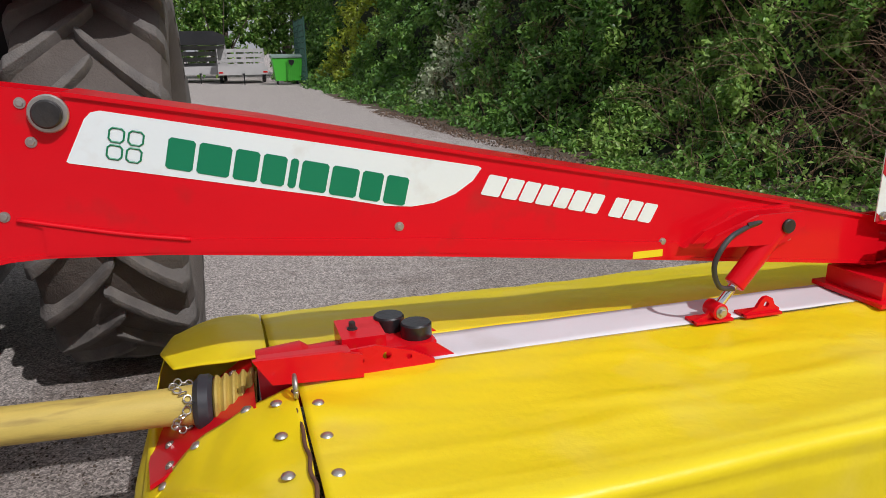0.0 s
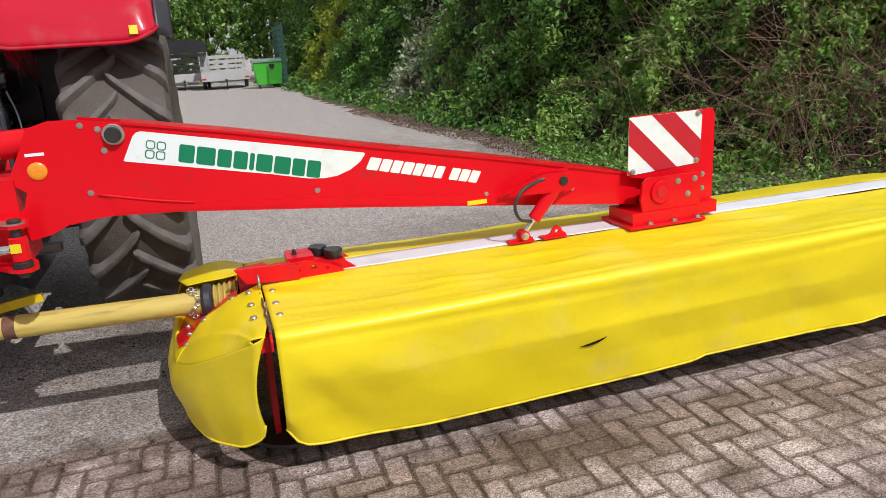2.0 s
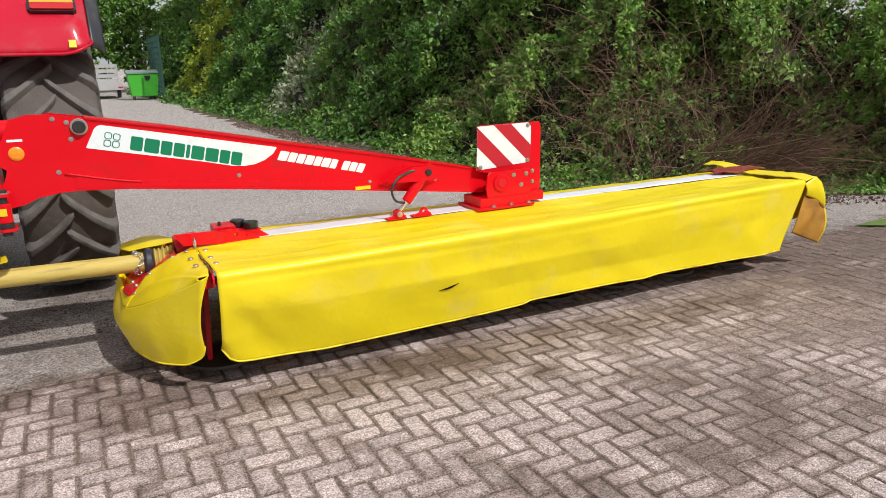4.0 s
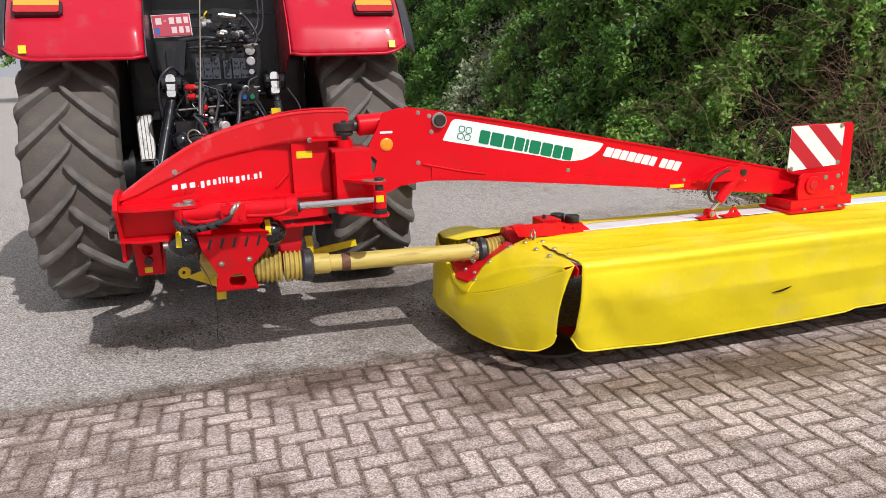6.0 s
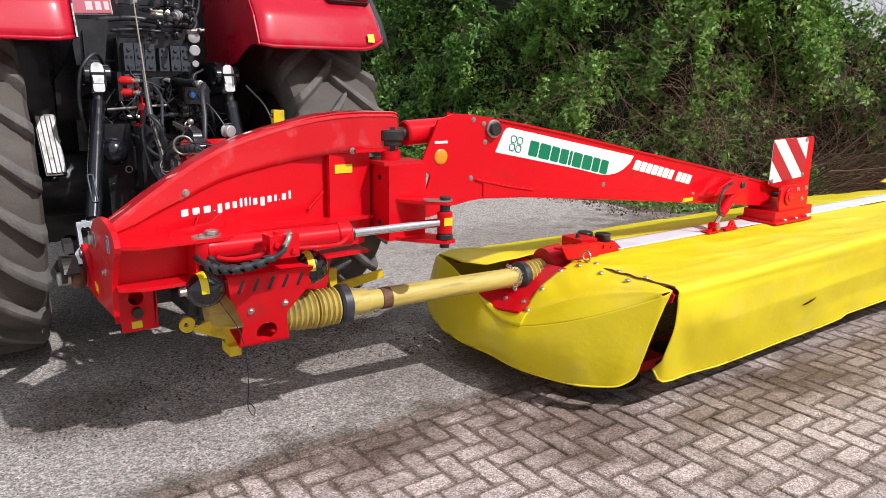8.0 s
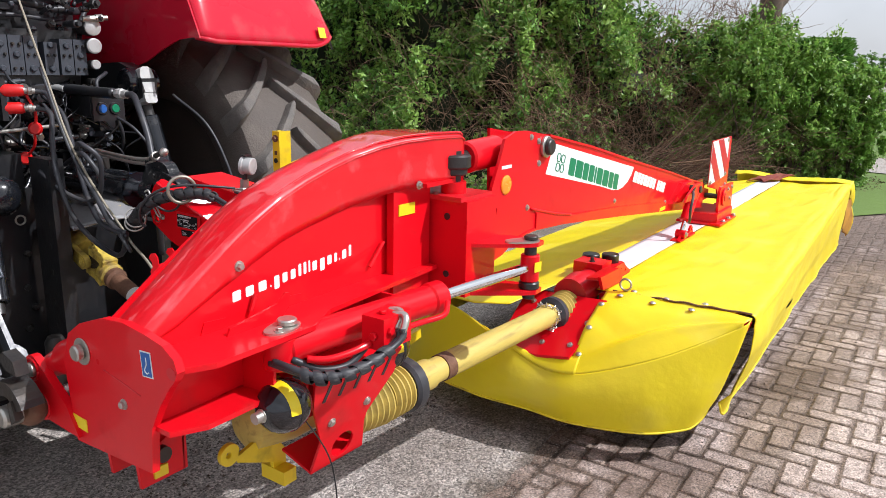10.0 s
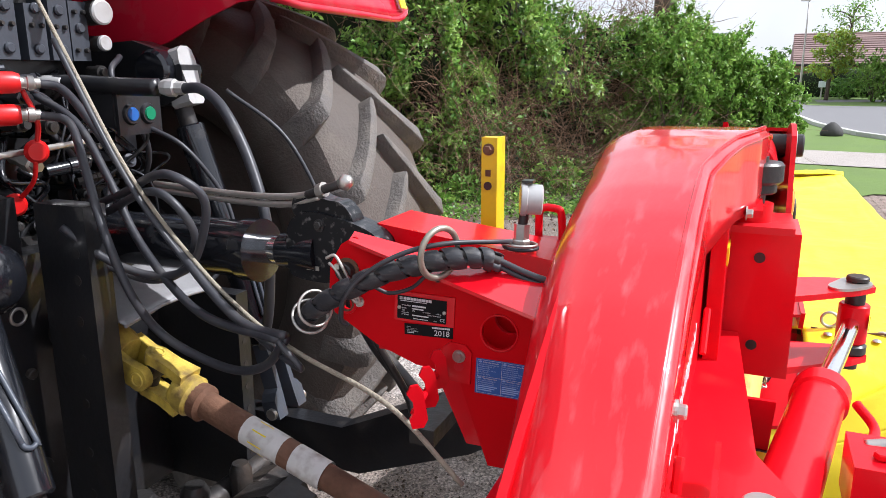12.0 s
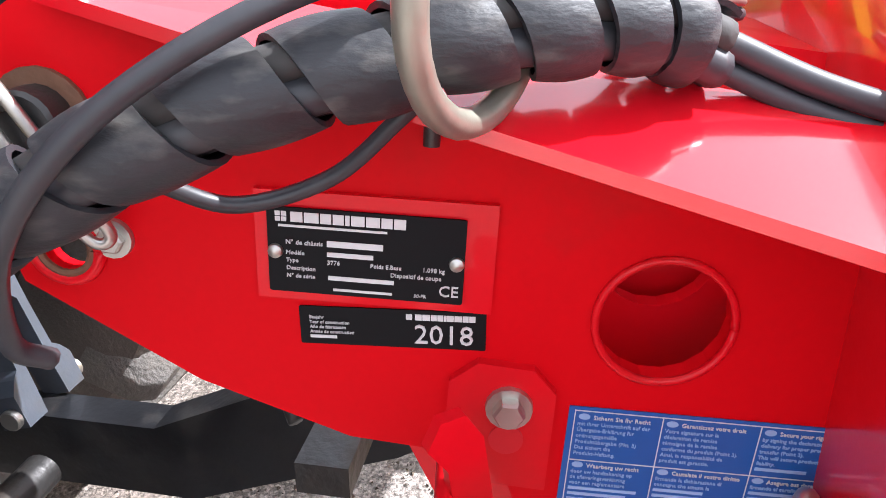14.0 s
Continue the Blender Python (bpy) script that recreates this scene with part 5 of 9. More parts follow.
lift = thing("lift_cylinder", (1.86, 1.955, 0.70), "short red hydraulic cylinder between the arm and the mower top", "hydraulic cylinder")
part("barrel", rod((1.955, 1.955, 0.93), (1.815, 1.955, 0.765), 0.032, 20, 0.004), RED, lift, smooth=0.6)
part("rod", rod((1.815, 1.955, 0.765), (1.765, 1.955, 0.703), 0.014, 16), CHROME, lift, "chrome piston rod", smooth=0.6)
part("rod_eye", rod((1.757, 1.925, 0.694), (1.757, 1.985, 0.694), 0.026, 20, 0.003), RED, lift, smooth=0.6)
bolt((1.757, 1.925, 0.694), (0, -1, 0), 0.013, 0.01, STEEL, lift)
part("hose", hose([(1.83, 1.93, 0.955), (1.74, 1.90, 0.93), (1.695, 1.895, 0.86), (1.72, 1.90, 0.79), (1.79, 1.925, 0.765)], 0.008), RUBBER, lift, "black hydraulic hose", smooth=3.2)
part("hose_fitting", rod((1.82, 1.93, 0.957), (1.87, 1.935, 0.965), 0.012, 8), DARK_METAL, lift)

# ---- warning board ----
board = thing("warning_board", (2.58, 1.99, 0.72), "square red and white striped warning board on a red steel bracket", "warning board")
BY = 1.975
part("carrier", slab([(2.37, 0.905), (2.60, 0.86), (2.67, 0.735), (2.85, 0.735), (2.865, 0.75), (2.865, 1.185), (2.850, 1.214), (2.37, 1.212)], BY + 0.004, BY + 0.012, "xz"), RED, board, bevel=0.002)
def clip_poly(poly, f):
    out = []
    for p, q in zip(poly, poly[1:] + poly[:1]):
        a, b = f(p), f(q)
        if a >= 0:
            out.append(p)
        if a * b < 0:
            k = a / (a - b)
            out.append((p[0] + k * (q[0] - p[0]), p[1] + k * (q[1] - p[1])))
    return out
panel = [(2.352, 0.914), (2.778, 0.94), (2.785, 1.212), (2.358, 1.206)]
part("panel", slab(panel, BY, BY + 0.004, "xz"), WHITE, board, "white reflective panel")
for k in (-3, -1, 1, 3):
    c0 = 0.0 + k * 0.137
    s = clip_poly(clip_poly(panel, lambda p: (p[0] - 2.565) + (p[1] - 1.068) * 1.05 - c0 + 0.0685 + 0.0), lambda p: c0 + 0.0685 - (p[0] - 2.565) - (p[1] - 1.068) * 1.05)
    if len(s) > 2:
        part("stripe", slab(s, BY - 0.0012, BY - 0.0001, "xz"), material("red_reflective_film", (0.48, 0.012, 0.025), 0.4, vary=0.06) if k == -3 else bpy.data.materials["red_reflective_film"], board, "red reflective stripe")
for x, z in ((2.378, 0.932), (2.755, 0.955), (2.757, 1.195)):
    bolt((x, BY - 0.002, z), (0, -1, 0), 0.010, 0.006, STEEL, board)
for x, z in ((2.80, 0.875), (2.80, 0.80)):
    bolt((x, BY + 0.004, z), (0, -1, 0), 0.010, 0.008, STEEL, board)
for x, z in ((2.60, 0.872), (2.66, 0.80), (2.70, 0.875)):
    bolt((x, 1.905, z), (0, -1, 0), 0.011, 0.008, STEEL, board)
part("foot", cube((2.745, 1.93, 0.676), (2.86, 2.02, 0.738)), RED, board, bevel=0.004)

# ---- headstock ----
head = thing("headstock", (-1.1, 2.3, 0.48), "glossy red curved steel headstock with white lettering behind the tractor", "machine frame")
CURVE = [(-1.705, 1.018), (-1.65, 1.058), (-1.55, 1.128), (-1.45, 1.194), (-1.35, 1.254), (-1.25, 1.303), (-1.15, 1.338), (-1.05, 1.367), (-0.95, 1.391), (-0.85, 1.413), (-0.75, 1.426), (-0.65, 1.433), (-0.505, 1.431), (-0.490, 1.420)]
FRONT = [(-1.7, 2.180), (-1.15, 2.184), (-0.95, 2.182), (-0.85, 2.160), (-0.75, 2.138), (-0.65, 2.105), (-0.49, 2.085)]
REAR = [(-1.7, 2.365), (-1.5, 2.375), (-1.3, 2.400), (-1.1, 2.408), (-0.9, 2.415), (-0.69, 2.437), (-0.49, 2.437)]


def hood_at(s):
    p = along([(x, 0, z) for x, z in CURVE], s)
    return p.x, p.z


def hood(u, v):
    x, z = hood_at(u)
    y0, HY1 = lerp_table(FRONT, x), lerp_table(REAR, x)
    r = 0.024
    drop = lerp_table([(-1.72, 0.02), (-1.6, 0.07), (-1.4, 0.115), (-1.1, 0.15), (-0.9, 0.165), (-0.49, 0.17)], x)
    prof = [(0, y0, z - drop), (0, y0, z - r)] + [(0, y0 + r * (1 - math.cos(q)), z - r * (1 - math.sin(q))) for q in (0.4, 0.8, 1.17)] + [(0, y0 + r, z), (0, HY1 - 0.11, z - 0.002), (0, HY1 - 0.065, z - 0.009), (0, HY1 - 0.030, z - 0.026), (0, HY1 - 0.008, z - 0.052), (0, HY1 - 0.002, z - 0.085), (0, HY1 - 0.004, z - 0.125), (0, HY1 - 0.012, max(0.86, z - 0.36))]
    p = smooth_path(prof, 5)
    k = v * (len(p) - 1)
    i = min(int(k), len(p) - 2)
    q = p[i].lerp(p[i + 1], k - i)
    return (x, q.y, q.z)


hood_ob = part("hood", sheet(hood, 84, 60), HOOD_RED, head, "curved red sheet hood with scratched top", smooth=0.9)
thicken(hood_ob, 0.006)
# recessed web, end stiffener and welded ribs
web = [(-1.685, 0.965), (-0.585, 0.88), (-0.585, 1.40), (-0.755, 1.39), (-0.946, 1.362), (-1.05, 1.340), (-1.25, 1.27), (-1.45, 1.16), (-1.6, 1.06), (-1.685, 0.99)]
part("web", slab(web, 2.188, 2.200, "xz"), RED, head)
part("rear_web", slab([(-1.69, 0.80), (-0.60, 0.86), (-0.60, 1.415), (-0.75, 1.41), (-0.95, 1.374), (-1.15, 1.320), (-1.35, 1.235), (-1.55, 1.108), (-1.69, 1.01)], 2.345, 2.357, "xz"), RED, head)
part("side_box", cube((-0.80, 2.150, 0.90), (-0.60, 2.179, 1.262)), RED, head, bevel=0.006)
part("notch_plate", slab([(-0.70, 1.262), (-0.49, 1.262), (-0.49, 1.275), (-0.70, 1.275)], 2.09, 2.42, "xz"), RED, head, bevel=0.003)
part("notch_cheek", slab([(2.11, 1.26), (2.43, 1.26), (2.43, 1.375), (2.11, 1.385)], -0.628, -0.616, "yz"), RED, head)
for a, b in (((-0.89, 2.176, 1.02), (-0.82, 2.176, 1.09)), ((-1.38, 2.176, 1.0), (-1.36, 2.176, 1.045))):
    part("weld_bead", tube(bmesh.new(), [a, b], 0.007, 6, 2), RED, head)
for x, z in ((-1.407, 1.132), (-0.701, 1.268)):
    bolt((x, lerp_table(FRONT, x), z), (0, -1, 0), 0.010, 0.012, STEEL, head)
part("sticker", cube((-0.775, 2.146, 1.170), (-0.69, 2.150, 1.208)), STICKER_YELLOW, head, "yellow warning sticker")
part("sticker", slab([(-1.385, 2.128), (-1.318, 2.148), (-1.325, 2.176), (-1.392, 2.156)], 0.8064, 0.8078, "xy"), STICKER_YELLOW, head, "yellow warning sticker")
# web address drawn as plain bars
um = plane_of((-1.433, 2.1872, 1.036), (0.484, 0, 0.036), (0, 0, 1))
x = 0.0
for w, lo, hi in ((40, 0, 36), (40, 0, 36), (40, 0, 36), (8, 0, 10), (27, -14, 36), (27, 0, 36), (27, 0, 36), (16, 0, 46), (16, 0, 46), (10, 0, 46), (27, 0, 36), (27, -14, 36), (27, 0, 36), (17, 0, 36), (8, 0, 10), (27, 0, 36), (16, 0, 46)):
    w, lo, hi = w / 1000, lo * 0.72 / 1000, hi * 0.78 / 1000
    part("address_bar", block(um, x + 0.10 * w, x + 0.80 * w, lo, hi, 0.08, 0.003), WHITE, head, "white address lettering bar")
    x += w + 0.0045
# lower channel
for z0, z1, y0 in ((0.962, 0.976, 2.015), (0.792, 0.806, 2.06)):
    part("flange", slab([(-1.70, y0 + 0.04), (-1.62, y0), (-1.30, y0), (-1.18, y0 + 0.06), (-0.60, y0 + 0.10), (-0.60, 2.42), (-1.70, 2.42)], z0, z1, "xy"), RED, head, bevel=0.003)
part("channel_web", slab([(-1.70, 0.80), (-0.62, 0.84), (-0.62, 0.961), (-1.70, 0.961)], 2.165, 2.178, "xz"), RED, head)
for x in (-1.42, -0.93):
    part("rib", slab([(2.05, 0.806), (2.17, 0.806), (2.17, 0.962), (2.04, 0.962)], x - 0.005, x + 0.005, "yz"), RED, head)
part("stop_rail", slab([(-1.50, 0.976), (-1.49, 0.996), (-1.33, 1.02), (-1.30, 1.045), (-1.285, 1.04), (-1.29, 1.0), (-1.32, 0.976)], 2.125, 2.133, "xz"), RED, head)
for x in (-1.535, -1.265):
    part("stop_tab", slab([(x, 0.976), (x + 0.085, 0.976), (x + 0.080, 1.002), (x + 0.012, 1.008)], 2.184, 2.194, "xz"), RED, head, bevel=0.002)
part("sticker", slab([(-1.385, 2.128), (-1.325, 2.128), (-1.325, 2.156), (-1.385, 2.156)], 0.8062, 0.8072, "xy"), STICKER_YELLOW, head, "yellow warning sticker")
bm = slab(rounded([(-1.440, 2.052), (-1.405, 2.022), (-1.335, 2.032), (-1.310, 2.066), (-1.330, 2.103), (-1.365, 2.106), (-1.425, 2.083)]), 0.976, 0.982, "xy")
part("pin_plate", bm, STEEL, head, "grey zinc locking plate", bevel=0.001)
part("pin_head", rod((-1.352, 2.068, 0.982), (-1.352, 2.068, 0.998), 0.027, 20, 0.003), STEEL, head, smooth=0.6)
bolt((-1.40, 2.045, 0.982), (0, 0, 1), 0.010, 0.008, STEEL, head)
# end plate that faces away from the mower
ENDP = [(2.50, 0.66), (2.525, 0.88), (2.49, 0.965), (2.43, 1.005), (2.324, 1.042), (2.235, 1.050), (2.154, 1.041), (2.085, 1.028), (2.047, 1.004), (2.036, 0.975), (2.050, 0.950), (2.069, 0.930), (2.112, 0.872), (2.15, 0.806), (2.165, 0.68)]
part("end_plate", slab(ENDP, -1.711, -1.690, "yz"), RED, head, bevel=0.004)
part("corner_hole", slab([(2.058 + 0.017 * math.cos(q), 0.968 + 0.015 * math.sin(q)) for q in [0.35 * k for k in range(18)]], -1.7122, -1.7112, "yz"), RED_WORN, head, "worn round hole")
part("weld_line", tube(bmesh.new(), [(-1.711, 2.335, 0.905), (-1.711, 2.26, 0.893), (-1.711, 2.185, 0.878)], 0.0022, 6, 4), RED_WORN, head, smooth=3.2)
sk = plane_of((-1.7115, 2.168, 0.934), (0, -1, 0.08), (0, 0.08, 1))
stk = part("safety_sticker", slab([(0, 0), (0.041, 0), (0.041, 0.064), (0, 0.064)], 0, 0.0012, "xy", m=sk), WHITE, head, "blue and white pictogram sticker")
part("safety_sticker_field", slab([(0.003, 0.003), (0.038, 0.003), (0.038, 0.061), (0.003, 0.061)], 0.0012, 0.0018, "xy", m=sk), BLUE_STICKER, stk)
part("pictogram", tube(bmesh.new(), [sk @ Vector(p) for p in ((0.022, 0.050, 0.0018), (0.022, 0.034, 0.0018), (0.016, 0.024, 0.0018), (0.013, 0.016, 0.0018), (0.020, 0.010, 0.0018), (0.028, 0.014, 0.0018))], 0.0016, 6, 4), WHITE, stk)
part("sticker", slab([(2.442, 0.700), (2.506, 0.704), (2.506, 0.738), (2.442, 0.734)], -1.713, -1.711, "yz"), STICKER_YELLOW, head, "yellow warning sticker")
part("plate_washer", rod((-1.711, 2.428, 0.931), (-1.7145, 2.428, 0.931), 0.036, 24, 0.001), STEEL, head, "zinc washer", smooth=0.6)
part("plate_pin", rod((-1.7145, 2.428, 0.931), (-1.735, 2.428, 0.931), 0.021, 22, 0.004), STEEL, head, "zinc pin head", smooth=0.6)
bolt((-1.711, 2.26, 0.835), (-1, 0, 0), 0.0095, 0.010, STEEL, head)
# hitch ear and lower link pin
ear = [(2.678 + 0.040 * math.cos(q), 0.821 + 0.040 * math.sin(q)) for q in [-0.2 + 0.3 * k for k in range(9)]]
ear += [(2.58, 0.80), (2.52, 0.76), (2.47, 0.68)] + [(2.648 + 0.044 * math.cos(q), 0.722 + 0.044 * math.sin(q)) for q in [-2.2 + 0.3 * k for k in range(8)]]
part("hitch_ear", slab(ear, -1.722, -1.700, "yz"), RED, head, bevel=0.004)
part("ear_boss", ring((-1.7225, 2.678, 0.821), (1, 0, 0), 0.030, 0.004, 28, 8), RED, head, smooth=3.2)
part("ear_boss", ring((-1.7225, 2.648, 0.722), (1, 0, 0), 0.036, 0.005, 28, 8), RED, head, smooth=3.2)
part("hitch_tube", lathe(bmesh.new(), (-1.640, 2.40, 0.955), (-1.672, 2.66, 0.822), [(0, 0.050), (0.72, 0.050), (0.80, 0.040), (1, 0.034)], 22), RED, head, smooth=0.6)
part("ear_pin", rod((-1.734, 2.678, 0.821), (-1.66, 2.678, 0.821), 0.021, 18, 0.003), STEEL, head, smooth=0.6)
part("link_pin", rod((-1.835, 2.645, 0.728), (-1.60, 2.645, 0.728), 0.030, 22, 0.006), STEEL, head, "bare steel hitch pin", smooth=0.6)
# hanging legs
bm = slab([(-1.68, 0.80), (-1.66, 0.56), (-1.53, 0.56), (-1.52, 0.80)], 2.30, 2.312, "xz", holes=((-1.60, 0.70, 0.03),))
part("leg_front", bm, RED, head)
part("leg_side", slab([(2.30, 0.56), (2.44, 0.56), (2.44, 0.80), (2.30, 0.80)], -1.532, -1.520, "yz"), RED, head)
part("leg_back", slab([(-1.68, 0.80), (-1.66, 0.56), (-1.53, 0.56), (-1.52, 0.80)], 2.43, 2.442, "xz"), RED, head)
part("leg_pin", rod((-1.60, 2.28, 0.64), (-1.60, 2.46, 0.64), 0.022, 16), DARK_METAL, head, smooth=0.6)
part("leg_tab", cube((-1.625, 2.292, 0.575), (-1.585, 2.300, 0.605)), YELLOW_PAINT, head)
part("pull_wire", hose([(-1.40, 2.02, 0.80), (-1.30, 1.99, 0.62), (-1.272, 1.98, 0.50), (-1.266, 1.98, 0.36), (-1.275, 1.975, 0.27), (-1.255, 1.975, 0.225), (-1.245, 1.98, 0.25), (-1.27, 1.98, 0.285)], 0.0022, 6), BLACK, head, "thin wire hanging with a loop", smooth=3.2)
# yellow parking lever
bm = slab([(-1.418 + 0.034 * math.cos(q), 0.566 + 0.034 * math.sin(q)) for q in [0.2 + 0.327 * k for k in range(18)]] + [(-1.33, 0.565), (-1.235, 0.530), (-1.215, 0.500), (-1.212, 0.420), (-1.255, 0.415), (-1.262, 0.470), (-1.345, 0.508), (-1.395, 0.535)], 2.245, 2.262, "xz", holes=((-1.424, 0.568, 0.009),))
part("parking_lever", bm, YELLOW_PAINT, head, "yellow painted lever", bevel=0.003)
part("yellow_bracket", slab([(-0.748, 0.70), (-0.705, 0.70), (-0.700, 0.618), (-0.452, 0.655), (-0.446, 0.618), (-0.730, 0.572)], 2.29, 2.31, "xz"), YELLOW_PAINT, head, "yellow painted bracket", bevel=0.003)
part("lever_foot", cube((-1.262, 2.20, 0.405), (-1.212, 2.30, 0.45)), YELLOW_PAINT, head, bevel=0.004)
part("yellow_post", slab([(2.617, 1.16), (2.647, 1.16), (2.647, 1.42), (2.617, 1.42)], -0.854, -0.820, "yz"), YELLOW_PAINT, head, "yellow steel post with punched holes", bevel=0.002)
part("post_side", slab([(-0.855, 1.16), (-0.802, 1.16), (-0.802, 1.42), (-0.855, 1.42)], 2.612, 2.618, "xz"), YELLOW_PAINT, head)
bolt((-0.855, 2.631, 1.395), (-1, 0, 0), 0.0085, 0.008, RUST, head)
part("punched_mark", slab([(2.626, 1.338), (2.638, 1.338), (2.638, 1.352), (2.626, 1.352)], -0.8548, -0.8540, "yz"), RUST, head, "worn punched mark")
for z in (1.318,):
    part("post_hole", rod((-0.8545, 2.632, z), (-0.8565, 2.632, z), 0.009, 16), BLACK, head)

# hinge block and its lugs
part("hinge_block", cube((-0.585, 2.005, 0.872), (-0.392, 2.25, 1.208)), RED, head, bevel=0.016)
for z in (1.15, 0.945):
    part("hinge_hole", rod((-0.586, 2.085, z), (-0.588, 2.085, z), 0.012, 16), BLACK, head)
part("hinge_seat", cube((-0.60, 2.02, 1.206), (-0.40, 2.24, 1.222)), RED_WORN, head, bevel=0.004)
part("hinge_bush", rod((-0.515, 2.11, 1.222), (-0.515, 2.11, 1.262), 0.045, 20), RED, head, smooth=0.6)
part("hinge_washer", rod((-0.515, 2.11, 1.285), (-0.515, 2.11, 1.314), 0.048, 22, 0.004), DARK_METAL, head, smooth=0.6)
part("hinge_pin", rod((-0.515, 2.11, 1.25), (-0.515, 2.11, 1.368), 0.026, 18), DARK_METAL, head, smooth=0.6)
part("link_eye", rod((-0.515, 2.11, 1.308), (-0.515, 2.11, 1.356), 0.060, 30, 0.006), DARK_METAL, head, "dark steel eye on the hinge pin", smooth=0.6)
part("eye_neck", rod((-0.50, 2.112, 1.333), (-0.40, 2.12, 1.337), 0.030, 18), DARK_METAL, head, smooth=0.6)
part("link_cylinder", rod((-0.44, 2.12, 1.335), (-0.22, 2.12, 1.345), 0.058, 26, 0.008), RED, head, "short red cylinder above the hinge", smooth=0.6)
for z0, z1 in ((1.046, 1.060), (0.872, 0.888)):
    part("cylinder_lug", slab([(-0.57, 2.03), (-0.52, 1.96), (-0.44, 1.86), (-0.40, 1.825), (-0.35, 1.83), (-0.335, 1.87), (-0.35, 1.95), (-0.39, 2.03)], z0, z1, "xy"), RED, head, bevel=0.004)
bm = slab(rounded([(-0.475, 1.915), (-0.465, 1.880), (-0.405, 1.826), (-0.355, 1.838), (-0.345, 1.885), (-0.385, 1.905), (-0.445, 1.935)]), 1.060, 1.066, "xy")
part("pin_plate", bm, STEEL, head, "grey zinc locking plate", bevel=0.001)
part("pin_head", rod((-0.385, 1.862, 1.066), (-0.385, 1.862, 1.080), 0.025, 20, 0.003), DARK_METAL, head, smooth=0.6)
part("lug_pin", rod((-0.385, 1.862, 0.85), (-0.385, 1.862, 1.066), 0.022, 18), DARK_METAL, head, smooth=0.6)

# slotted guard plate
gm = plane_of((-1.145, 2.000, 0.815), (1, -0.03, 0.0), (0, -0.28, 0.96))
guard = [(-0.178, 0.0), (0.182, 0.0), (0.175, -0.085), (0.085, -0.20), (0.082, -0.235), (0.105, -0.345), (-0.115, -0.345), (-0.10, -0.235), (-0.115, -0.20), (-0.165, -0.085)]
bm = slab(guard, 0.0, 0.008, "xy", m=gm, holes=((0.0, -0.285, 0.045), (-0.075, -0.17, 0.008), (0.07, -0.155, 0.008)))
part("guard_plate", bm, RED, head, "slotted red guard plate")
for k in range(5):
    x = -0.125 + 0.062 * k
    part("guard_slot", slab([(x - 0.012, -0.075), (x, -0.078), (x + 0.018, -0.02), (x + 0.006, -0.015)], 0.0082, 0.0095, "xy", m=gm), BLACK, head, "dark slot")
part("guard_lip", slab([(-0.178, -0.004), (0.182, -0.004), (0.182, 0.004), (-0.178, 0.004)], -0.09, 0.008, "xy", m=gm), RED, head)
part("guard_return", slab([(-0.115, -0.345), (0.105, -0.345), (0.105, -0.337), (-0.115, -0.337)], -0.12, 0.008, "xy", m=gm), RED, head)
for x, y in ((-0.075, -0.17), (0.07, -0.155)):
    p = gm @ Vector((x, y, 0.008))
    bolt(p, gm.to_3x3() @ Vector((0, 0, 1)), 0.010, 0.007, STEEL, head)
part("transfer_gearbox", lathe(bmesh.new(), (-1.33, 2.30, 0.60), (-0.95, 2.26, 0.60), [(0, 0.05), (0.05, 0.08), (0.4, 0.095), (0.7, 0.09), (0.95, 0.08), (1, 0.05)], 24), PTO_YELLOW, head, "old yellow gearbox housing", smooth=0.7)
part("gearbox_hanger", cube((-1.25, 2.10, 0.66), (-1.02, 2.36, 0.80)), RED_WORN, head, bevel=0.008)
part("gearbox_brace", slab([(-0.90, 0.80), (-0.75, 0.80), (-0.80, 0.52), (-0.92, 0.52)], 2.24, 2.255, "xz"), RED_WORN, head)

# big swing cylinder
ram = thing("swing_cylinder", (-1.0, 1.97, 0.85), "long red hydraulic cylinder with a chrome rod along the headstock", "hydraulic cylinder")
A, B, Cc = Vector((-1.395, 2.065, 0.925)), Vector((-0.805, 1.955, 0.945)), Vector((-0.385, 1.862, 0.965))
part("barrel", lathe(bmesh.new(), A, B, [(0, 0.030), (0.04, 0.052), (0.10, 0.046), (0.90, 0.046), (0.91, 0.052), (0.99, 0.052), (1, 0.046)], 28), RED, ram, smooth=0.5)
part("gland", lathe(bmesh.new(), B, B + (Cc - B) * 0.03, [(0, 0.036), (1, 0.034)], 24), DARK_METAL, ram, smooth=0.5)
part("rod", rod(B, B + (Cc - B) * 0.93, 0.0195, 20), CHROME, ram, "chrome piston rod", smooth=0.6)
part("rod_end", rod((Cc.x, Cc.y, 0.915), (Cc.x, Cc.y, 1.012), 0.034, 22, 0.004), RED, ram, smooth=0.6)
part("rod_bush", rod((Cc.x, Cc.y, 0.885), (Cc.x, Cc.y, 0.915), 0.037, 22, 0.006), BLACK, ram, smooth=0.6)
part("sticker", slab([(-0.02, -0.018), (0.02, -0.018), (0.02, 0.018), (-0.02, 0.018)], 0, 0.0015, "xy", m=plane_of((Cc.x - 0.006, Cc.y - 0.0345, 0.972), (1, -0.15, 0), (0, 0, 1))), STICKER_YELLOW, ram, "yellow warning sticker")
part("base_eye", rod((-1.385, 2.062, 0.875), (-1.385, 2.062, 0.962), 0.046, 22, 0.004), RED, ram, smooth=0.6)
vb = part("valve_block", cube((-1.195, 1.868, 0.900), (-1.075, 1.945, 0.992)), RED, ram, bevel=0.003)
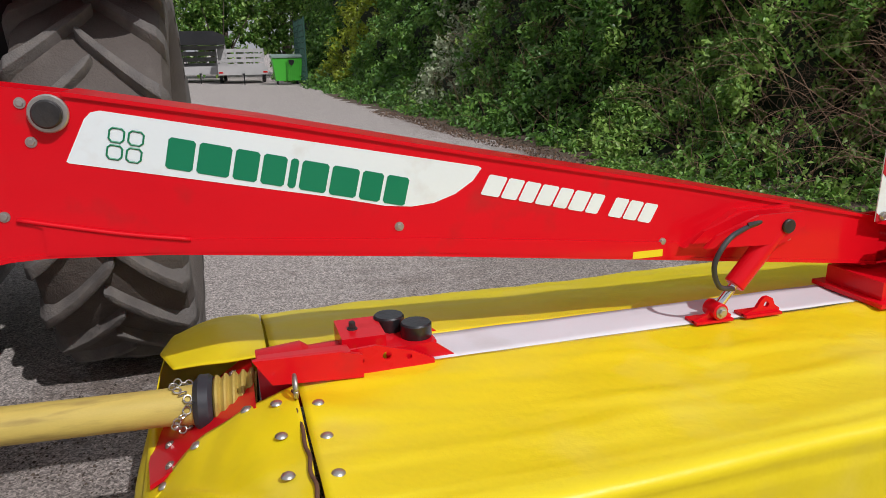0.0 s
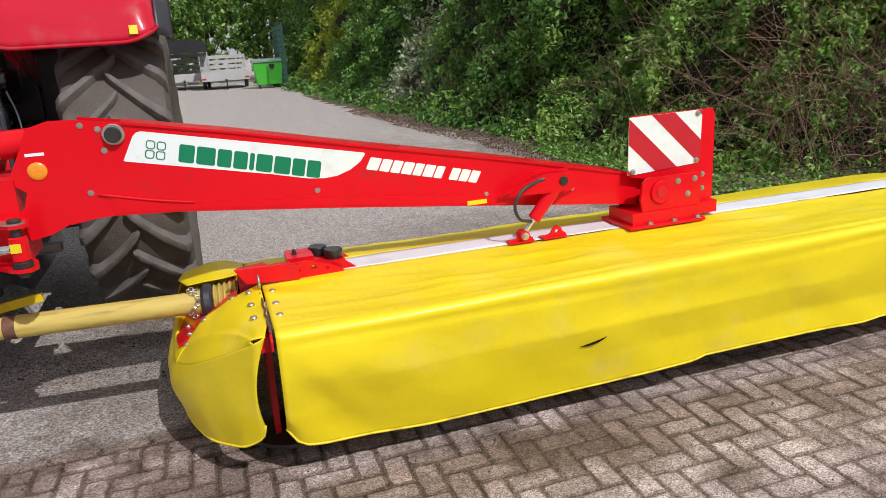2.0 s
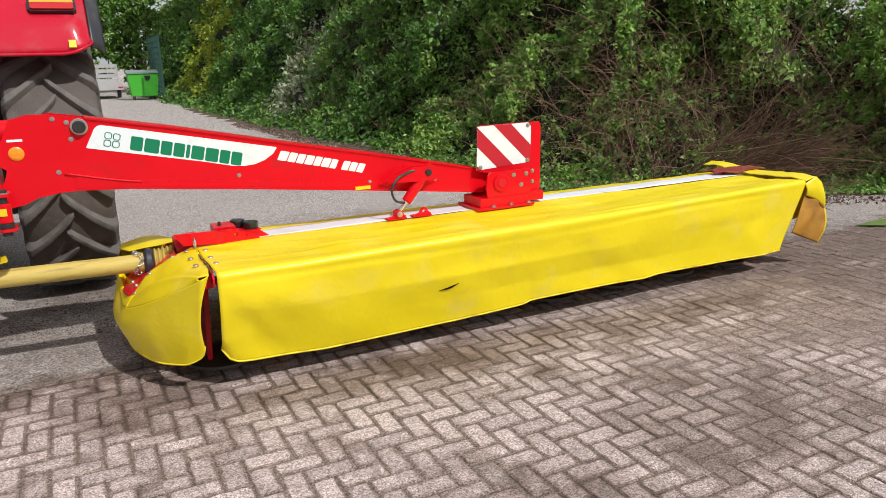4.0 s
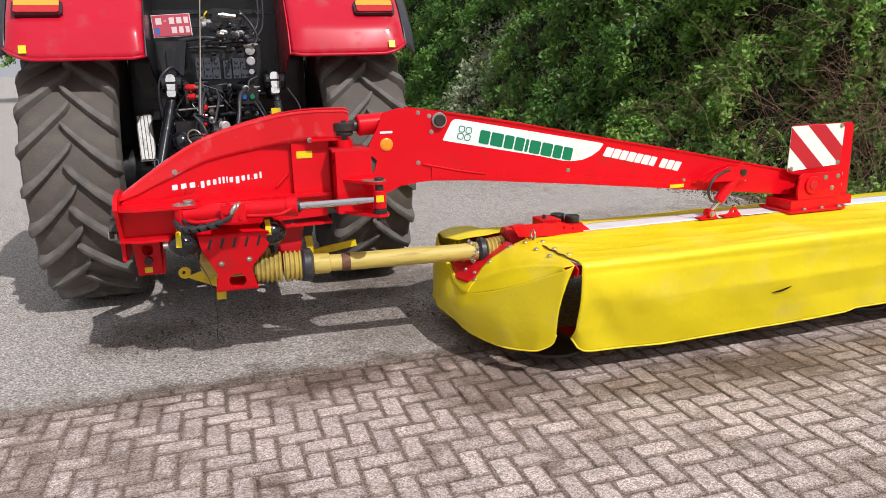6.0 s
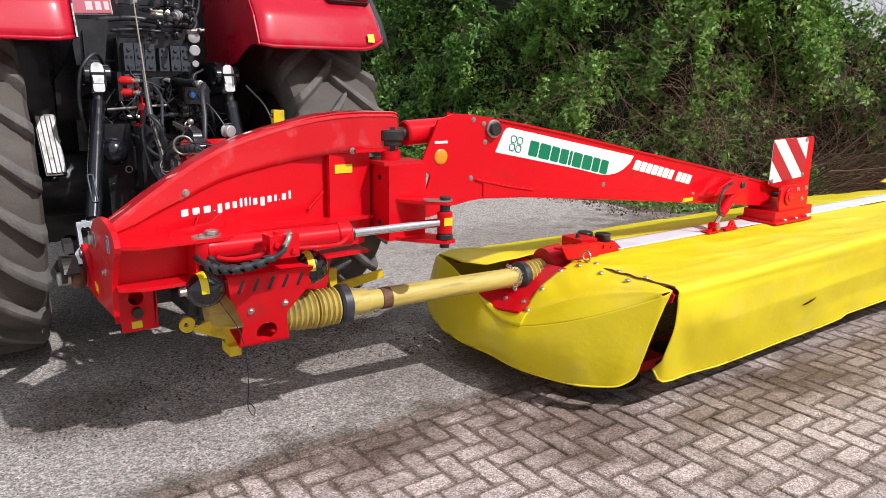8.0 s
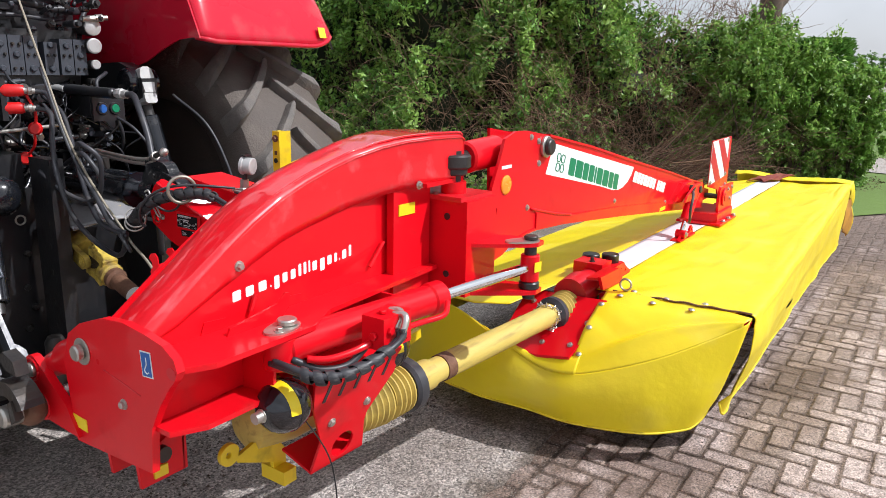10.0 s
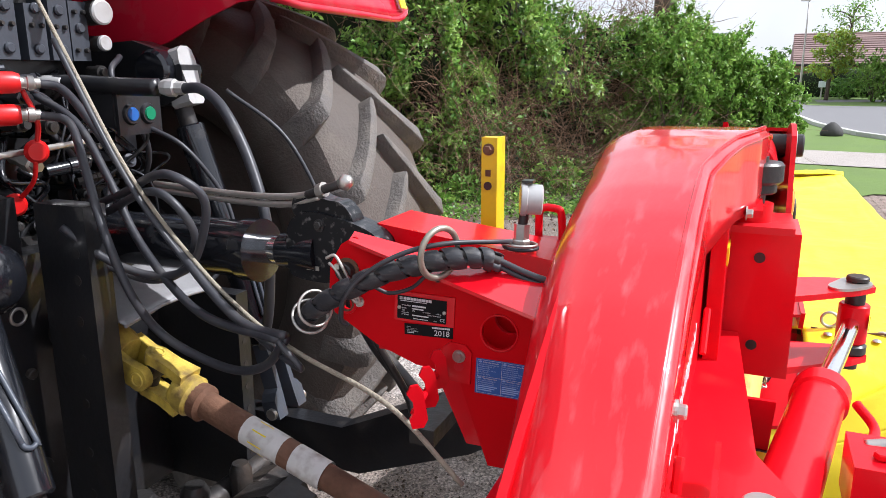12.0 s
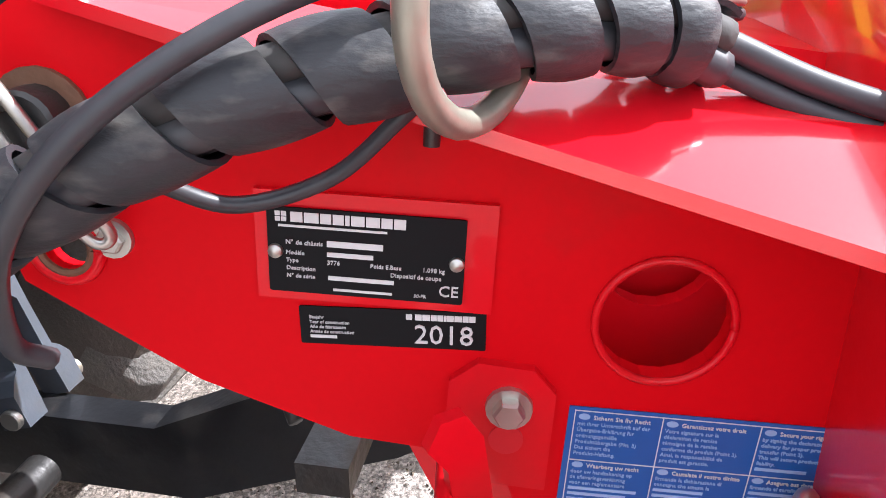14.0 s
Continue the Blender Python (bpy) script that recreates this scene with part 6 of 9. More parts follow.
for p, ax in (((-1.17, 1.868, 0.955), (0, -1, 0)), ((-1.155, 1.905, 0.992), (0, 0, 1)), ((-1.195, 1.90, 0.94), (-1, 0, 0)), ((-1.10, 1.868, 0.925), (0, -1, 0))):
    bolt(p, ax, 0.012, 0.009, RED, vb, "port_plug", False)
part("supply_pipe", hose([(-1.195, 1.915, 0.915), (-1.26, 1.93, 0.905), (-1.32, 1.955, 0.900), (-1.36, 1.99, 0.905)], 0.010), RED, ram, "red painted pipe", smooth=3.2)
part("supply_pipe", hose([(-1.075, 1.90, 0.925), (-0.98, 1.895, 0.92), (-0.90, 1.875, 0.925), (-0.845, 1.90, 0.945)], 0.009), RED, ram, "red painted pipe", smooth=3.2)
for k in range(2):
    y = 1.880 + 0.03 * k
    part("elbow_fitting", hose([(-1.125 + 0.02 * k, y + 0.01, 0.985), (-1.122 + 0.02 * k, y - 0.02, 0.990), (-1.130 + 0.016 * k, y - 0.036, 0.980), (-1.148 + 0.008 * k, y - 0.040, 0.950)], 0.0105), STEEL, ram, "zinc hose fitting", smooth=3.2)
VH = [(-1.148, 1.848, 0.955), (-1.150, 1.845, 0.935), (-1.185, 1.850, 0.914), (-1.261, 1.862, 0.892), (-1.337, 1.885, 0.880), (-1.389, 1.925, 0.880), (-1.418, 1.980, 0.894), (-1.425, 2.05, 0.90)]
for k in range(2):
    part("hose", hose([Vector(p) + Vector((0, 0.007 - 0.014 * k, 0.006 * k)) for p in VH], 0.0095), RUBBER, ram, "black hydraulic hose", smooth=3.2)
part("spiral_wrap", wrapped(VH[2:7], 0.0185, 7, 0.62), WRAP, ram, "black plastic spiral wrap", smooth=1.0)
part("hose", hose([(-1.20, 1.93, 0.90), (-1.26, 1.94, 0.868), (-1.33, 1.97, 0.872), (-1.385, 2.02, 0.905)], 0.010), RUBBER, ram, "black hydraulic hose", smooth=3.2)

# two gas accumulators
def accumulator(at):
    t = thing("accumulator", at, "round black gas accumulator with a yellow sticker", "accumulator", "accumulators under the headstock")
    x, y, z = at
    part("bottle", lathe(bmesh.new(), (x - 0.076, y, z), (x + 0.076, y, z), [(0, 0.018), (0.05, 0.034), (0.15, 0.053), (0.3, 0.067), (0.44, 0.0715), (0.56, 0.0715), (0.7, 0.067), (0.85, 0.053), (0.95, 0.034), (1, 0.018)], 32), BLACK_GLOSS, t, smooth=3.2)
    part("joint_ring", rod((x - 0.004, y, z), (x + 0.004, y, z), 0.0732, 32, 0.001), BLACK, t, smooth=0.6)
    part("valve", lathe(bmesh.new(), (x - 0.100, y, z), (x - 0.070, y, z), [(0, 0.015), (0.7, 0.015), (0.75, 0.019), (1, 0.019)], 14), STEEL, t, smooth=0.6)
    bm = bmesh.new()
    rows = []
    for k in range(11):
        q = radians(-10 + 10 * k)
        rows.append([bm.verts.new((x + d, y - c * math.sin(q), z + c * math.cos(q))) for d, c in ((-0.034, 0.0658), (-0.020, 0.0712), (-0.006, 0.0738))])
    for a, b in zip(rows, rows[1:]):
        for i in range(2):
            bm.faces.new((a[i], a[i + 1], b[i + 1], b[i]))
    part("sticker", bm, STICKER_YELLOW, t, "yellow label band", smooth=3.2)
    return t


acc = accumulator((-1.395, 2.045, 0.772))
copy_thing(acc, Matrix.Translation((-0.945, 2.06, 0.794)))

# ---- drive shaft ----
shaft = thing("drive_shaft", (-0.2, 2.09, 0.5), "old yellow telescopic drive shaft guard between headstock and mower", "drive shaft")
S0, S1 = Vector((-0.735, 2.125, 0.575)), Vector((0.235, 2.068, 0.570))
part("guard_tube", lathe(bmesh.new(), S0, S1, [(0, 0.058), (0.10, 0.056), (0.105, 0.047), (0.21, 0.047), (0.215, 0.050), (0.90, 0.050), (1, 0.054)], 24), PTO_YELLOW, shaft, smooth=0.5)
part("wear_band", rod(S0.lerp(S1, 0.17), S0.lerp(S1, 0.22), 0.0512, 24), RUST, shaft, smooth=0.6)


def bellows(a, b, r0, r1, n, name="bellows"):
    rings = []
    for k in range(n):
        s = k / n
        r = r0 + (r1 - r0) * s
        rings += [(s, r * 0.86), (s + 0.32 / n, r), (s + 0.55 / n, r), (s + 0.85 / n, r * 0.86)]
    rings.append((1, r1 * 0.86))
    return part(name, lathe(bmesh.new(), a, b, rings, 26), SOILED, shaft, "ribbed yellow bellows", smooth=0.9)


d = (S1 - S0).normalized()
part("guard_collar", lathe(bmesh.new(), S0 - d * 0.055, S0 + d * 0.01, [(0, 0.085), (0.2, 0.094), (0.75, 0.094), (1, 0.062)], 26), RUBBER, shaft, "grey-black collar", smooth=0.6)
bellows(S0 - d * 0.055, S0 - d * 0.155, 0.085, 0.088, 4)
bellows(S0 - d * 0.165, S0 - d * 0.31, 0.088, 0.075, 6)
part("guard_collar", lathe(bmesh.new(), S1 - d * 0.005, S1 + d * 0.045, [(0, 0.060), (0.3, 0.078), (0.8, 0.078), (1, 0.07)], 26), RUBBER, shaft, "grey-black collar", smooth=0.6)
bellows(S1 + d * 0.045, S1 + d * 0.16, 0.072, 0.085, 5)
for k in range(26):
    q = 0.242 * k
    o = S1 - d * (0.035 - 0.02 * math.sin(3 * q)) + Vector((0, math.cos(q), math.sin(q))) * (0.060 + 0.002 * (k % 2))
    part("chain_link", ring(o, (0.3, -math.sin(q), math.cos(q)) if k % 2 else (0.2, math.cos(q), math.sin(q)), 0.010, 0.0024, 10, 5), STEEL, shaft)


# ---- tractor ----
tractor = thing("tractor", (-1.10, 4.0, 0), "large red farm tractor with a black greasy rear end", "tractor")
TX, TY, TZ, TR = -1.105, 4.07, 0.925, 0.935


def wheel(cx, sign):
    w = part("wheel", lathe(bmesh.new(), (cx - 0.16, TY, TZ), (cx + 0.16, TY, TZ), [(0, 0.46), (0.06, 0.55), (0.12, 0.55), (0.2, 0.50), (0.5, 0.47), (0.8, 0.50), (0.88, 0.55), (0.94, 0.55), (1, 0.46)], 48), RIM, tractor, "large rear wheel", smooth=0.6)
    hw = 0.295
    prof = [(-0.20, 0.54), (-0.255, 0.60), (-hw, 0.70), (-hw - 0.004, 0.78), (-0.275, 0.845), (-0.235, 0.872), (-0.12, 0.884), (0, 0.888), (0.12, 0.884), (0.235, 0.872), (0.275, 0.845), (hw + 0.004, 0.78), (hw, 0.70), (0.255, 0.60), (0.20, 0.54)]
    bm = bmesh.new()
    seg = 96
    loops = [[bm.verts.new((cx + px, TY - pr * math.cos(2 * math.pi * k / seg), TZ + pr * math.sin(2 * math.pi * k / seg))) for px, pr in prof] for k in range(seg)]
    for k in range(seg):
        a, b = loops[k], loops[(k + 1) % seg]
        for i in range(len(prof) - 1):
            bm.faces.new((a[i], a[i + 1], b[i + 1], b[i]))
    part("tyre", bm, CARCASS, w, "worn black tractor tyre with chevron lugs", smooth=0.55)
    for side in (-1, 1):
        bm = bmesh.new()
        rows = []
        for s in (0.0, 0.08, 0.25, 0.5, 0.75, 0.92, 1.0, 1.06):
            px = side * (-0.03 + min(s, 1.0) * 0.325)
            phi = 0.33 * max(0.0, 1 - s) ** 1.25
            rt = TR - 0.012 * s - (0.0 if s < 0.95 else 0.035 if s < 1.03 else 0.10)
            rb = (0.880 - 0.03 * s) if s < 0.95 else 0.80 if s < 1.03 else 0.76
            half_t = (0.022 + 0.008 * s) / TR if s > 0.01 else 0.010 / TR
            half_b = half_t * 1.75
            px2 = px if s < 1.03 else side * 0.301
            rows.append([bm.verts.new((px2, -r * math.cos(phi + o), r * math.sin(phi + o))) for o, r in ((-half_b, rb), (-half_t, rt), (half_t, rt), (half_b, rb))])
        for a, b in zip(rows, rows[1:]):
            for i in range(3):
                bm.faces.new((a[i], a[i + 1], b[i + 1], b[i]))
        bm.faces.new(rows[0]), bm.faces.new(rows[-1])
        bmesh.ops.recalc_face_normals(bm, faces=bm.faces)
        sharp = [e for e in bm.edges if len(e.link_faces) == 2 and e.calc_face_angle(0) > 0.9]
        bmesh.ops.bevel(bm, geom=sharp, offset=0.006, segments=2, profile=0.5, affect="EDGES", clamp_overlap=True)
        me = bpy.data.meshes.new("tyre_lug")
        bm.to_mesh(me)
        bm.free()
        me.materials.append(TYRE)
        me.polygons.foreach_set("use_smooth", [True] * len(me.polygons))
        me.set_sharp_from_angle(angle=0.6)
        for k in range(21):
            lug = new("tyre_lug", me)
            lug.parent = w
            lug.matrix_parent_inverse = parent_world(w).inverted()
            lug.matrix_basis = Matrix.Translation((cx, TY, TZ)) @ Matrix.Rotation(-2 * math.pi * (k + (0.5 if side > 0 else 0.0)) / 21, 4, "X")
    part("hub", rod((cx - 0.18, TY, TZ), (cx + 0.18, TY, TZ), 0.16, 24, 0.02), BLACK, w, smooth=0.6)


for cx, s in ((-0.125, 1), (-2.085, -1)):
    wheel(cx, s)

FEND = [(3.262, 1.735), (3.285, 1.80), (3.335, 1.92), (3.43, 2.045), (3.57, 2.19), (3.78, 2.34), (4.05, 2.43), (4.4, 2.45), (4.75, 2.38)]


def fender(cx, side):
    """The arched mudguard over one rear wheel; side is +1 for the wheel on the mower's side."""
    inner, outer = cx - side * 0.525, cx + side * 0.300

    def top(u, v):
        p = along([(0, y, z) for y, z in FEND], u)
        # rounded shoulder at the outer edge, soft fold at the inner edge
        x = inner + (outer - inner) * v
        t = min(1.0, (1 - v) / 0.16)
        round_off = (1 - math.sqrt(max(0, 1 - (1 - t) ** 2))) * 0.085
        ti = min(1.0, v / 0.12)
        round_in = (1 - math.sqrt(max(0, 1 - (1 - ti) ** 2))) * 0.05
        k = min(1, max(0, (0.10 - u) / 0.10))
        return (x, p.y + round_off + 0.02 * k * abs(v - 0.5) + round_in * 0.6, p.z - round_off * 0.6 * (1 - k) - round_in * 0.3 + 0.075 * k * (max(0.0, v - 0.76) / 0.24) ** 2 + 0.03 * k * (max(0.0, 0.12 - v) / 0.12) ** 2)
    f = part("fender", sheet(top, 44, 30), TRACTOR_RED, tractor, "glossy red mudguard", smooth=3.2)
    thicken(f, 0.008)
    outline = [(3.275, 1.742), (3.32, 1.744), (3.41, 1.737), (3.52, 1.70), (3.66, 1.64), (3.90, 1.585), (4.18, 1.525), (4.6, 1.40), (4.75, 2.30), (4.4, 2.40), (4.05, 2.385), (3.78, 2.30), (3.57, 2.155), (3.44, 2.02), (3.345, 1.90), (3.295, 1.79)]
    part("fender_side", slab(outline, inner - 0.004, inner + 0.004, "yz"), TRACTOR_RED if side > 0 else BLACK, f)

    def ext(u, v):
        p = along([(0, y, z) for y, z in FEND[1:]], u)
        return (outer + side * (0.085 * v - 0.01), p.y + 0.05 + 0.05 * v, p.z - 0.03 - 0.045 * v * v)
    thicken(part("fender_extension", sheet(ext, 30, 6), RUBBER, f, "dark rubber mudguard extension", smooth=3.2), 0.01)
    lip = [Vector(top(0.0, k / 20)) + Vector((0, 0.004, -0.004)) for k in range(21)]
    part("lip", tube(bmesh.new(), lip, 0.011, 8, 0), TRACTOR_RED, f, smooth=3.2)
    # tail lamp
    lx = cx + side * 0.085
    lm = plane_of((lx, 3.418, 2.035), (1, 0, 0), (0, 0.62, 0.78))
    lm = lm @ Matrix.Scale(1.14, 4)
    rim = [(-0.125, -0.035), (-0.11, -0.05), (0.11, -0.05), (0.125, -0.035), (0.125, 0.035), (0.11, 0.05), (-0.11, 0.05), (-0.125, 0.035)]
    tl = part("tail_lamp", slab(rim, -0.02, 0.022, "xy", m=lm), BLACK, f, "rectangular orange and red tail lamp", bevel=0.004)
    part("lens", slab([(-0.112, 0.004), (0.112, 0.004), (0.112, 0.036), (0.10, 0.042), (-0.10, 0.042), (-0.112, 0.036)], 0.0222, 0.034, "xy", m=lm), LAMP_ORANGE, tl, bevel=0.003)
    part("lens", slab([(-0.112, 0.002), (0.112, 0.002), (0.112, -0.036), (0.10, -0.042), (-0.10, -0.042), (-0.112, -0.036)], 0.0222, 0.034, "xy", m=lm), LAMP_RED, tl, bevel=0.003)
    sm = plane_of((cx + side * 0.175, 3.272, 1.795), (1, 0, 0), (0, 0.30, 0.95))
    part("sticker", slab([(-0.022, -0.025), (0.022, -0.025), (0.022, 0.025), (-0.022, 0.025)], 0.0, 0.004, "xy", m=sm), STICKER_YELLOW, f)
    return f


fender(-0.125, 1)
fender(-2.085, -1)

# cab back and rear housing
part("cab_back", cube((-1.555, 4.215, 1.30), (-0.656, 4.28, 2.62)), BLACK, tractor, bevel=0.02)
part("cab_sill", cube((-1.54, 4.00, 2.34), (-0.67, 4.13, 2.40)), BLACK, tractor, bevel=0.012)
part("cab_frame_rib", cube((-1.54, 4.19, 2.06), (-0.67, 4.217, 2.075)), BLACK, tractor)
part("rear_window", cube((-1.62, 3.955, 2.66), (-0.58, 3.965, 3.3)), material("dark_glass", (0.02, 0.025, 0.03), 0.05, vary=0.1), tractor)
part("cab_post", cube((-1.70, 3.92, 2.58), (-1.62, 4.02, 3.4)), BLACK, tractor, bevel=0.02)
part("cab_post", cube((-0.58, 3.92, 2.58), (-0.50, 4.02, 3.4)), BLACK, tractor, bevel=0.02)
part("rear_housing", cube((-1.41, 3.93, 0.55), (-0.81, 4.25, 1.84)), BLACK, tractor, bevel=0.03)
part("axle", rod((-1.95, TY, TZ), (-0.25, TY, TZ), 0.19, 24, 0.02), BLACK, tractor, smooth=0.6)
part("axle_flange", rod((-0.50, TY, TZ), (-0.42, TY, TZ), 0.26, 24, 0.01), BLACK, tractor, smooth=0.6)
# black blocks added, unseen, to keep the gaps beside the wheels dark
for x in (-1.775, -0.795):
    part("fuel_tank", cube((x, 4.50, 0.50), (x + 0.36, 5.7, 1.32)), BLACK, tractor, bevel=0.06)
part("wheel_liner", cube((-1.79, 4.45, 0.5), (-1.56, 4.60, 2.3)), BLACK, tractor)
part("wheel_liner", cube((-0.65, 4.60, 1.2), (-0.42, 4.75, 2.3)), BLACK, tractor)
part("cab_floor", cube((-1.76, 4.30, 1.28), (-0.45, 5.7, 2.0)), BLACK, tractor, bevel=0.03)
part("chassis", cube((-1.35, 4.2, 0.60), (-0.85, 7.2, 1.55)), BLACK, tractor, bevel=0.04)
part("bonnet", cube((-1.50, 5.7, 1.45), (-0.70, 8.2, 2.15)), TRACTOR_RED, tractor, bevel=0.10)
part("cab_roof", cube((-1.80, 3.95, 3.35), (-0.40, 5.6, 3.5)), TRACTOR_RED, tractor, bevel=0.06)
for s in (-1, 1):
    part("front_wheel", lathe(bmesh.new(), (TX + s * 0.72, 7.4, 0.68), (TX + s * 1.18, 7.4, 0.68), [(0, 0.35), (0.02, 0.60), (0.2, 0.68), (0.8, 0.68), (0.98, 0.60), (1, 0.35)], 40), TYRE, tractor, "front wheel", smooth=0.6)

# number plate, written as bars
plate = part("number_plate", slab([(-0.125, -0.075), (0.125, -0.075), (0.125, 0.075), (-0.125, 0.075)], 0, 0.006, "xy", m=plane_of((-1.41, 3.855, 1.960), (1, 0.02, 0.055), (0, 0.25, 0.97))), material("plate_red", (0.42, 0.02, 0.05), 0.4, vary=0.08), tractor, "red number plate", bevel=0.001)
pm = plane_of((-1.41, 3.855, 1.960), (1, 0.02, 0.055), (0, 0.25, 0.97))
PALE = material("pale_pink_paint", (0.65, 0.50, 0.50), 0.5, vary=0.08)
for x0, x1, z0, z1 in ((-0.105, -0.065, 0.01, 0.055), (-0.05, -0.035, 0.03, 0.036), (-0.015, 0.02, 0.01, 0.055), (0.035, 0.07, 0.01, 0.055), (0.085, 0.115, 0.01, 0.055), (-0.005, 0.03, -0.058, -0.012), (0.045, 0.075, -0.058, -0.012), (0.09, 0.115, -0.058, -0.012)):
    part("plate_bar", slab([(x0, z0), (x1, z0), (x1, z1), (x0, z1)], 0.006, 0.0072, "xy", m=pm), PALE, plate)
part("plate_field", slab([(-0.115, -0.06), (-0.085, -0.06), (-0.085, -0.012), (-0.115, -0.012)], 0.006, 0.0072, "xy", m=pm), BLUE_STICKER, plate)
part("plate_frame", slab([(-0.131, -0.081), (0.131, -0.081), (0.131, 0.081), (-0.131, 0.081)], -0.006, -0.001, "xy", m=pm), PALE, plate)

# lift arms and lift rods
SILVER = material("dull_silver_paint", (0.46, 0.46, 0.45), 0.42, metal=0.3, vary=0.12, scale=25, dirt=(0.20, 0.17, 0.14), dirt_scale=22, dirt_amount=0.3)
FORK = material("blue_grey_paint", (0.060, 0.070, 0.088), 0.32, vary=0.2, scale=18, bump=0.1, dirt=(0.07, 0.062, 0.055), dirt_scale=14, dirt_amount=0.35)
for side, x in ((-1, -1.44), (1, -0.748)):
    part("lift_arm", slab([(3.50, 1.50), (3.56, 1.475), (4.0, 1.42), (4.0, 1.62), (3.66, 1.64), (3.56, 1.61), (3.50, 1.575)], x - 0.035, x + 0.035, "yz"), BLACK, tractor, bevel=0.012)
    part("lift_knuckle", rod((x - 0.070, 3.575, 1.56), (x + 0.070, 3.575, 1.56), 0.056, 24, 0.008), BLACK_GLOSS, tractor, smooth=0.6)
    part("knuckle_cap", slab([(-0.024, -0.02), (0.024, -0.02), (0.032, 0.05), (0.026, 0.078), (0.012, 0.088), (-0.012, 0.088), (-0.026, 0.078), (-0.032, 0.05)], 0.0, 0.04, "xy", m=plane_of((x - 0.004, 3.533, 1.530), (1, 0, 0), (0, 0.25, 0.97))), SILVER, tractor, "pale silver painted fork head", bevel=0.006)
    lo = Vector((-0.69, 3.30, 0.60)) if side > 0 else Vector((-1.637, 3.03, 0.68))
    hi = Vector((x, 3.545, 1.49))
    part("knuckle_sleeve", slab([(-0.020, -0.042), (0.020, -0.042), (0.028, -0.034), (0.028, 0.0), (-0.028, 0.0), (-0.028, -0.034)], -0.02, 0.042, "xy", m=plane_of((x - 0.006, 3.531, 1.508), (1, 0, 0), (0, 0.25, 0.97))), SILVER, tractor, "pale silver painted fork head", bevel=0.006)
    part("lift_rod", rod(hi, hi.lerp(lo, 0.18), 0.024, 16), DARK_METAL, tractor, smooth=0.6)
    part("lift_tube", rod(hi.lerp(lo, 0.08), hi.lerp(lo, 0.76), 0.037, 20, 0.004), BLACK_GLOSS, tractor, "glossy black lift tube", smooth=0.6)
    fk = plane_of(lo, (1, 0, 0), hi - lo)
    half = [(0.026, 0.0), (0.066, 0.0), (0.066, 0.055), (0.052, 0.075), (0.040, 0.085), (0.037, 0.16), (0.037, 0.215), (0.012, 0.215), (0.010, 0.222)]
    inner = [(0.0, 0.180), (0.012, 0.186), (0.021, 0.176), (0.023, 0.06)]
    part("lift_fork", slab(half + [(-u, v) for u, v in half[::-1]] + [(-u, v) for u, v in inner[:0:-1]] + inner, -0.024, 0.024, "xy", m=fk), FORK, tractor, "blue-grey forked rod end", bevel=0.004)
    for u in (-0.078, 0.066):
        part("fork_bolt", rod(fk @ Vector((u, 0.02, 0.006)), fk @ Vector((u + 0.012, 0.02, 0.006)), 0.017, 14, 0.002), STEEL, tractor, "bare steel bolt head", smooth=0.6)
    part("thread", rod(lo.lerp(hi, 0.20), lo.lerp(hi, 0.27), 0.021, 14), DARK_METAL, tractor, smooth=0.6)
    sl = plane_of(lo.lerp(hi, 0.33), (1, 0, 0), hi - lo)
    loop = [(0.012 * math.cos(q), 0.012 * math.sin(q) - 0.0, 0.040) for q in [math.pi + 0.4 * k for k in range(8)]] + [(0.012 * math.cos(q), 0.125 + 0.012 * math.sin(q), 0.040) for q in [0.4 * k for k in range(9)]]
    part("tube_slot", hose([sl @ Vector(p) for p in loop + loop[:1]], 0.0048, 8, 3), FORK, tractor, "blue-grey locking loop on the tube", smooth=3.2)
    if side < 0:
        part("lower_link", tube(bmesh.new(), [(-1.60, 3.95, 0.60), (-1.62, 3.3, 0.57), (-1.78, 2.86, 0.70), (-1.785, 2.74, 0.755)], 0.046, 8, 6), BLACK, tractor, "black lower link arm", smooth=0.6)
        arc = [0.35 + 0.22 * k for k in range(12)]
        part("link_hook", slab([(2.645 + 0.092 * math.cos(q), 0.735 + 0.090 * math.sin(q)) for q in arc] + [(2.645 + 0.052 * math.cos(q), 0.735 + 0.048 * math.sin(q)) for q in arc[::-1]], -1.815, -1.755, "yz"), DARK_METAL, tractor, "dark claw hook", bevel=0.006)
        part("hook_latch", slab([(2.60, 0.845), (2.66, 0.850), (2.69, 0.875), (2.66, 0.90), (2.61, 0.885)], -1.800, -1.765, "yz"), DARK_METAL, tractor, "worn bare steel latch", bevel=0.005)
        part("hook_cheek", slab([(2.585, 0.735), (2.612, 0.715), (2.622, 0.770), (2.600, 0.785)], -1.822, -1.800, "yz"), DARK_METAL, tractor, "worn bare steel latch", bevel=0.004)
        part("link_ball", lathe(bmesh.new(), (-1.785, 2.645, 0.728), (-1.725, 2.645, 0.728), [(0, 0.036), (0.25, 0.047), (0.5, 0.050), (0.75, 0.047), (1, 0.036)], 20), RUST, tractor, "rusty link ball", smooth=3.2)
    else:
        part("lower_link", slab([(4.0, 0.50), (3.5, 0.475), (3.05, 0.47), (2.72, 0.60), (2.58, 0.69), (2.56, 0.77), (2.62, 0.80), (2.80, 0.74), (3.1, 0.60), (3.5, 0.60), (4.0, 0.64)], lo.x - 0.03, lo.x + 0.03, "yz"), BLACK, tractor, "black lower link arm", bevel=0.012)
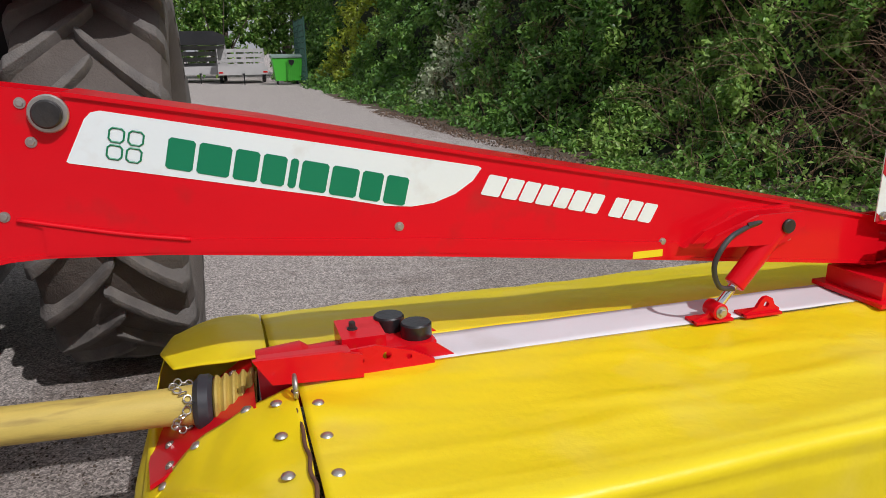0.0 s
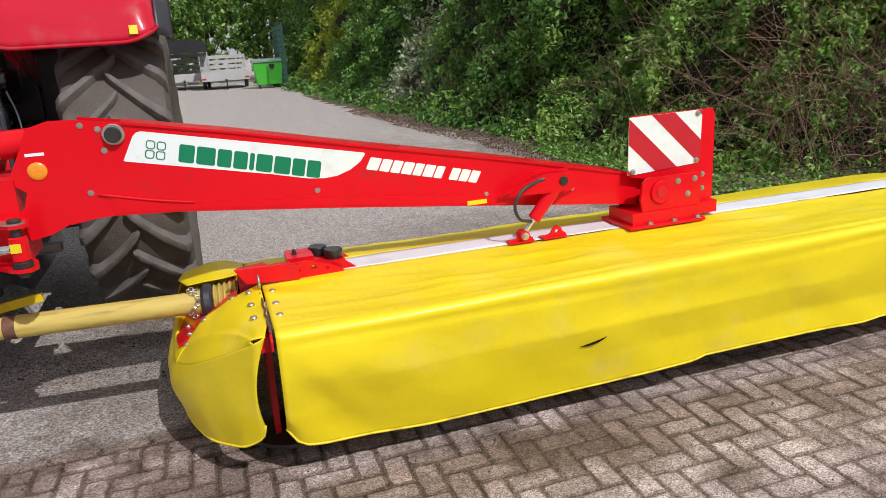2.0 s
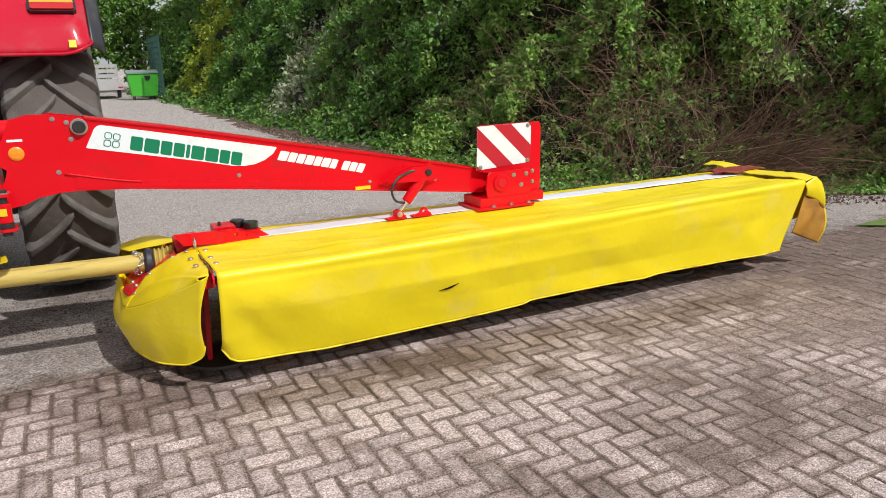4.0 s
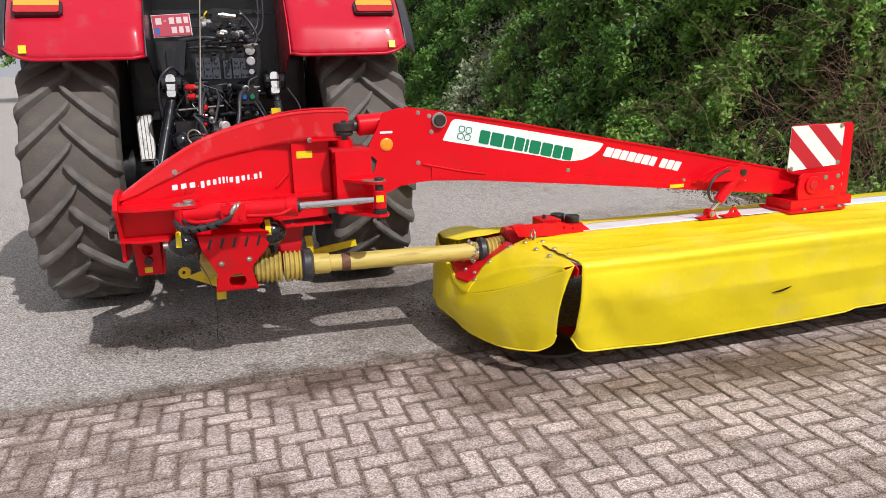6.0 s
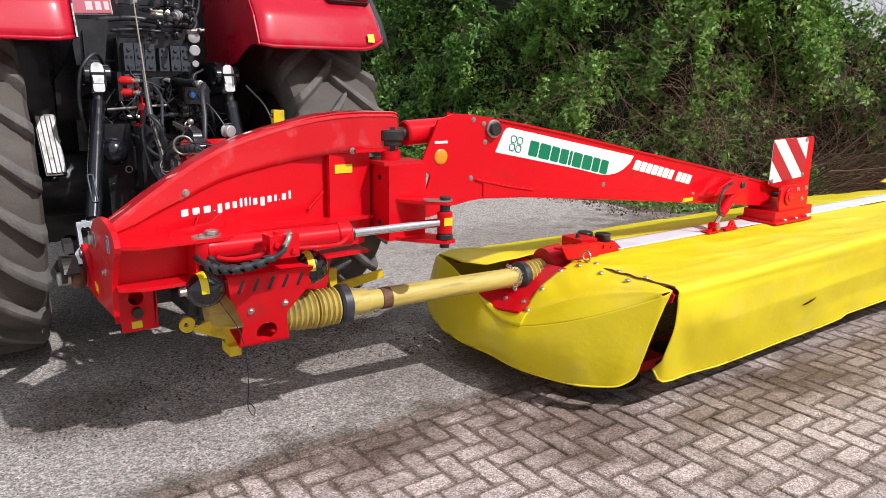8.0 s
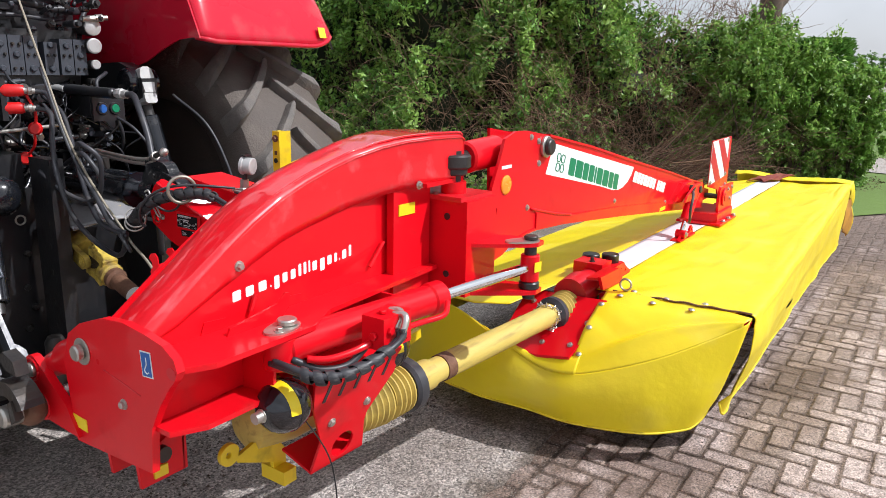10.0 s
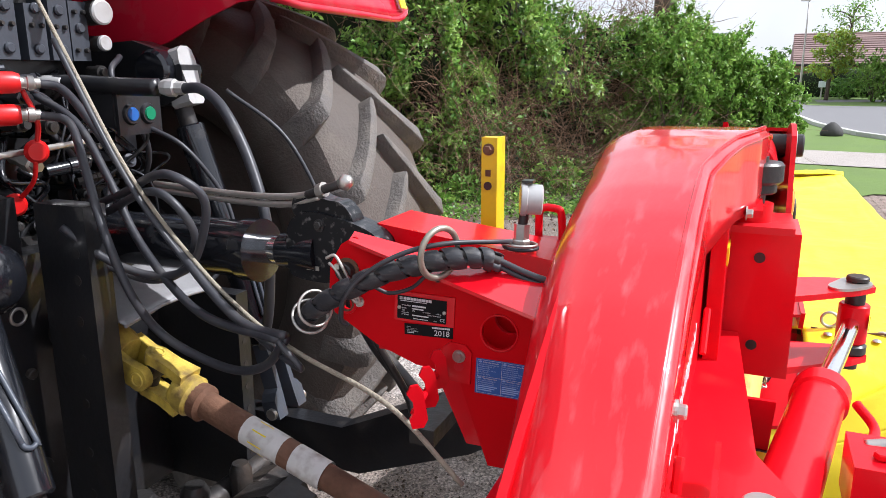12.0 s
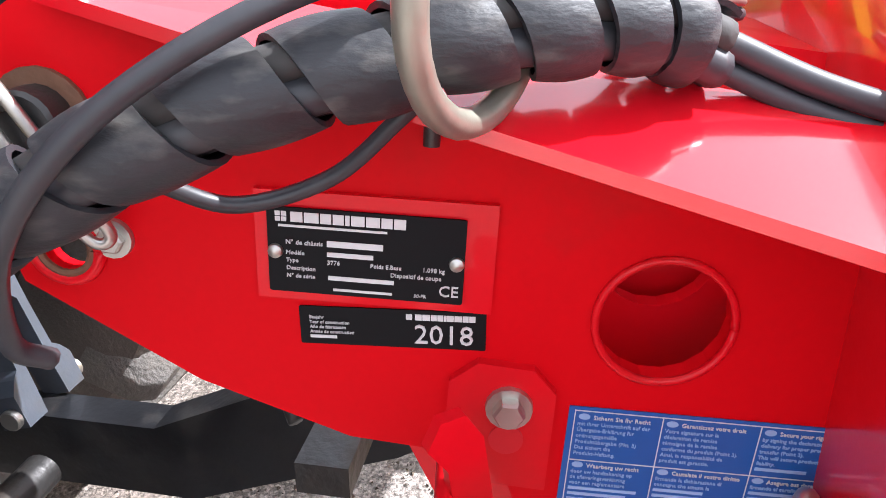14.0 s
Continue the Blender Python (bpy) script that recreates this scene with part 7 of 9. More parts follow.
gr = plane_of((-1.655, 3.717, 1.024), (1, 0.10, 0), (0.07, 0.45, 0.89))
part("step_grille", slab([(-0.055, 0), (0.05, 0), (0.055, 0.34), (0.045, 0.355), (-0.045, 0.355), (-0.055, 0.34)], -0.02, 0.006, "xy", m=gr), DARK_METAL, tractor, "pale ribbed step cover", bevel=0.006)
for k in range(4):
    part("grille_rib", slab([(-0.049 + 0.025 * k, 0.012), (-0.030 + 0.025 * k, 0.012), (-0.030 + 0.025 * k, 0.343), (-0.049 + 0.025 * k, 0.343)], 0.006, 0.016, "xy", m=gr), WORN_WHITE, tractor, "worn white rib", bevel=0.003)


# ---- far yard ----
def wheelie_bin(at):
    t = thing("wheelie_bin", at, "bright green plastic waste container with a grey lid on castors", "bin")
    x, y, z = at
    BIN = material("green_plastic", (0.06, 0.42, 0.03), 0.45, vary=0.06)
    bm = bmesh.new()
    lo = [bm.verts.new((x + a * 0.55, y + b * 0.45, z + 0.18)) for a, b in ((-1, -1), (1, -1), (1, 1), (-1, 1))]
    hi = [bm.verts.new((x + a * 0.68, y + b * 0.55, z + 1.18)) for a, b in ((-1, -1), (1, -1), (1, 1), (-1, 1))]
    bm.faces.new(lo[::-1]), bm.faces.new(hi)
    for i in range(4):
        bm.faces.new((lo[i], lo[(i + 1) % 4], hi[(i + 1) % 4], hi[i]))
    part("body", bm, BIN, t, bevel=0.05)
    part("lid", slab([(-0.60, 1.20), (0.60, 1.20), (0.60, 1.27), (0, 1.36), (-0.60, 1.27)], x - 0.72, x + 0.72, "yz", m=Matrix.Translation((0, y, z))), material("grey_lid", (0.20, 0.28, 0.24), 0.5), t, bevel=0.02)
    part("shield", slab([(0.05, 1.10), (0.28, 1.10), (0.28, 0.95), (0.165, 0.85), (0.05, 0.95)], -0.56, -0.545, "xz", m=Matrix.Translation((x, y, z))), BLACK, t)
    for a in (-0.45, 0.45):
        for b in (-0.35, 0.35):
            part("castor", rod((x + a - 0.03, y + b, z + 0.09), (x + a + 0.03, y + b, z + 0.09), 0.09, 14), BLACK, t)


def trailer(at, width, length, wall, label, hood_on):
    t = thing("trailer", at, label, "trailer")
    x, y, z = at
    GREYW = bpy.data.materials.get("weathered_grey_panel") or material("weathered_grey_panel", (0.42, 0.41, 0.40), 0.6, vary=0.15, scale=3)
    part("bed", cube((x, y, z + 0.55), (x + width, y + length, z + 0.66)), GREYW, t, bevel=0.01)
    part("tail_board", cube((x, y - 0.03, z + 0.42), (x + width, y, z + 0.82)), GREYW, t, bevel=0.01)
    for k in range(6):
        xx = x + width * k / 5
        part("stake", cube((xx - 0.03, y + length - 0.06, z + 0.6), (xx + 0.03, y + length, z + 0.66 + wall)), GREYW, t)
    for k in range(4):
        part("side_board", cube((x, y + length - 0.03, z + 0.72 + wall * k / 4), (x + width, y + length, z + 0.72 + wall * (k + 0.7) / 4)), GREYW, t)
        part("side_board", cube((x, y, z + 0.72 + wall * k / 4), (x + 0.03, y + length, z + 0.72 + wall * (k + 0.7) / 4)), GREYW, t)
    for a in (0.12, width - 0.12):
        part("wheel", rod((x + a - 0.09, y + length * 0.5, z + 0.32), (x + a + 0.09, y + length * 0.5, z + 0.32), 0.32, 20, 0.03), BLACK, t, smooth=0.6)
        part("lamp", cube((x + a - 0.1, y - 0.04, z + 0.50), (x + a + 0.1, y - 0.03, z + 0.58)), LAMP_RED, t)
    part("drawbar", cube((x + width * 0.48, y - 0.9, z + 0.42), (x + width * 0.52, y, z + 0.50)), BLACK, t)
    part("prop", rod((x + width * 0.5, y - 0.85, z), (x + width * 0.5, y - 0.85, z + 0.45), 0.03, 10), BLACK, t)
    if hood_on:
        part("canvas", slab([(0, 0.66 + wall), (width, 0.66 + wall), (width, 1.1 + wall), (width * 0.8, 1.32 + wall), (width * 0.2, 1.32 + wall), (0, 1.1 + wall)], 0, length, "xz", m=Matrix.Translation((x, y, z))), BLACK, t, "dark canvas hood", bevel=0.04)


wheelie_bin((3.30, 35.2, 0))
trailer((0.25, 37.2, 0), 2.3, 3.0, 1.0, "flat grey trailer with a mesh side board parked far back", False)
trailer((-1.9, 39.5, 0), 2.6, 3.4, 1.2, "grey boarded trailer with a dark canvas hood", True)
fence = thing("mesh_fence", (4.0, 34.5, 0), "green wire mesh fence panel beside the hedge", "fence")
FG = material("green_fence_paint", (0.02, 0.07, 0.05), 0.5)
for y in (33.0, 35.2, 37.4):
    part("post", rod((3.95, y, 0), (3.95, y, 2.9), 0.04, 10), FG, fence)
for k in range(22):
    y = 33.0 + 0.2 * k
    part("wire", rod((3.95, y, 0.05), (3.95, y, 2.85), 0.012, 5), FG, fence)
for k in range(12):
    part("wire", rod((3.95, 33.0, 0.1 + 0.25 * k), (3.95, 37.4, 0.1 + 0.25 * k), 0.012, 5), FG, fence)

# ---- street side ----
flat("lawn", [(6.5, 2.0), (9.2, 2.1), (11.5, 4.6), (16, 9), (40, 12), (40, 1.9), (24, 0.40), (19.6, -0.30), (16.6, -1.6), (14.8, -5), (12, -14), (10.5, -14), (9.6, -4), (8.6, 0.6)], 0.015, LAWN, "mown roadside grass with clover", "lawn")
flat("pavement", [(12.3, 3.4), (14.9, 3.0), (14.0, -2.5), (11.2, -2.5)], 0.030, ASPHALT, "narrow grey gravel drive crossing the grass verge", "pavement")
flat("road", [(19.4, -0.40), (23.0, 0.25), (36, 1.2), (60, 1.6), (60, 0.2), (40, -0.3), (39.5, -3.0), (40, -7), (41, -24), (11, -24), (14.8, -7), (16.5, -1.9)], 0.022, material("pale_road_concrete", (0.17, 0.168, 0.17), 0.85, vary=0.12, scale=0.5, fine=20, bump=0.3), "pale grey residential street", "road")
flat("far_lawn", [(39.6, -3.0), (40.1, -0.35), (75, 0.15), (75, -40), (41.2, -40), (41.1, -24), (40.1, -7)], 0.028, LAWN, "front lawns across the street", "lawn")
flat("side_path", [(44.5, -1.1), (49.5, -1.2), (50.5, -4.8), (58, -9.5), (56.5, -9.8), (46.5, -4.6)], 0.034, bpy.data.materials["pale_road_concrete"], "pale path along the front lawns", "pavement")
kerb = thing("kerb", (22, 1.2, 0), "pale concrete kerb stones along the street", "kerb", kind="structure")
KERB = material("kerb_concrete", (0.52, 0.51, 0.48), 0.8, vary=0.1, scale=6, bump=0.2)
edge = [(15.4, -4.5), (16.4, -1.9), (17.6, -1.1), (19.4, -0.36), (23.0, 0.29), (30, 0.85), (36, 1.24)]
for k in range(34):
    a, b = along([(x, y, 0) for x, y in edge], k / 34), along([(x, y, 0) for x, y in edge], (k + 0.97) / 34)
    m = plane_of(a, b - a, (0, 0, 1))
    part("kerb_stone", cube((0, 0, -0.08), ((b - a).length, 0.12, 0.08), m), KERB, kerb)
stone = part("boulder", lathe(bmesh.new(), (19.0, 0.25, 0.0), (19.0, 0.25, 0.36), [(0, 0.25), (0.2, 0.28), (0.5, 0.24), (0.8, 0.15), (1, 0.05)], 12), material("dark_stone", (0.05, 0.048, 0.045), 0.8, vary=0.3, bump=0.5), None, smooth=3.2)
tagged(stone, "dark boulder on the grass verge", "boulder")


def leafy(name, at, size, mats, label, count=3500, leaf_size=0.12, category="shrub", square=False, seed=1, group="", loose=1.0):
    """A shrub or clipped hedge: short stems under a shell of leaves."""
    g = np.random.default_rng(seed)
    t = thing(name, at, label, category, group)
    x, y, z = at
    d = g.normal(size=(count, 3))
    if square:
        d /= np.abs(d).max(axis=1)[:, None]
        p = np.array([x, y, z + size[2] / 2]) + d * g.uniform(0.75, 1.03, count)[:, None] * np.array(size) / 2
    else:
        # boughs of uneven reach, each a loose clump of leaves
        d /= np.linalg.norm(d, axis=1)[:, None]
        n = 260
        b = g.normal(size=(n, 3))
        b /= np.linalg.norm(b, axis=1)[:, None]
        b *= g.uniform(0.35, 0.95, n)[:, None]
        pick = g.integers(0, n, count)
        reach = g.uniform(0.07, 0.19, n)[pick][:, None] * g.uniform(0.0, 1.25, count)[:, None]
        d = g.normal(size=(count, 3)) * 0.4 + np.array([0, 0, 0.3])
        d = d * 0.8 + b[pick] * 0.35
        p = np.array([x, y, z + size[2] / 2]) + (b[pick] + d * reach) * np.array(size) / 2
    p[:, 2] = np.maximum(p[:, 2], 0.03)
    me = leaves_mesh("leaves", p.astype(np.float32), d * loose, leaf_size * g.uniform(0.6, 1.3, count), mats, g.integers(0, len(mats), count), seed=seed)
    ob = new("leaves", me)
    ob.parent = t
    ob.matrix_parent_inverse = t.matrix_basis.inverted()
    if not square:
        bm = bmesh.new()
        for i in range(9):
            q, w = 0.7 * i, 0.30 + 0.04 * (i % 3)
            tip = Vector((x + size[0] * w * math.cos(q), y + size[1] * w * math.sin(q), z + size[2] * (0.55 + 0.04 * (i % 4))))
            tube(bm, [(x + 0.05 * math.cos(q), y + 0.05 * math.sin(q), z), (x + size[0] * w * 0.35 * math.cos(q), y + size[1] * w * 0.35 * math.sin(q), z + size[2] * 0.25), tip], 0.02, 5, 4, lambda f: 0.012 * size[2] * (1.15 - f))
        part("stems", bm, BARK, t, smooth=3.2)
        return t
    # clipped hedges hold a near-black body, its colour standing for inner shade
    k = 0.80
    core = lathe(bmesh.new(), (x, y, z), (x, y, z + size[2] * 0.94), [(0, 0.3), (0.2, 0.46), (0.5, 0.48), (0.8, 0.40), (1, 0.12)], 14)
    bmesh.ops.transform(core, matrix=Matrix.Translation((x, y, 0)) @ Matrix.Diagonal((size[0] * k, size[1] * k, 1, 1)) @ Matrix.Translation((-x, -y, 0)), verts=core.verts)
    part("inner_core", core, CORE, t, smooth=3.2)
    return t


for k, (x, y, w, h) in enumerate(((9.3, 3.25, 1.9, 2.60), (10.0, 2.65, 1.9, 2.35), (10.4, 2.20, 1.5, 2.05), (10.7, 1.90, 1.2, 1.80))):
    leafy("shrub", (x, y, 0), (w, w * 0.9, h), [LEAF_MID, LEAF_LIGHT, LEAF_MID], "light green leafy shrub at the end of the hedge", 24000, 0.072, "shrub", False, 44 + k, "shrubs at the hedge end", 0.4)
leafy("conifer_hedge", (16.0, 3.35, 0), (1.2, 1.3, 2.4), [LEAF_DARK], "dark clipped conifer hedge end", 11000, 0.12, "hedge", True, 5)
leafy("shrub", (46, -4.0, 0), (3.0, 2.6, 3.0), [LEAF_LIGHT, LEAF_MID], "light green garden shrub", 3000, 0.2, seed=6, group="front garden shrubs")
leafy("shrub", (52, -3.2, 0), (5.0, 2.6, 1.6), [LEAF_DARK, LEAF_MID], "dark rounded garden shrub", 3000, 0.18, seed=7, group="front garden shrubs")
leafy("shrub", (52, -6.4, 0), (3.0, 2.6, 1.7), [LEAF_DARK, LEAF_MID], "dark rounded garden shrub", 2500, 0.18, seed=8, group="front garden shrubs")
leafy("shrub", (44, -6.6, 0), (2.0, 1.6, 2.9), [LEAF_LIGHT, LEAF_YELLOW], "pale flowering garden shrub", 2500, 0.16, seed=9, group="front garden shrubs")
leafy("clipped_hedge", (42, -6.0, 0), (0.9, 3.6, 0.7), [LEAF_MID], "low clipped garden hedge", 3000, 0.1, "hedge", True, 10)
leafy("clipped_hedge", (42.8, -11.3, 0), (1.4, 8.8, 2.05), [LEAF_DARK, LEAF_MID], "tall clipped garden hedge before a brick house", 5000, 0.12, "hedge", True, 11)
leafy("clipped_hedge", (56, -3.0, 0), (1.2, 9, 2.0), [LEAF_MID, LEAF_DARK], "tall clipped garden hedge", 4000, 0.16, "hedge", True, 12)
tree("garden_tree", (48.5, -1.8, 0), 4.2, 1.3, 90, [LEAF_LIGHT, LEAF_YELLOW], "slender light green garden tree", 0.22, 2600, 0.6)
tree("garden_tree", (85, -6, 0), 9, 3.0, 91, [LEAF_MID], "thin-leaved tree behind the house roof", 0.32, 1400, 3.0)
tree("garden_tree", (75, -15, 0), 9.5, 3.4, 92, [LEAF_DARK], "dark purple-green tree behind the roof", 0.35, 4200, 3.0)


def street_lamp(at, h):
    t = thing("street_lamp", at, "slim pale grey street lamp post", "street lamp")
    x, y, z = at
    part("pole", tube(bmesh.new(), [(x, y, z), (x, y, z + h * 0.5), (x, y, z + h)], 0.07, 12, 2, lambda s: 0.085 - 0.045 * s), STEEL, t, smooth=3.2)
    part("head", cube((x - 0.1, y - 0.1, z + h), (x + 0.1, y + 0.5, z + h + 0.10)), STEEL, t, bevel=0.02)


street_lamp((53.5, -0.55, 0), 6.3)
street_lamp((40.6, -8.5, 0), 7.8)
cab = thing("utility_cabinet", (47, -5.0, 0), "grey street utility cabinet on the verge", "cabinet")
part("body", cube((46.7, -5.35, 0), (47.3, -4.75, 1.05)), material("grey_cabinet_paint", (0.22, 0.25, 0.27), 0.5), cab, bevel=0.02)
part("roof", cube((46.65, -5.4, 1.05), (47.35, -4.7, 1.12)), bpy.data.materials["grey_cabinet_paint"], cab, bevel=0.015)
sign = thing("mailbox", (52.5, -1.75, 0), "white letter box on a post by the path", "mailbox")
part("box", cube((52.3, -2.0, 0.75), (52.7, -1.6, 1.15)), WHITE, sign, bevel=0.02)
part("post", rod((52.5, -1.8, 0), (52.5, -1.8, 0.75), 0.05, 10), STEEL, sign)

ROOF = material("brown_roof_tiles", (0.22, 0.145, 0.132), 0.8, vary=0.2, scale=1.5, fine=12, bump=0.4, bump_scale=9, per="object", per_amount=0.2)
HOUSE_BRICK = material("brown_house_brick", (0.27, 0.125, 0.085), 0.85, vary=0.2, scale=2.5, fine=14, bump=0.3, bump_scale=14)
house = thing("house", (66, -6, 0), "low brown brick bungalow with a long tiled roof", "house")
part("wall", cube((62.5, -13.5, 0), (71, 0.2, 2.35)), HOUSE_BRICK, house)
RX0, RX1, RZ0, RZ1, RY0, RY1 = 61.8, 66.8, 2.3, 4.75, -14.2, -0.35
part("roof", slab([(RX0 + 0.1, RZ0), (2 * RX1 - RX0 - 0.1, RZ0), (RX1, RZ1 - 0.05)], RY0, RY1, "xz"), ROOF, house)
for i in range(14):
    a, b = i / 14, (i + 1.12) / 14
    x0, z0 = RX0 + (RX1 - RX0) * a, RZ0 + (RZ1 - RZ0) * a
    x1, z1 = RX0 + (RX1 - RX0) * b, RZ0 + (RZ1 - RZ0) * b
    bm = slab([(x0, z0 + 0.02), (x1, z1 + 0.0), (x1, z1 + 0.04), (x0, z0 + 0.10)], RY0 - 0.05, RY1 + 0.05, "xz")
    part("tile_course", bm, ROOF, house)
part("ridge", rod((RX1, RY0, RZ1 + 0.02), (RX1, RY1, RZ1 + 0.02), 0.12, 8), ROOF, house)
part("chimney", cube((63.3, -10.9, 2.5), (64.3, -9.9, 5.4)), HOUSE_BRICK, house)
part("gutter", cube((61.65, RY0, 2.22), (61.85, RY1, 2.34)), BLACK, house)
for y in (-12, -8, -4.5):
    w = part("window", cube((62.44, y - 0.8, 0.9), (62.50, y + 0.8, 2.0)), WHITE, house, "white framed window")
    part("pane", cube((62.42, y - 0.7, 1.0), (62.44, y + 0.7, 1.9)), material("dark_pane", (0.02, 0.025, 0.03), 0.05) if y == -12 else bpy.data.materials["dark_pane"], w)

villa = thing("brick_house", (46, -14, 0), "tall brown brick house with a narrow arched side", "house")
part("wall", cube((43, -24, 0), (54, -9.0, 6.6)), HOUSE_BRICK, villa)
part("side_wing", cube((44.0, -9.0, 0), (52, -7.9, 6.4)), HOUSE_BRICK, villa)
w = part("window", cube((43.94, -8.72, 4.1), (44.0, -8.22, 5.5)), WHITE, villa, "narrow white window")
part("pane", cube((43.92, -8.66, 4.18), (43.94, -8.28, 5.42)), bpy.data.materials["dark_pane"], w)
part("roof", slab([(42.5, 6.6), (54.5, 6.6), (48.5, 10.5)], -24.4, -7.6, "xz"), ROOF, villa)
part("door", slab([(-8.75, 1.2), (-8.15, 1.2), (-8.15, 2.9), (-8.25, 3.2), (-8.45, 3.35), (-8.65, 3.2), (-8.75, 2.9)], 43.93, 44.0, "yz"), BLACK, villa, "dark arched opening")
for x, y, w, h, g in ((75, 12, 9, 4.5, 5), (110, -3, 14, 6, 6), (110, 8, 12, 5.5, 7)):
    leafy("far_hedge", (x, y, 0), (4, w, h), [LEAF_MID, LEAF_DARK], "distant green trees beyond the street", 3000, 0.45, "trees", False, g, "distant trees")

for k, (x, y, w, h) in enumerate(((-9.5, 47, 7, 6.5), (-4.0, 46.0, 7, 5.5), (0.5, 46.5, 6, 6.5), (4.5, 47, 6, 7.0))):
    leafy("boundary_shrub", (x, y, 0), (w, 2.5, h), [LEAF_MID, LEAF_LIGHT, LEAF_DARK], "tall dense green shrub closing the yard", 11000, 0.30, "shrub", False, 31 + k, "shrubs at the end of the yard")


# ---- hitch tower behind the hood ----
TOWER = pose(0.0612, 0.3014, -0.0132, 2.33, 0.88, 4.73) @ Matrix.Scale(0.9296, 4)
SEAT[0] = TOWER
tower = thing("hitch_tower", (-1.12, 2.6, 0.85), "red steel hitch tower with rating plates and a top link pin", "machine frame")
NX = -1.215
near_plate = [(2.395, 0.86), (2.50, 0.86), (2.548, 0.98), (2.565, 1.028), (2.645, 1.034), (2.725, 1.062), (2.812, 1.112), (2.824, 1.15), (2.822, 1.205), (2.800, 1.245), (2.775, 1.262), (2.395, 1.152)]
part("near_cheek", slab(near_plate, NX, NX + 0.012, "yz", holes=((2.493, 1.118, 0.0325), (2.787, 1.133, 0.0135))), SHADED_RED, tower)
part("far_cheek", slab([(2.40, 0.86), (2.56, 0.86), (2.64, 1.02), (2.81, 1.10), (2.825, 1.20), (2.78, 1.25), (2.60, 1.20), (2.40, 1.150)], -1.150, -1.138, "yz", holes=((2.485, 1.128, 0.034),)), RED, tower)
# folded top flange that leans over the cheek and widens towards the hood, and the beam beside it
SEAT[0] = Matrix()
bm = bmesh.new()
quad = [(-1.262, 2.736, 1.276), (-1.318, 2.375, 1.196), (-1.236, 2.375, 1.226), (-1.238, 2.738, 1.287)]
lo = [bm.verts.new((x, y, z - 0.006)) for x, y, z in quad]
hi = [bm.verts.new(p) for p in quad]
bm.faces.new(hi), bm.faces.new(lo[::-1])
for i in range(4):
    bm.faces.new((lo[i], lo[(i + 1) % 4], hi[(i + 1) % 4], hi[i]))
part("top_flange", bm, GLOSS_RED, tower, bevel=0.002)
part("inner_beam", slab([(2.745, 1.04), (2.752, 1.24), (2.742, 1.284), (2.40, 1.243), (2.40, 1.03)], -1.148, -1.005, "yz"), RED, tower, "red box beam", bevel=0.03)
part("red_handle", hose([(-0.985, 2.482, 1.24), (-0.985, 2.482, 1.292), (-0.985, 2.474, 1.303), (-0.985, 2.452, 1.303), (-0.985, 2.440, 1.294), (-0.985, 2.436, 1.24)], 0.0075, 10), RED, tower, smooth=3.2)
part("handle_foot", cube((-1.03, 2.41, 1.225), (-0.94, 2.50, 1.240)), RED_WORN, tower, bevel=0.004)
SEAT[0] = TOWER
part("hole_collar", ring((NX - 0.001, 2.493, 1.118), (1, 0, 0), 0.0330, 0.0022, 30, 6), RED, tower, smooth=3.2)
part("pin_boss", ring((NX - 0.001, 2.787, 1.133), (1, 0, 0), 0.0175, 0.0032, 28, 8), RED, tower, smooth=3.2)
part("hole_rim", ring((NX - 0.002, 2.787, 1.133), (1, 0, 0), 0.0135, 0.002, 24, 6), RUST, tower)
part("plate_backing", cube((NX - 0.004, 2.576, 1.1165), (NX, 2.690, 1.172)), RED, tower, bevel=0.0015)
# top link pin with a linch pin
part("top_pin", rod((NX - 0.020, 2.787, 1.197), (-1.04, 2.787, 1.197), 0.0165, 20, 0.002), DARK_METAL, tower, "bare steel top link pin", smooth=0.6)
part("pin_washer", rod((NX - 0.003, 2.787, 1.197), (NX, 2.787, 1.197), 0.024, 20), RUST, tower, smooth=0.6)
part("linch_pin", hose([(NX - 0.026, 2.818, 1.222), (NX - 0.024, 2.802, 1.229), (NX - 0.026, 2.788, 1.214), (NX - 0.022, 2.774, 1.188), (NX - 0.016, 2.761, 1.160), (NX - 0.013, 2.756, 1.146), (NX - 0.015, 2.765, 1.144), (NX - 0.022, 2.781, 1.172), (NX - 0.028, 2.796, 1.202), (NX - 0.026, 2.812, 1.214)], 0.0030, 8), STEEL, tower, "bent steel linch pin", smooth=3.2)
part("linch_clip", cube((NX - 0.030, 2.790, 1.205), (NX - 0.020, 2.799, 1.214)), STEEL, tower, bevel=0.002)
# lower tab with bolt
part("bolt_tab", slab([(2.540, 1.015), (2.596, 1.018), (2.594, 1.078), (2.580, 1.090), (2.552, 1.088), (2.540, 1.075)], NX - 0.006, NX, "yz"), RED, tower, bevel=0.002)
bolt((NX - 0.006, 2.563, 1.066), (-1, 0, 0), 0.0082, 0.008, STEEL, tower)
part("tab_hole", rod((NX - 0.0062, 2.563, 1.046), (NX - 0.0068, 2.563, 1.046), 0.009, 18), RED_WORN, tower)
part("stud", rod((NX - 0.008, 2.608, 1.214), (NX - 0.008, 2.608, 1.199), 0.0038, 14), DARK_METAL, tower, "threaded stud", smooth=0.6)
bolt((NX, 2.762, 1.140), (-1, 0, 0), 0.007, 0.005, STEEL, tower)
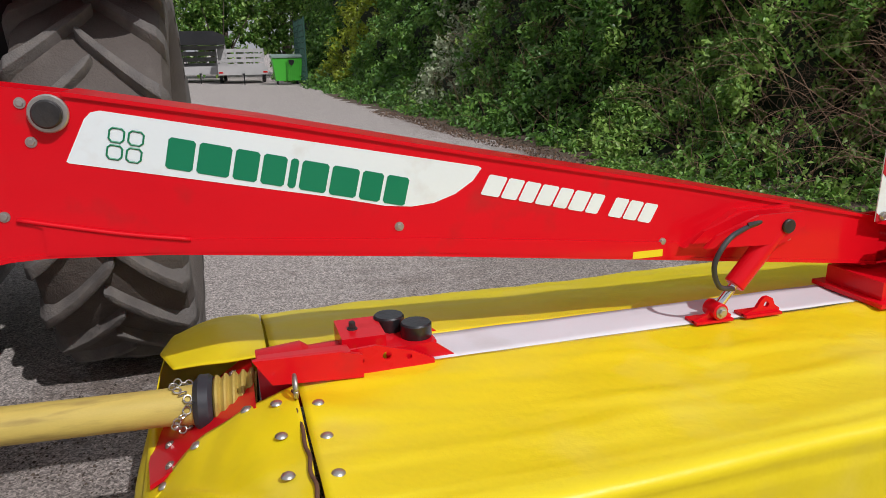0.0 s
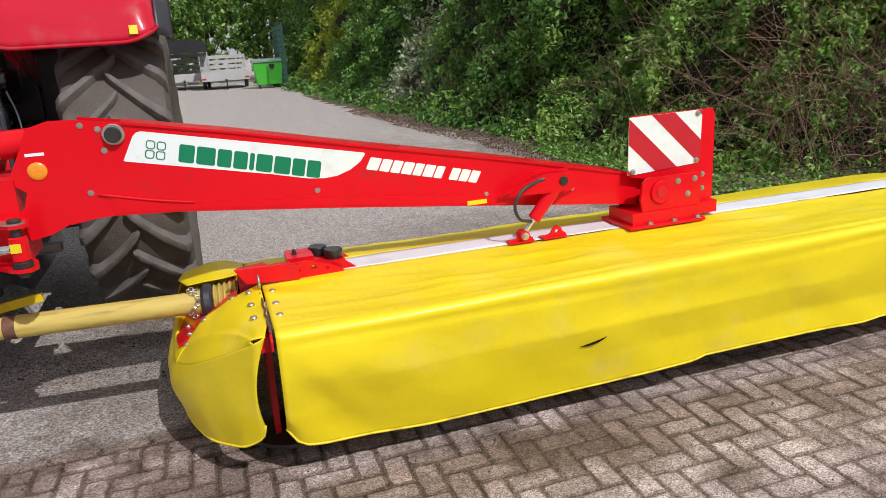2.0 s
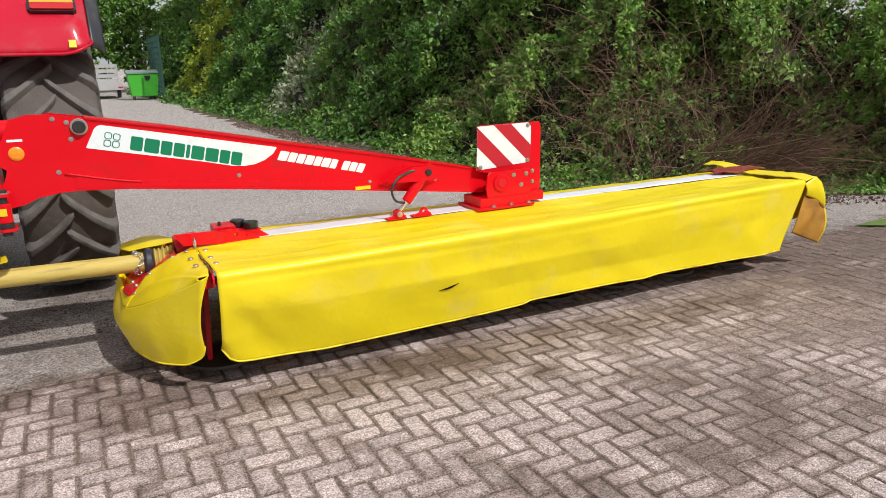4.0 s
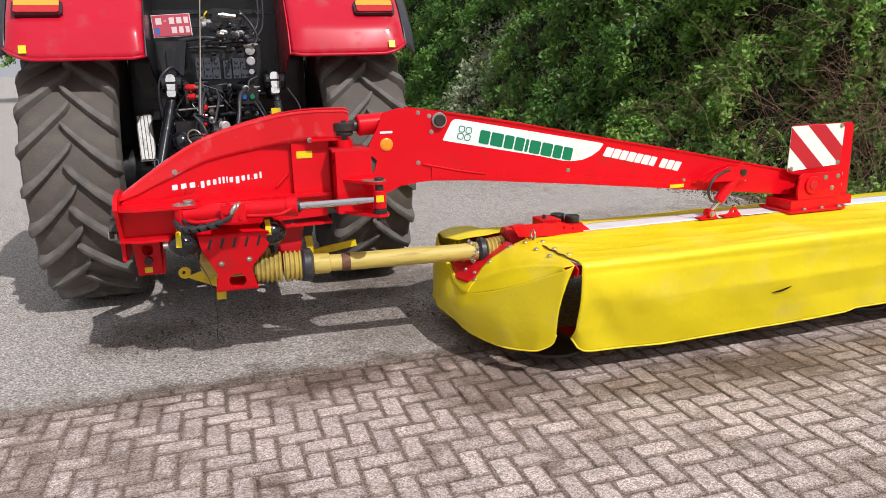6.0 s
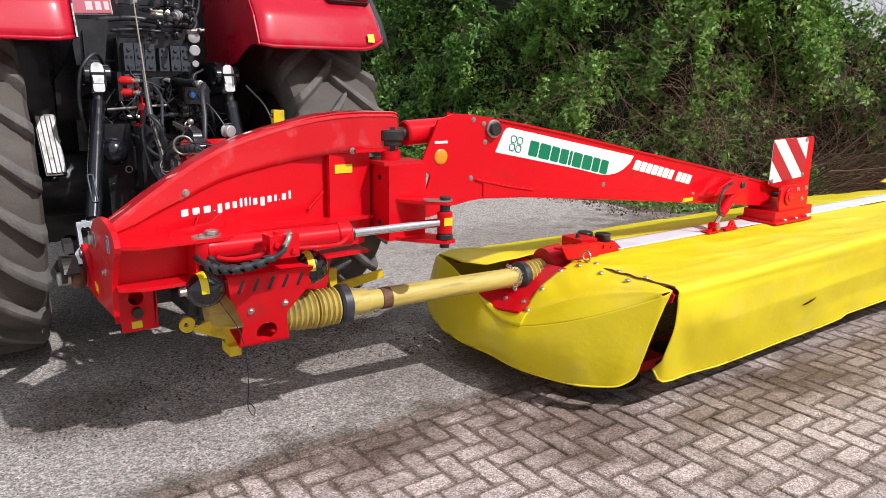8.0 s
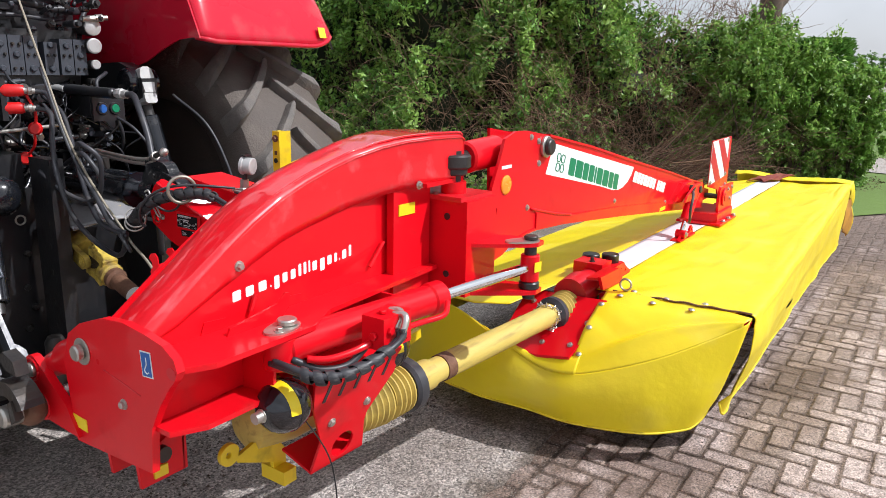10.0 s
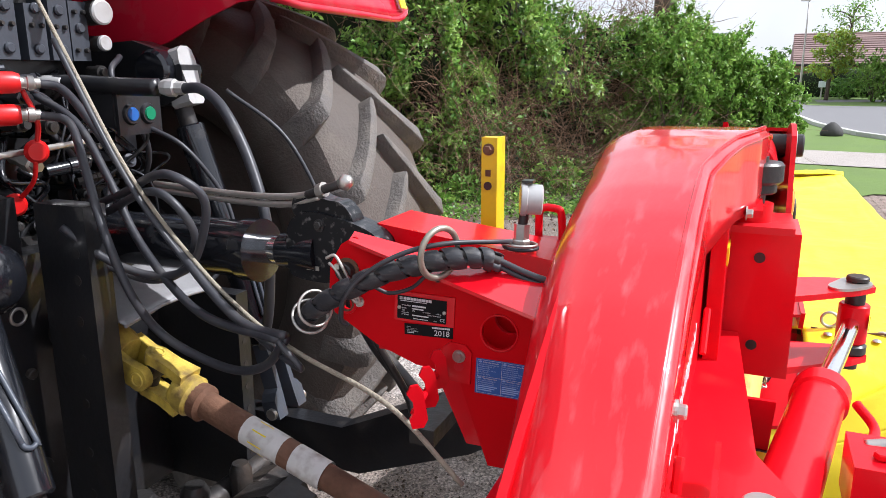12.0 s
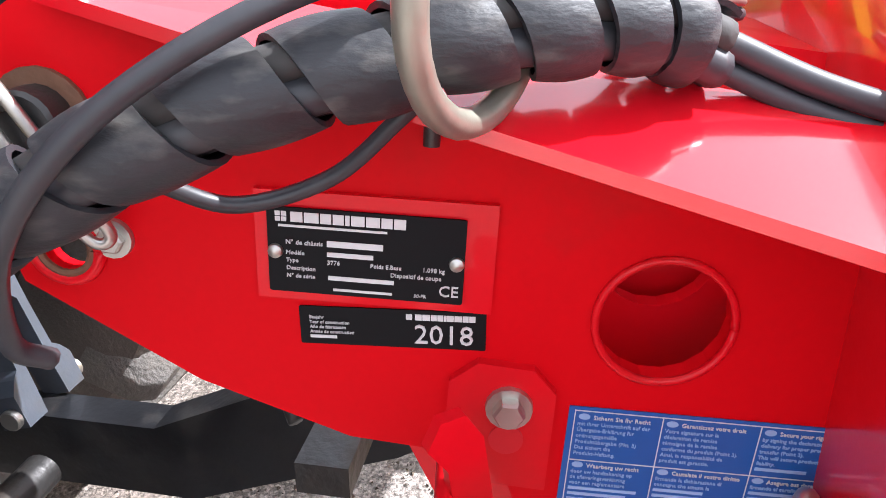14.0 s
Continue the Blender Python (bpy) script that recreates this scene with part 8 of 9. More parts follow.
for x, y, z in ((-1.404, 2.575, 1.048), (-1.335, 2.580, 1.052), (-1.265, 2.585, 1.056)):
    hm = plane_of((x, y, z), (0.45, -0.85, 0.15), (0.1, 0.0, 1.0))
    part("hose_hook", slab([(-0.013, -0.035), (0.006, -0.036), (0.014, -0.024), (0.013, 0.020), (0.006, 0.034), (-0.006, 0.034), (-0.014, 0.022), (-0.006, 0.008), (-0.006, -0.008), (-0.015, -0.020)], -0.004, 0.004, "xy", m=hm), RED, tower, bevel=0.0015)
part("hook_rail", hose([(-1.404, 2.580, 1.035), (-1.335, 2.585, 1.04), (-1.265, 2.590, 1.045), (NX + 0.004, 2.592, 1.048)], 0.006, 8), RED, tower, smooth=3.2)
part("handle", hose([(NX - 0.004, 2.405, 1.02), (NX - 0.03, 2.42, 1.04), (NX - 0.03, 2.425, 0.97), (NX - 0.004, 2.42, 0.93)], 0.006), STEEL, tower, smooth=3.2)

# rating plate and year plate
PLATE_BLACK = material("black_anodised_plate", (0.006, 0.006, 0.007), 0.6, spec=0.15, vary=0.1)
PRINT = material("silver_print", (0.62, 0.62, 0.62), 0.45, vary=0.05)
SKY_PRINT = material("pale_blue_print", (0.30, 0.45, 0.70), 0.45, vary=0.05)
rp = plane_of((NX - 0.005, 2.6835, 1.1215), (0, -1, 0), (0, 0, 1)) @ Matrix.Diagonal((0.915, 0.90, 1, 1))
rate = part("rating_plate", slab([(0, 0.001), (0.001, 0), (0.101, 0), (0.102, 0.001), (0.102, 0.047), (0.101, 0.048), (0.001, 0.048), (0, 0.047)], 0, 0.0012, "xy", m=rp), PLATE_BLACK, tower, "black rating plate with silver print")


def on(m, x, y, d=0.0016):
    return m @ Matrix.Translation((x, y, d))


def bar(m, x0, x1, y0, y1, mat, parent, name="print_bar", d=0.0013):
    return part(name, slab([(x0, y0), (x1, y0), (x1, y1), (x0, y1)], d, d + 0.0004, "xy", m=m), mat, parent)


x = 0.0125
for w in (0.0062, 0.0075, 0.0056, 0.0056, 0.0022, 0.0068, 0.007, 0.0056, 0.006):
    bar(rp, x, x + w, 0.0405, 0.0460, PRINT, rate, "brand_bar")
    x += w + 0.0008
for i in range(2):
    for j in range(2):
        bar(rp, 0.0045 + 0.0032 * i, 0.0071 + 0.0032 * i, 0.0405 + 0.0030 * j, 0.0430 + 0.0030 * j, PRINT, rate, "emblem")
bar(rp, 0.006, 0.062, 0.0375, 0.0388, PRINT, rate)
TXT = 0.0034
for s, yy in (("N° de châssis", 0.0280), ("Modèle", 0.0222), ("Type", 0.0178), ("Description", 0.0134), ("N° de série", 0.0089)):
    lettering(s, TXT * (1.05 if yy > 0.027 else 0.95), on(rp, 0.0095, yy), PRINT, rate)
bar(rp, 0.031, 0.060, 0.0278, 0.0312, PRINT, rate)
bar(rp, 0.031, 0.055, 0.0222, 0.0248, PRINT, rate)
lettering("3776", TXT, on(rp, 0.031, 0.0178), PRINT, rate)
lettering("Poids E.Base", TXT * 0.95, on(rp, 0.0535, 0.0178), PRINT, rate)
lettering("1.098 kg", TXT, on(rp, 0.0805, 0.0178), PRINT, rate)
lettering("Dispositif de coupe", TXT, on(rp, 0.064, 0.0134), PRINT, rate)
bar(rp, 0.0315, 0.066, 0.0088, 0.0112, PRINT, rate)
bar(rp, 0.034, 0.065, 0.0026, 0.0040, PRINT, rate)
lettering("50-FR", TXT * 0.8, on(rp, 0.0765, 0.0026), PRINT, rate)
lettering("CE", 0.0088, on(rp, 0.0892, 0.0045), PRINT, rate)
for xx in (0.004, 0.098):
    part("rivet", lathe(bmesh.new(), rp @ Vector((xx, 0.0235, 0.001)), rp @ Vector((xx, 0.0235, 0.0042)), [(0, 0.0038), (0.6, 0.0034), (1, 0.0012)], 16), STEEL, rate, smooth=0.8)
yp = plane_of((NX - 0.0006, 2.6700, 1.0905), (0, -0.999, 0.045), (0, 0.045, 0.999))
year = part("year_plate", slab([(0, 0.0005), (0.0005, 0), (0.0925, 0), (0.093, 0.0005), (0.093, 0.0205), (0.0925, 0.021), (0.0005, 0.021), (0, 0.0205)], 0, 0.0009, "xy", m=yp), PLATE_BLACK, tower, "black year plate with silver print")
lettering("2018", 0.0150, on(yp, 0.0572, 0.0030, 0.0014), PRINT, year)
x = 0.058
for w in (0.0036, 0.0042, 0.0032, 0.0032, 0.0014, 0.0038, 0.004, 0.0032, 0.0034):
    bar(yp, x, x + w * 0.9, 0.0158, 0.0190, PRINT, year, "brand_bar", 0.001)
    x += w
bar(yp, 0.0535, 0.0565, 0.0160, 0.0190, PRINT, year, "emblem", 0.001)
for s, yy in (("Baujahr", 0.0145), ("Year of construction", 0.0118), ("Año de fabricación", 0.0091), ("Année de construction", 0.0064)):
    lettering(s, 0.0024, on(yp, 0.005, yy, 0.0012), PRINT, year)
bar(yp, 0.005, 0.0185, 0.0036, 0.0052, PRINT, year, d=0.001)
# blue guarantee sticker in six fields
bp = plane_of((NX - 0.0004, 2.5320, 1.0000), (0, -1, 0), (0, 0, 1))
gs = part("guarantee_sticker", slab([(0, 0), (0.151, 0), (0.151, 0.0665), (0, 0.0665)], 0, 0.0006, "xy", m=bp), BLUE_STICKER, tower, "blue six-field guarantee sticker with white print")
for x0, x1, y0, y1 in ((0.003, 0.148, 0.0640, 0.0645), (0.003, 0.148, 0.0330, 0.0335), (0.003, 0.148, 0.002, 0.0025), (0.003, 0.0035, 0.002, 0.0645), (0.0475, 0.048, 0.002, 0.0645), (0.0965, 0.097, 0.002, 0.0645), (0.1475, 0.148, 0.002, 0.0645)):
    bar(bp, x0, x1, y0, y1, PRINT, gs, "rule", 0.0006)
FIELDS = [(0.005, 0.0595, "Sichern Sie Ihr Recht", ("mit Ihrer Unterschrift auf der", "Übergabe-Erklärung für", "ordnungsgemäße", "Produktübergabe (Pkt. 3)", "Das sichert die", "Produkt-Haftung.")),
          (0.0495, 0.0595, "Garantissez votre droit", ("Votre signature sur la", "déclaration de remise", "témoigne de la remise", "conforme du produit (Point 3).", "Ainsi, la responsabilité de", "produit est garantie.")),
          (0.0985, 0.0595, "Secure your rights", ("by signing the declaration of", "delivery for proper product", "transfer (Point 3).", "This will secure product", "liability.")),
          (0.005, 0.0290, "Waarborg uw recht", ("door uw handtekening op", "de afleveringsverklaring", "voor een reglementaire")),
          (0.0495, 0.0290, "Cautelate il vostro diritto", ("firmando la dichiarazione di", "consegna che attesta la")),
          (0.0985, 0.0290, "Asegure sus derechos", ("firmando el certificado de",))]
for x, y, title, body in FIELDS:
    part("country_mark", slab([(x + 0.0032 + 0.0030 * math.cos(q), y + 0.0013 + 0.0018 * math.sin(q)) for q in [2 * math.pi * k / 14 for k in range(14)]], 0.0006, 0.0010, "xy", m=bp), SKY_PRINT, gs)
    lettering(title, 0.0034, on(bp, x + 0.0078, y, 0.0009), PRINT, gs)
    for k, s in enumerate(body):
        lettering(s, 0.0031, on(bp, x, y - 0.0040 - 0.0037 * k, 0.0009), SKY_PRINT, gs)
    for k in range(len(body), 6):
        bar(bp, x, x + 0.036 - 0.005 * (k % 3), y - 0.0040 - 0.0037 * k, y - 0.0022 - 0.0037 * k, SKY_PRINT, gs, d=0.0006)

# ---- pressure gauge ----
gauge = thing("pressure_gauge", (-1.109, 2.487, 1.25), "round silver pressure gauge on a hexagon fitting", "pressure gauge")
g0 = Vector((-1.106, 2.474, 1.342))
part("case", lathe(bmesh.new(), g0 + Vector((0.004, -0.020, 0)), g0 + Vector((-0.006, 0.018, 0)), [(0, 0.024), (0.05, 0.0275), (0.70, 0.0275), (0.74, 0.0305), (0.98, 0.0305), (1, 0.0265)], 32), SILVER, gauge, smooth=0.5)
part("dial", lathe(bmesh.new(), g0 + Vector((-0.0058, 0.0170, 0)), g0 + Vector((-0.0064, 0.0190, 0)), [(0, 0.0262), (1, 0.0262)], 28), material("dial_face", (0.34, 0.34, 0.29), 0.15, coat=0.6, vary=0.06), gauge, "pale dial behind glass", smooth=0.6)
part("filler_cap", cube((-1.122, 2.470, 1.373), (-1.094, 2.490, 1.377)), BLACK, gauge, bevel=0.001)
part("stem", rod((-1.109, 2.487, 1.285), (-1.109, 2.484, 1.318), 0.009, 12), DARK_METAL, gauge, smooth=0.6)
part("hex_nut", lathe(bmesh.new(), (-1.109, 2.487, 1.268), (-1.109, 2.487, 1.296), [(0, 0.0145), (1, 0.0145)], 6), STEEL, gauge)
part("hex_base", lathe(bmesh.new(), (-1.109, 2.487, 1.250), (-1.109, 2.487, 1.268), [(0, 0.017), (0.85, 0.017), (1, 0.0145)], 6), STEEL, gauge)
part("base_washer", ring((-1.109, 2.487, 1.253), (0, 0, 1), 0.031, 0.0035), RUBBER, gauge, smooth=3.2)
part("cable_ring", ring((-1.112, 2.490, 1.259), (0.05, 0, 1), 0.033, 0.0028), STEEL, gauge, smooth=3.2)

# ---- wrapped hose bundle ----
SEAT[0] = Matrix()
bundle = thing("hose_bundle", (-1.31, 2.60, 1.2), "thick bundle of hydraulic hoses in a black spiral wrap", "hoses")
BP = [(-1.312, 2.806, 1.132), (-1.322, 2.768, 1.170), (-1.332, 2.706, 1.209), (-1.325, 2.645, 1.241), (-1.305, 2.590, 1.258), (-1.282, 2.541, 1.267), (-1.258, 2.500, 1.266), (-1.243, 2.472, 1.255)]
TAIL = [(-1.238, 2.435, 1.240), (-1.232, 2.395, 1.228), (-1.20, 2.36, 1.215)]
for k in range(4):
    q = 1.57 * k + 0.6
    off = Vector((0.0078 * math.cos(q), 0.0, 0.0078 * math.sin(q)))
    part("hose", hose([Vector(p) + off for p in BP], 0.0072, 10), OLD_HOSE if k == 1 else RUBBER, bundle, "ribbed black hoses" if k == 1 else "", smooth=3.2)
for k in range(2):
    part("tail_cable", hose([Vector(p) + Vector((0, 0, 0.010 * k - 0.005)) for p in BP[-2:] + TAIL], 0.0044 + 0.001 * k, 10), RUBBER, bundle, "thin dark cable", smooth=3.2)
part("spiral_wrap", wrapped(BP, 0.0168, 11, 0.76), WRAP, bundle, "scuffed black plastic spiral wrap", smooth=1.0)
part("strap", hose([(-1.330, 2.704, 1.152), (-1.342, 2.708, 1.166), (-1.353, 2.692, 1.208), (-1.348, 2.655, 1.249), (-1.325, 2.600, 1.281), (-1.285, 2.545, 1.292), (-1.215, 2.495, 1.284), (-1.165, 2.480, 1.275)], 0.0042, 8), RUBBER, bundle, "thin grey cable", smooth=3.2)
part("wire_ring", ring((-1.318, 2.772, 1.168), (0.45, 0.8, -0.35), 0.030, 0.0026), STEEL, bundle, "bright wire ring", smooth=3.2)
part("wire_ring", ring((-1.312, 2.787, 1.150), (0.5, 0.6, -0.6), 0.030, 0.0026), STEEL, bundle, "bright wire ring", smooth=3.2)
part("holding_loop", ring((-1.300, 2.553, 1.279), (0.42, 1, 0.06), 0.0395, 0.0052, 34, 10), ZINC, bundle, "thick zinc loop round the hoses", smooth=3.2)
part("lower_cord", hose([(-1.312, 2.668, 1.218), (-1.292, 2.645, 1.202), (-1.284, 2.61, 1.212), (-1.287, 2.583, 1.236), (-1.29, 2.565, 1.255)], 0.0035, 6), RUBBER, bundle, smooth=3.2)

# ---- top link ----
SEAT[0] = Matrix.Translation((-0.012, 2.773 - 2.80 * 0.905, 0.010)) @ Matrix.Diagonal((1, 0.905, 1, 1))
link = thing("top_link", (-1.14, 3.1, 1.15), "black hydraulic top link with a chrome rod and a hook end", "top link")
part("barrel", lathe(bmesh.new(), (-1.10, 3.60, 1.185), (-1.140, 3.05, 1.200), [(0, 0.04), (0.03, 0.058), (0.92, 0.058), (0.93, 0.063), (1, 0.063)], 28), BLACK_GLOSS, link, smooth=0.5)
part("rod", rod((-1.140, 3.05, 1.203), (-1.150, 2.94, 1.210), 0.028, 22), CHROME, link, "chrome piston rod", smooth=0.6)
part("rod_neck", lathe(bmesh.new(), (-1.150, 2.985, 1.208), (-1.158, 2.88, 1.215), [(0, 0.034), (0.3, 0.034), (0.7, 0.040), (1, 0.042)], 18), BLACK_GLOSS, link, smooth=0.8)
hookp = [(2.95, 1.176), (2.95, 1.262), (2.925, 1.288), (2.89, 1.297), (2.85, 1.292), (2.81, 1.285), (2.77, 1.275), (2.74, 1.262), (2.723, 1.243), (2.728, 1.222), (2.745, 1.210), (2.765, 1.213), (2.78, 1.222), (2.80, 1.218), (2.812, 1.195), (2.803, 1.172), (2.825, 1.166), (2.87, 1.163), (2.92, 1.166)]
part("hook", slab(rounded(hookp), -1.186, -1.128, "yz"), CHIPPED, link, "chipped black hook end", bevel=0.004)
part("latch", slab(rounded([(2.94, 1.28), (2.935, 1.325), (2.89, 1.330), (2.85, 1.316), (2.825, 1.318), (2.80, 1.296), (2.79, 1.27), (2.85, 1.275)]), -1.178, -1.138, "yz"), CHIPPED, link, bevel=0.003)
bolt((-1.186, 2.868, 1.272), (-1, 0, 0), 0.008, 0.006, DARK_METAL, link)
part("chipped_patch", cube((-1.1875, 2.872, 1.186), (-1.1862, 2.902, 1.194)), STEEL, link, bevel=0.0004)
part("lever", hose([(-1.185, 2.815, 1.350), (-1.187, 2.86, 1.337), (-1.175, 2.90, 1.325)], 0.0085, 10), DARK_METAL, link, "steel lever", smooth=3.2)
part("lever_ball", lathe(bmesh.new(), (-1.185, 2.790, 1.358), (-1.185, 2.820, 1.349), [(0, 0.004), (0.12, 0.010), (0.5, 0.0155), (0.88, 0.010), (1, 0.006)], 16), STEEL, link, smooth=3.2)
part("lever_collar", rod((-1.186, 2.852, 1.339), (-1.184, 2.866, 1.334), 0.014, 12), STEEL, link)
for k in range(2):
    part("lever_rod", hose([(-1.180 + 0.006 * k, 2.87, 1.332 - 0.01 * k), (-1.17, 2.95, 1.318 - 0.014 * k), (-1.15, 3.10, 1.312 - 0.014 * k), (-1.13, 3.35, 1.318 - 0.012 * k)], 0.0065, 8), STEEL, link, "dull steel rod", smooth=3.2)

# ---- drive line behind the tractor ----
pto = thing("input_drive_shaft", (-1.17, 3.0, 0.7), "rusty drive shaft with a flaking yellow joint on the tractor", "drive shaft")
Y0, Y1, Y2 = Vector((-1.165, 3.50, 0.950)), Vector((-1.158, 3.25, 0.855)), Vector((-1.20, 2.50, 0.655))
part("stub", lathe(bmesh.new(), Y0 + Vector((0, 0.16, 0.02)), Y0, [(0, 0.045), (0.6, 0.045), (0.62, 0.052), (1, 0.052)], 20), DARK_METAL, pto, smooth=0.6)
YOKE = material("flaking_yellow_paint", (0.58, 0.43, 0.07), 0.42, coat=0.1, vary=0.2, scale=20, bump=0.3, bump_scale=50, dirt=(0.085, 0.045, 0.025), dirt_scale=24, dirt_amount=0.8)
dd = (Y1 - Y0).normalized()
uu, vv, ww = frame_of(Y0, Y1)
bm = lathe(bmesh.new(), Y0 - dd * 0.02, Y0 + dd * 0.055, [(0, 0.050), (0.2, 0.053), (0.6, 0.051), (1, 0.040)], 24)
lathe(bm, Y0 + dd * 0.208, Y0 + dd * 0.275, [(0, 0.038), (0.3, 0.044), (0.7, 0.046), (0.8, 0.040), (1, 0.038)], 24)
for c, (a, b) in enumerate(((uu, vv), (vv, uu))):
    for sgn in (-1, 1):
        # each arm widens to a round ear that holds the cross
        arm = [(0.030, -0.031), (0.085, -0.024)] + [(0.132 + 0.027 * math.cos(q), 0.027 * math.sin(q)) for q in [-1.9 + 0.38 * k for k in range(11)]] + [(0.085, 0.024), (0.030, 0.031)]
        if c:
            arm = [(0.264 - u, v) for u, v in arm[::-1]]
        slab(arm, -0.011, 0.011, "xy", bm, plane_of(Y0 + a * 0.040 * sgn, dd, b))
part("joint_yoke", bm, YOKE, pto, "yoke with flaking yellow paint", smooth=0.5, bevel=0.004)
for a in (uu, vv):
    part("joint_cross", rod(Y0 + dd * 0.132 - a * 0.047, Y0 + dd * 0.132 + a * 0.047, 0.017, 16), DARK_METAL, pto, smooth=0.6)
    for sgn in (-1, 1):
        part("bearing_cap", ring(Y0 + dd * 0.132 + a * 0.051 * sgn, a, 0.015, 0.003, 20, 6), YOKE, pto, smooth=3.2)
part("shaft_tube", lathe(bmesh.new(), Y1, Y2, [(0, 0.040), (0.03, 0.041), (0.04, 0.0305), (0.45, 0.0305), (0.46, 0.027), (1, 0.027)], 20), RUST, pto, "rusty brown tube", smooth=0.5)
for a, b in ((0.20, 0.34), (0.38, 0.49)):
    part("label_band", lathe(bmesh.new(), Y1.lerp(Y2, a), Y1.lerp(Y2, b), [(0, 0.0312), (1, 0.0312)], 20, False), WORN_WHITE, pto, "torn white label", smooth=3.2)
part("label_mark", lathe(bmesh.new(), Y1.lerp(Y2, 0.235), Y1.lerp(Y2, 0.285), [(0, 0.0317), (1, 0.0317)], 7, False), STICKER_YELLOW, pto, smooth=3.2)

# ---- tractor's rear fittings ----
part("valve_carrier", cube((-1.28, 3.86, 1.48), (-0.90, 3.96, 1.75)), BLACK, tractor, bevel=0.006)
for x0, n, top in ((-1.262, 3, 1.722), (-1.075, 1, 1.70), (-1.012, 2, 1.715)):
    for k in range(n):
        x = x0 + 0.056 * k
        v = part("valve_section", cube((x, 3.785, 1.575), (x + 0.052, 3.87, top)), GREY_PART, tractor, "grey hydraulic valve section", bevel=0.004)
        for i, z in enumerate((1.600, 1.652, 1.690)):
            for dx in ((0.014, 0.039) if (i + k) % 2 else (0.026,)):
                big = 0.006 if (i + k) % 2 else 0.0125
                c = part("cap_screw", lathe(bmesh.new(), (x + dx, 3.785, z), (x + dx, 3.774, z), [(0, big), (0.6, big), (1, big * 0.7)], 12), GREY_PART if big > 0.01 else DARK_METAL, v, smooth=0.6)
for x, z, r, ln in ((-0.885, 1.766, 0.033, 0.16), (-0.885, 1.692, 0.030, 0.13), (-0.885, 1.618, 0.019, 0.12)):
    c = part("coupler", lathe(bmesh.new(), (x + 0.02, 3.744 + ln, z), (x, 3.756, z), [(0, r * 0.9), (0.5, r * 0.9), (0.52, r), (1, r)], 22), DARK_METAL, tractor, smooth=0.6)
    part("coupler_cap", lathe(bmesh.new(), (x, 3.756, z), (x - 0.001, 3.744, z), [(0, r * 1.02), (0.7, r * 1.02), (1, r * 0.86)], 22), SILVER, c, "pale round cap", smooth=0.6)
RED_PLASTIC = material("red_plastic_cap", (0.62, 0.008, 0.008), 0.35, coat=0.2, vary=0.05)
for z, y in ((1.526, 3.556), (1.464, 3.566)):
    c = part("red_coupling", lathe(bmesh.new(), (-1.335, y + 0.03, z), (-1.272, y - 0.008, z), [(0, 0.019), (0.15, 0.023), (0.85, 0.021), (1, 0.017)], 18), RED_PLASTIC, tractor, "red hose coupling", smooth=0.6)
    part("nipple", lathe(bmesh.new(), (-1.275, y - 0.006, z), (-1.240, y - 0.022, z - 0.002), [(0, 0.012), (0.35, 0.012), (0.4, 0.015), (0.7, 0.015), (0.75, 0.011), (1, 0.011)], 14), STEEL, c, smooth=0.6)
for a, b in (((-1.262, 3.56, 1.512), (-1.231, 3.585, 1.387)), ((-1.238, 3.58, 1.370), (-1.245, 3.66, 1.273))):
    part("cap_strap", hose([a, Vector(a).lerp(Vector(b), 0.5) + Vector((0.01, -0.012, 0)), b], 0.0055, 6), RED_PLASTIC, tractor, "red plastic cap strap", smooth=3.2)
    part("dust_cap", lathe(bmesh.new(), Vector(b) + Vector((0.006, 0.012, 0)), Vector(b) + Vector((-0.008, -0.016, 0)), [(0, 0.022), (0.6, 0.025), (1, 0.018)], 16), RED_PLASTIC, tractor, "red dust cap", smooth=0.6)
part("coupling_bracket", cube((-1.345, 3.57, 1.42), (-1.325, 3.93, 1.57)), BLACK, tractor, bevel=0.004)
part("coupling_bracket", slab([(-0.995, 1.40), (-0.86, 1.40), (-0.86, 1.49), (-0.90, 1.53), (-0.995, 1.53)], 3.60, 3.612, "xz"), BLACK, tractor, bevel=0.003)
part("bracket_arm", cube((-1.0, 3.61, 1.42), (-0.985, 3.93, 1.52)), BLACK, tractor, bevel=0.003)
for x, m in ((-0.957, BLUE_STICKER), (-0.903, GREEN)):
    c = part("round_coupling", lathe(bmesh.new(), (x, 3.66, 1.449), (x, 3.592, 1.449), [(0, 0.020), (0.3, 0.020), (0.32, 0.026), (0.9, 0.026), (1, 0.022)], 20), BLACK, tractor, smooth=0.6)
    part("coupling_face", lathe(bmesh.new(), (x, 3.592, 1.449), (x, 3.588, 1.449), [(0, 0.017), (1, 0.015)], 18), m, c, "coloured coupling face")
part("cross_pipe", hose([(-1.04, 3.80, 1.521), (-1.01, 3.72, 1.521), (-0.985, 3.60, 1.515), (-0.955, 3.50, 1.512)], 0.021, 14), BLACK, tractor, smooth=3.2)
part("pipe_elbow", hose([(-1.05, 3.84, 1.47), (-1.052, 3.82, 1.512), (-1.042, 3.79, 1.524), (-1.025, 3.745, 1.522)], 0.016, 12), SILVER, tractor, "bright pipe elbow", smooth=3.2)
part("hose_nut", lathe(bmesh.new(), (-0.952, 3.49, 1.512), (-0.940, 3.43, 1.510), [(0, 0.017), (0.3, 0.021), (0.6, 0.021), (0.65, 0.016), (1, 0.016)], 8), SILVER, tractor, "bright hose nut")
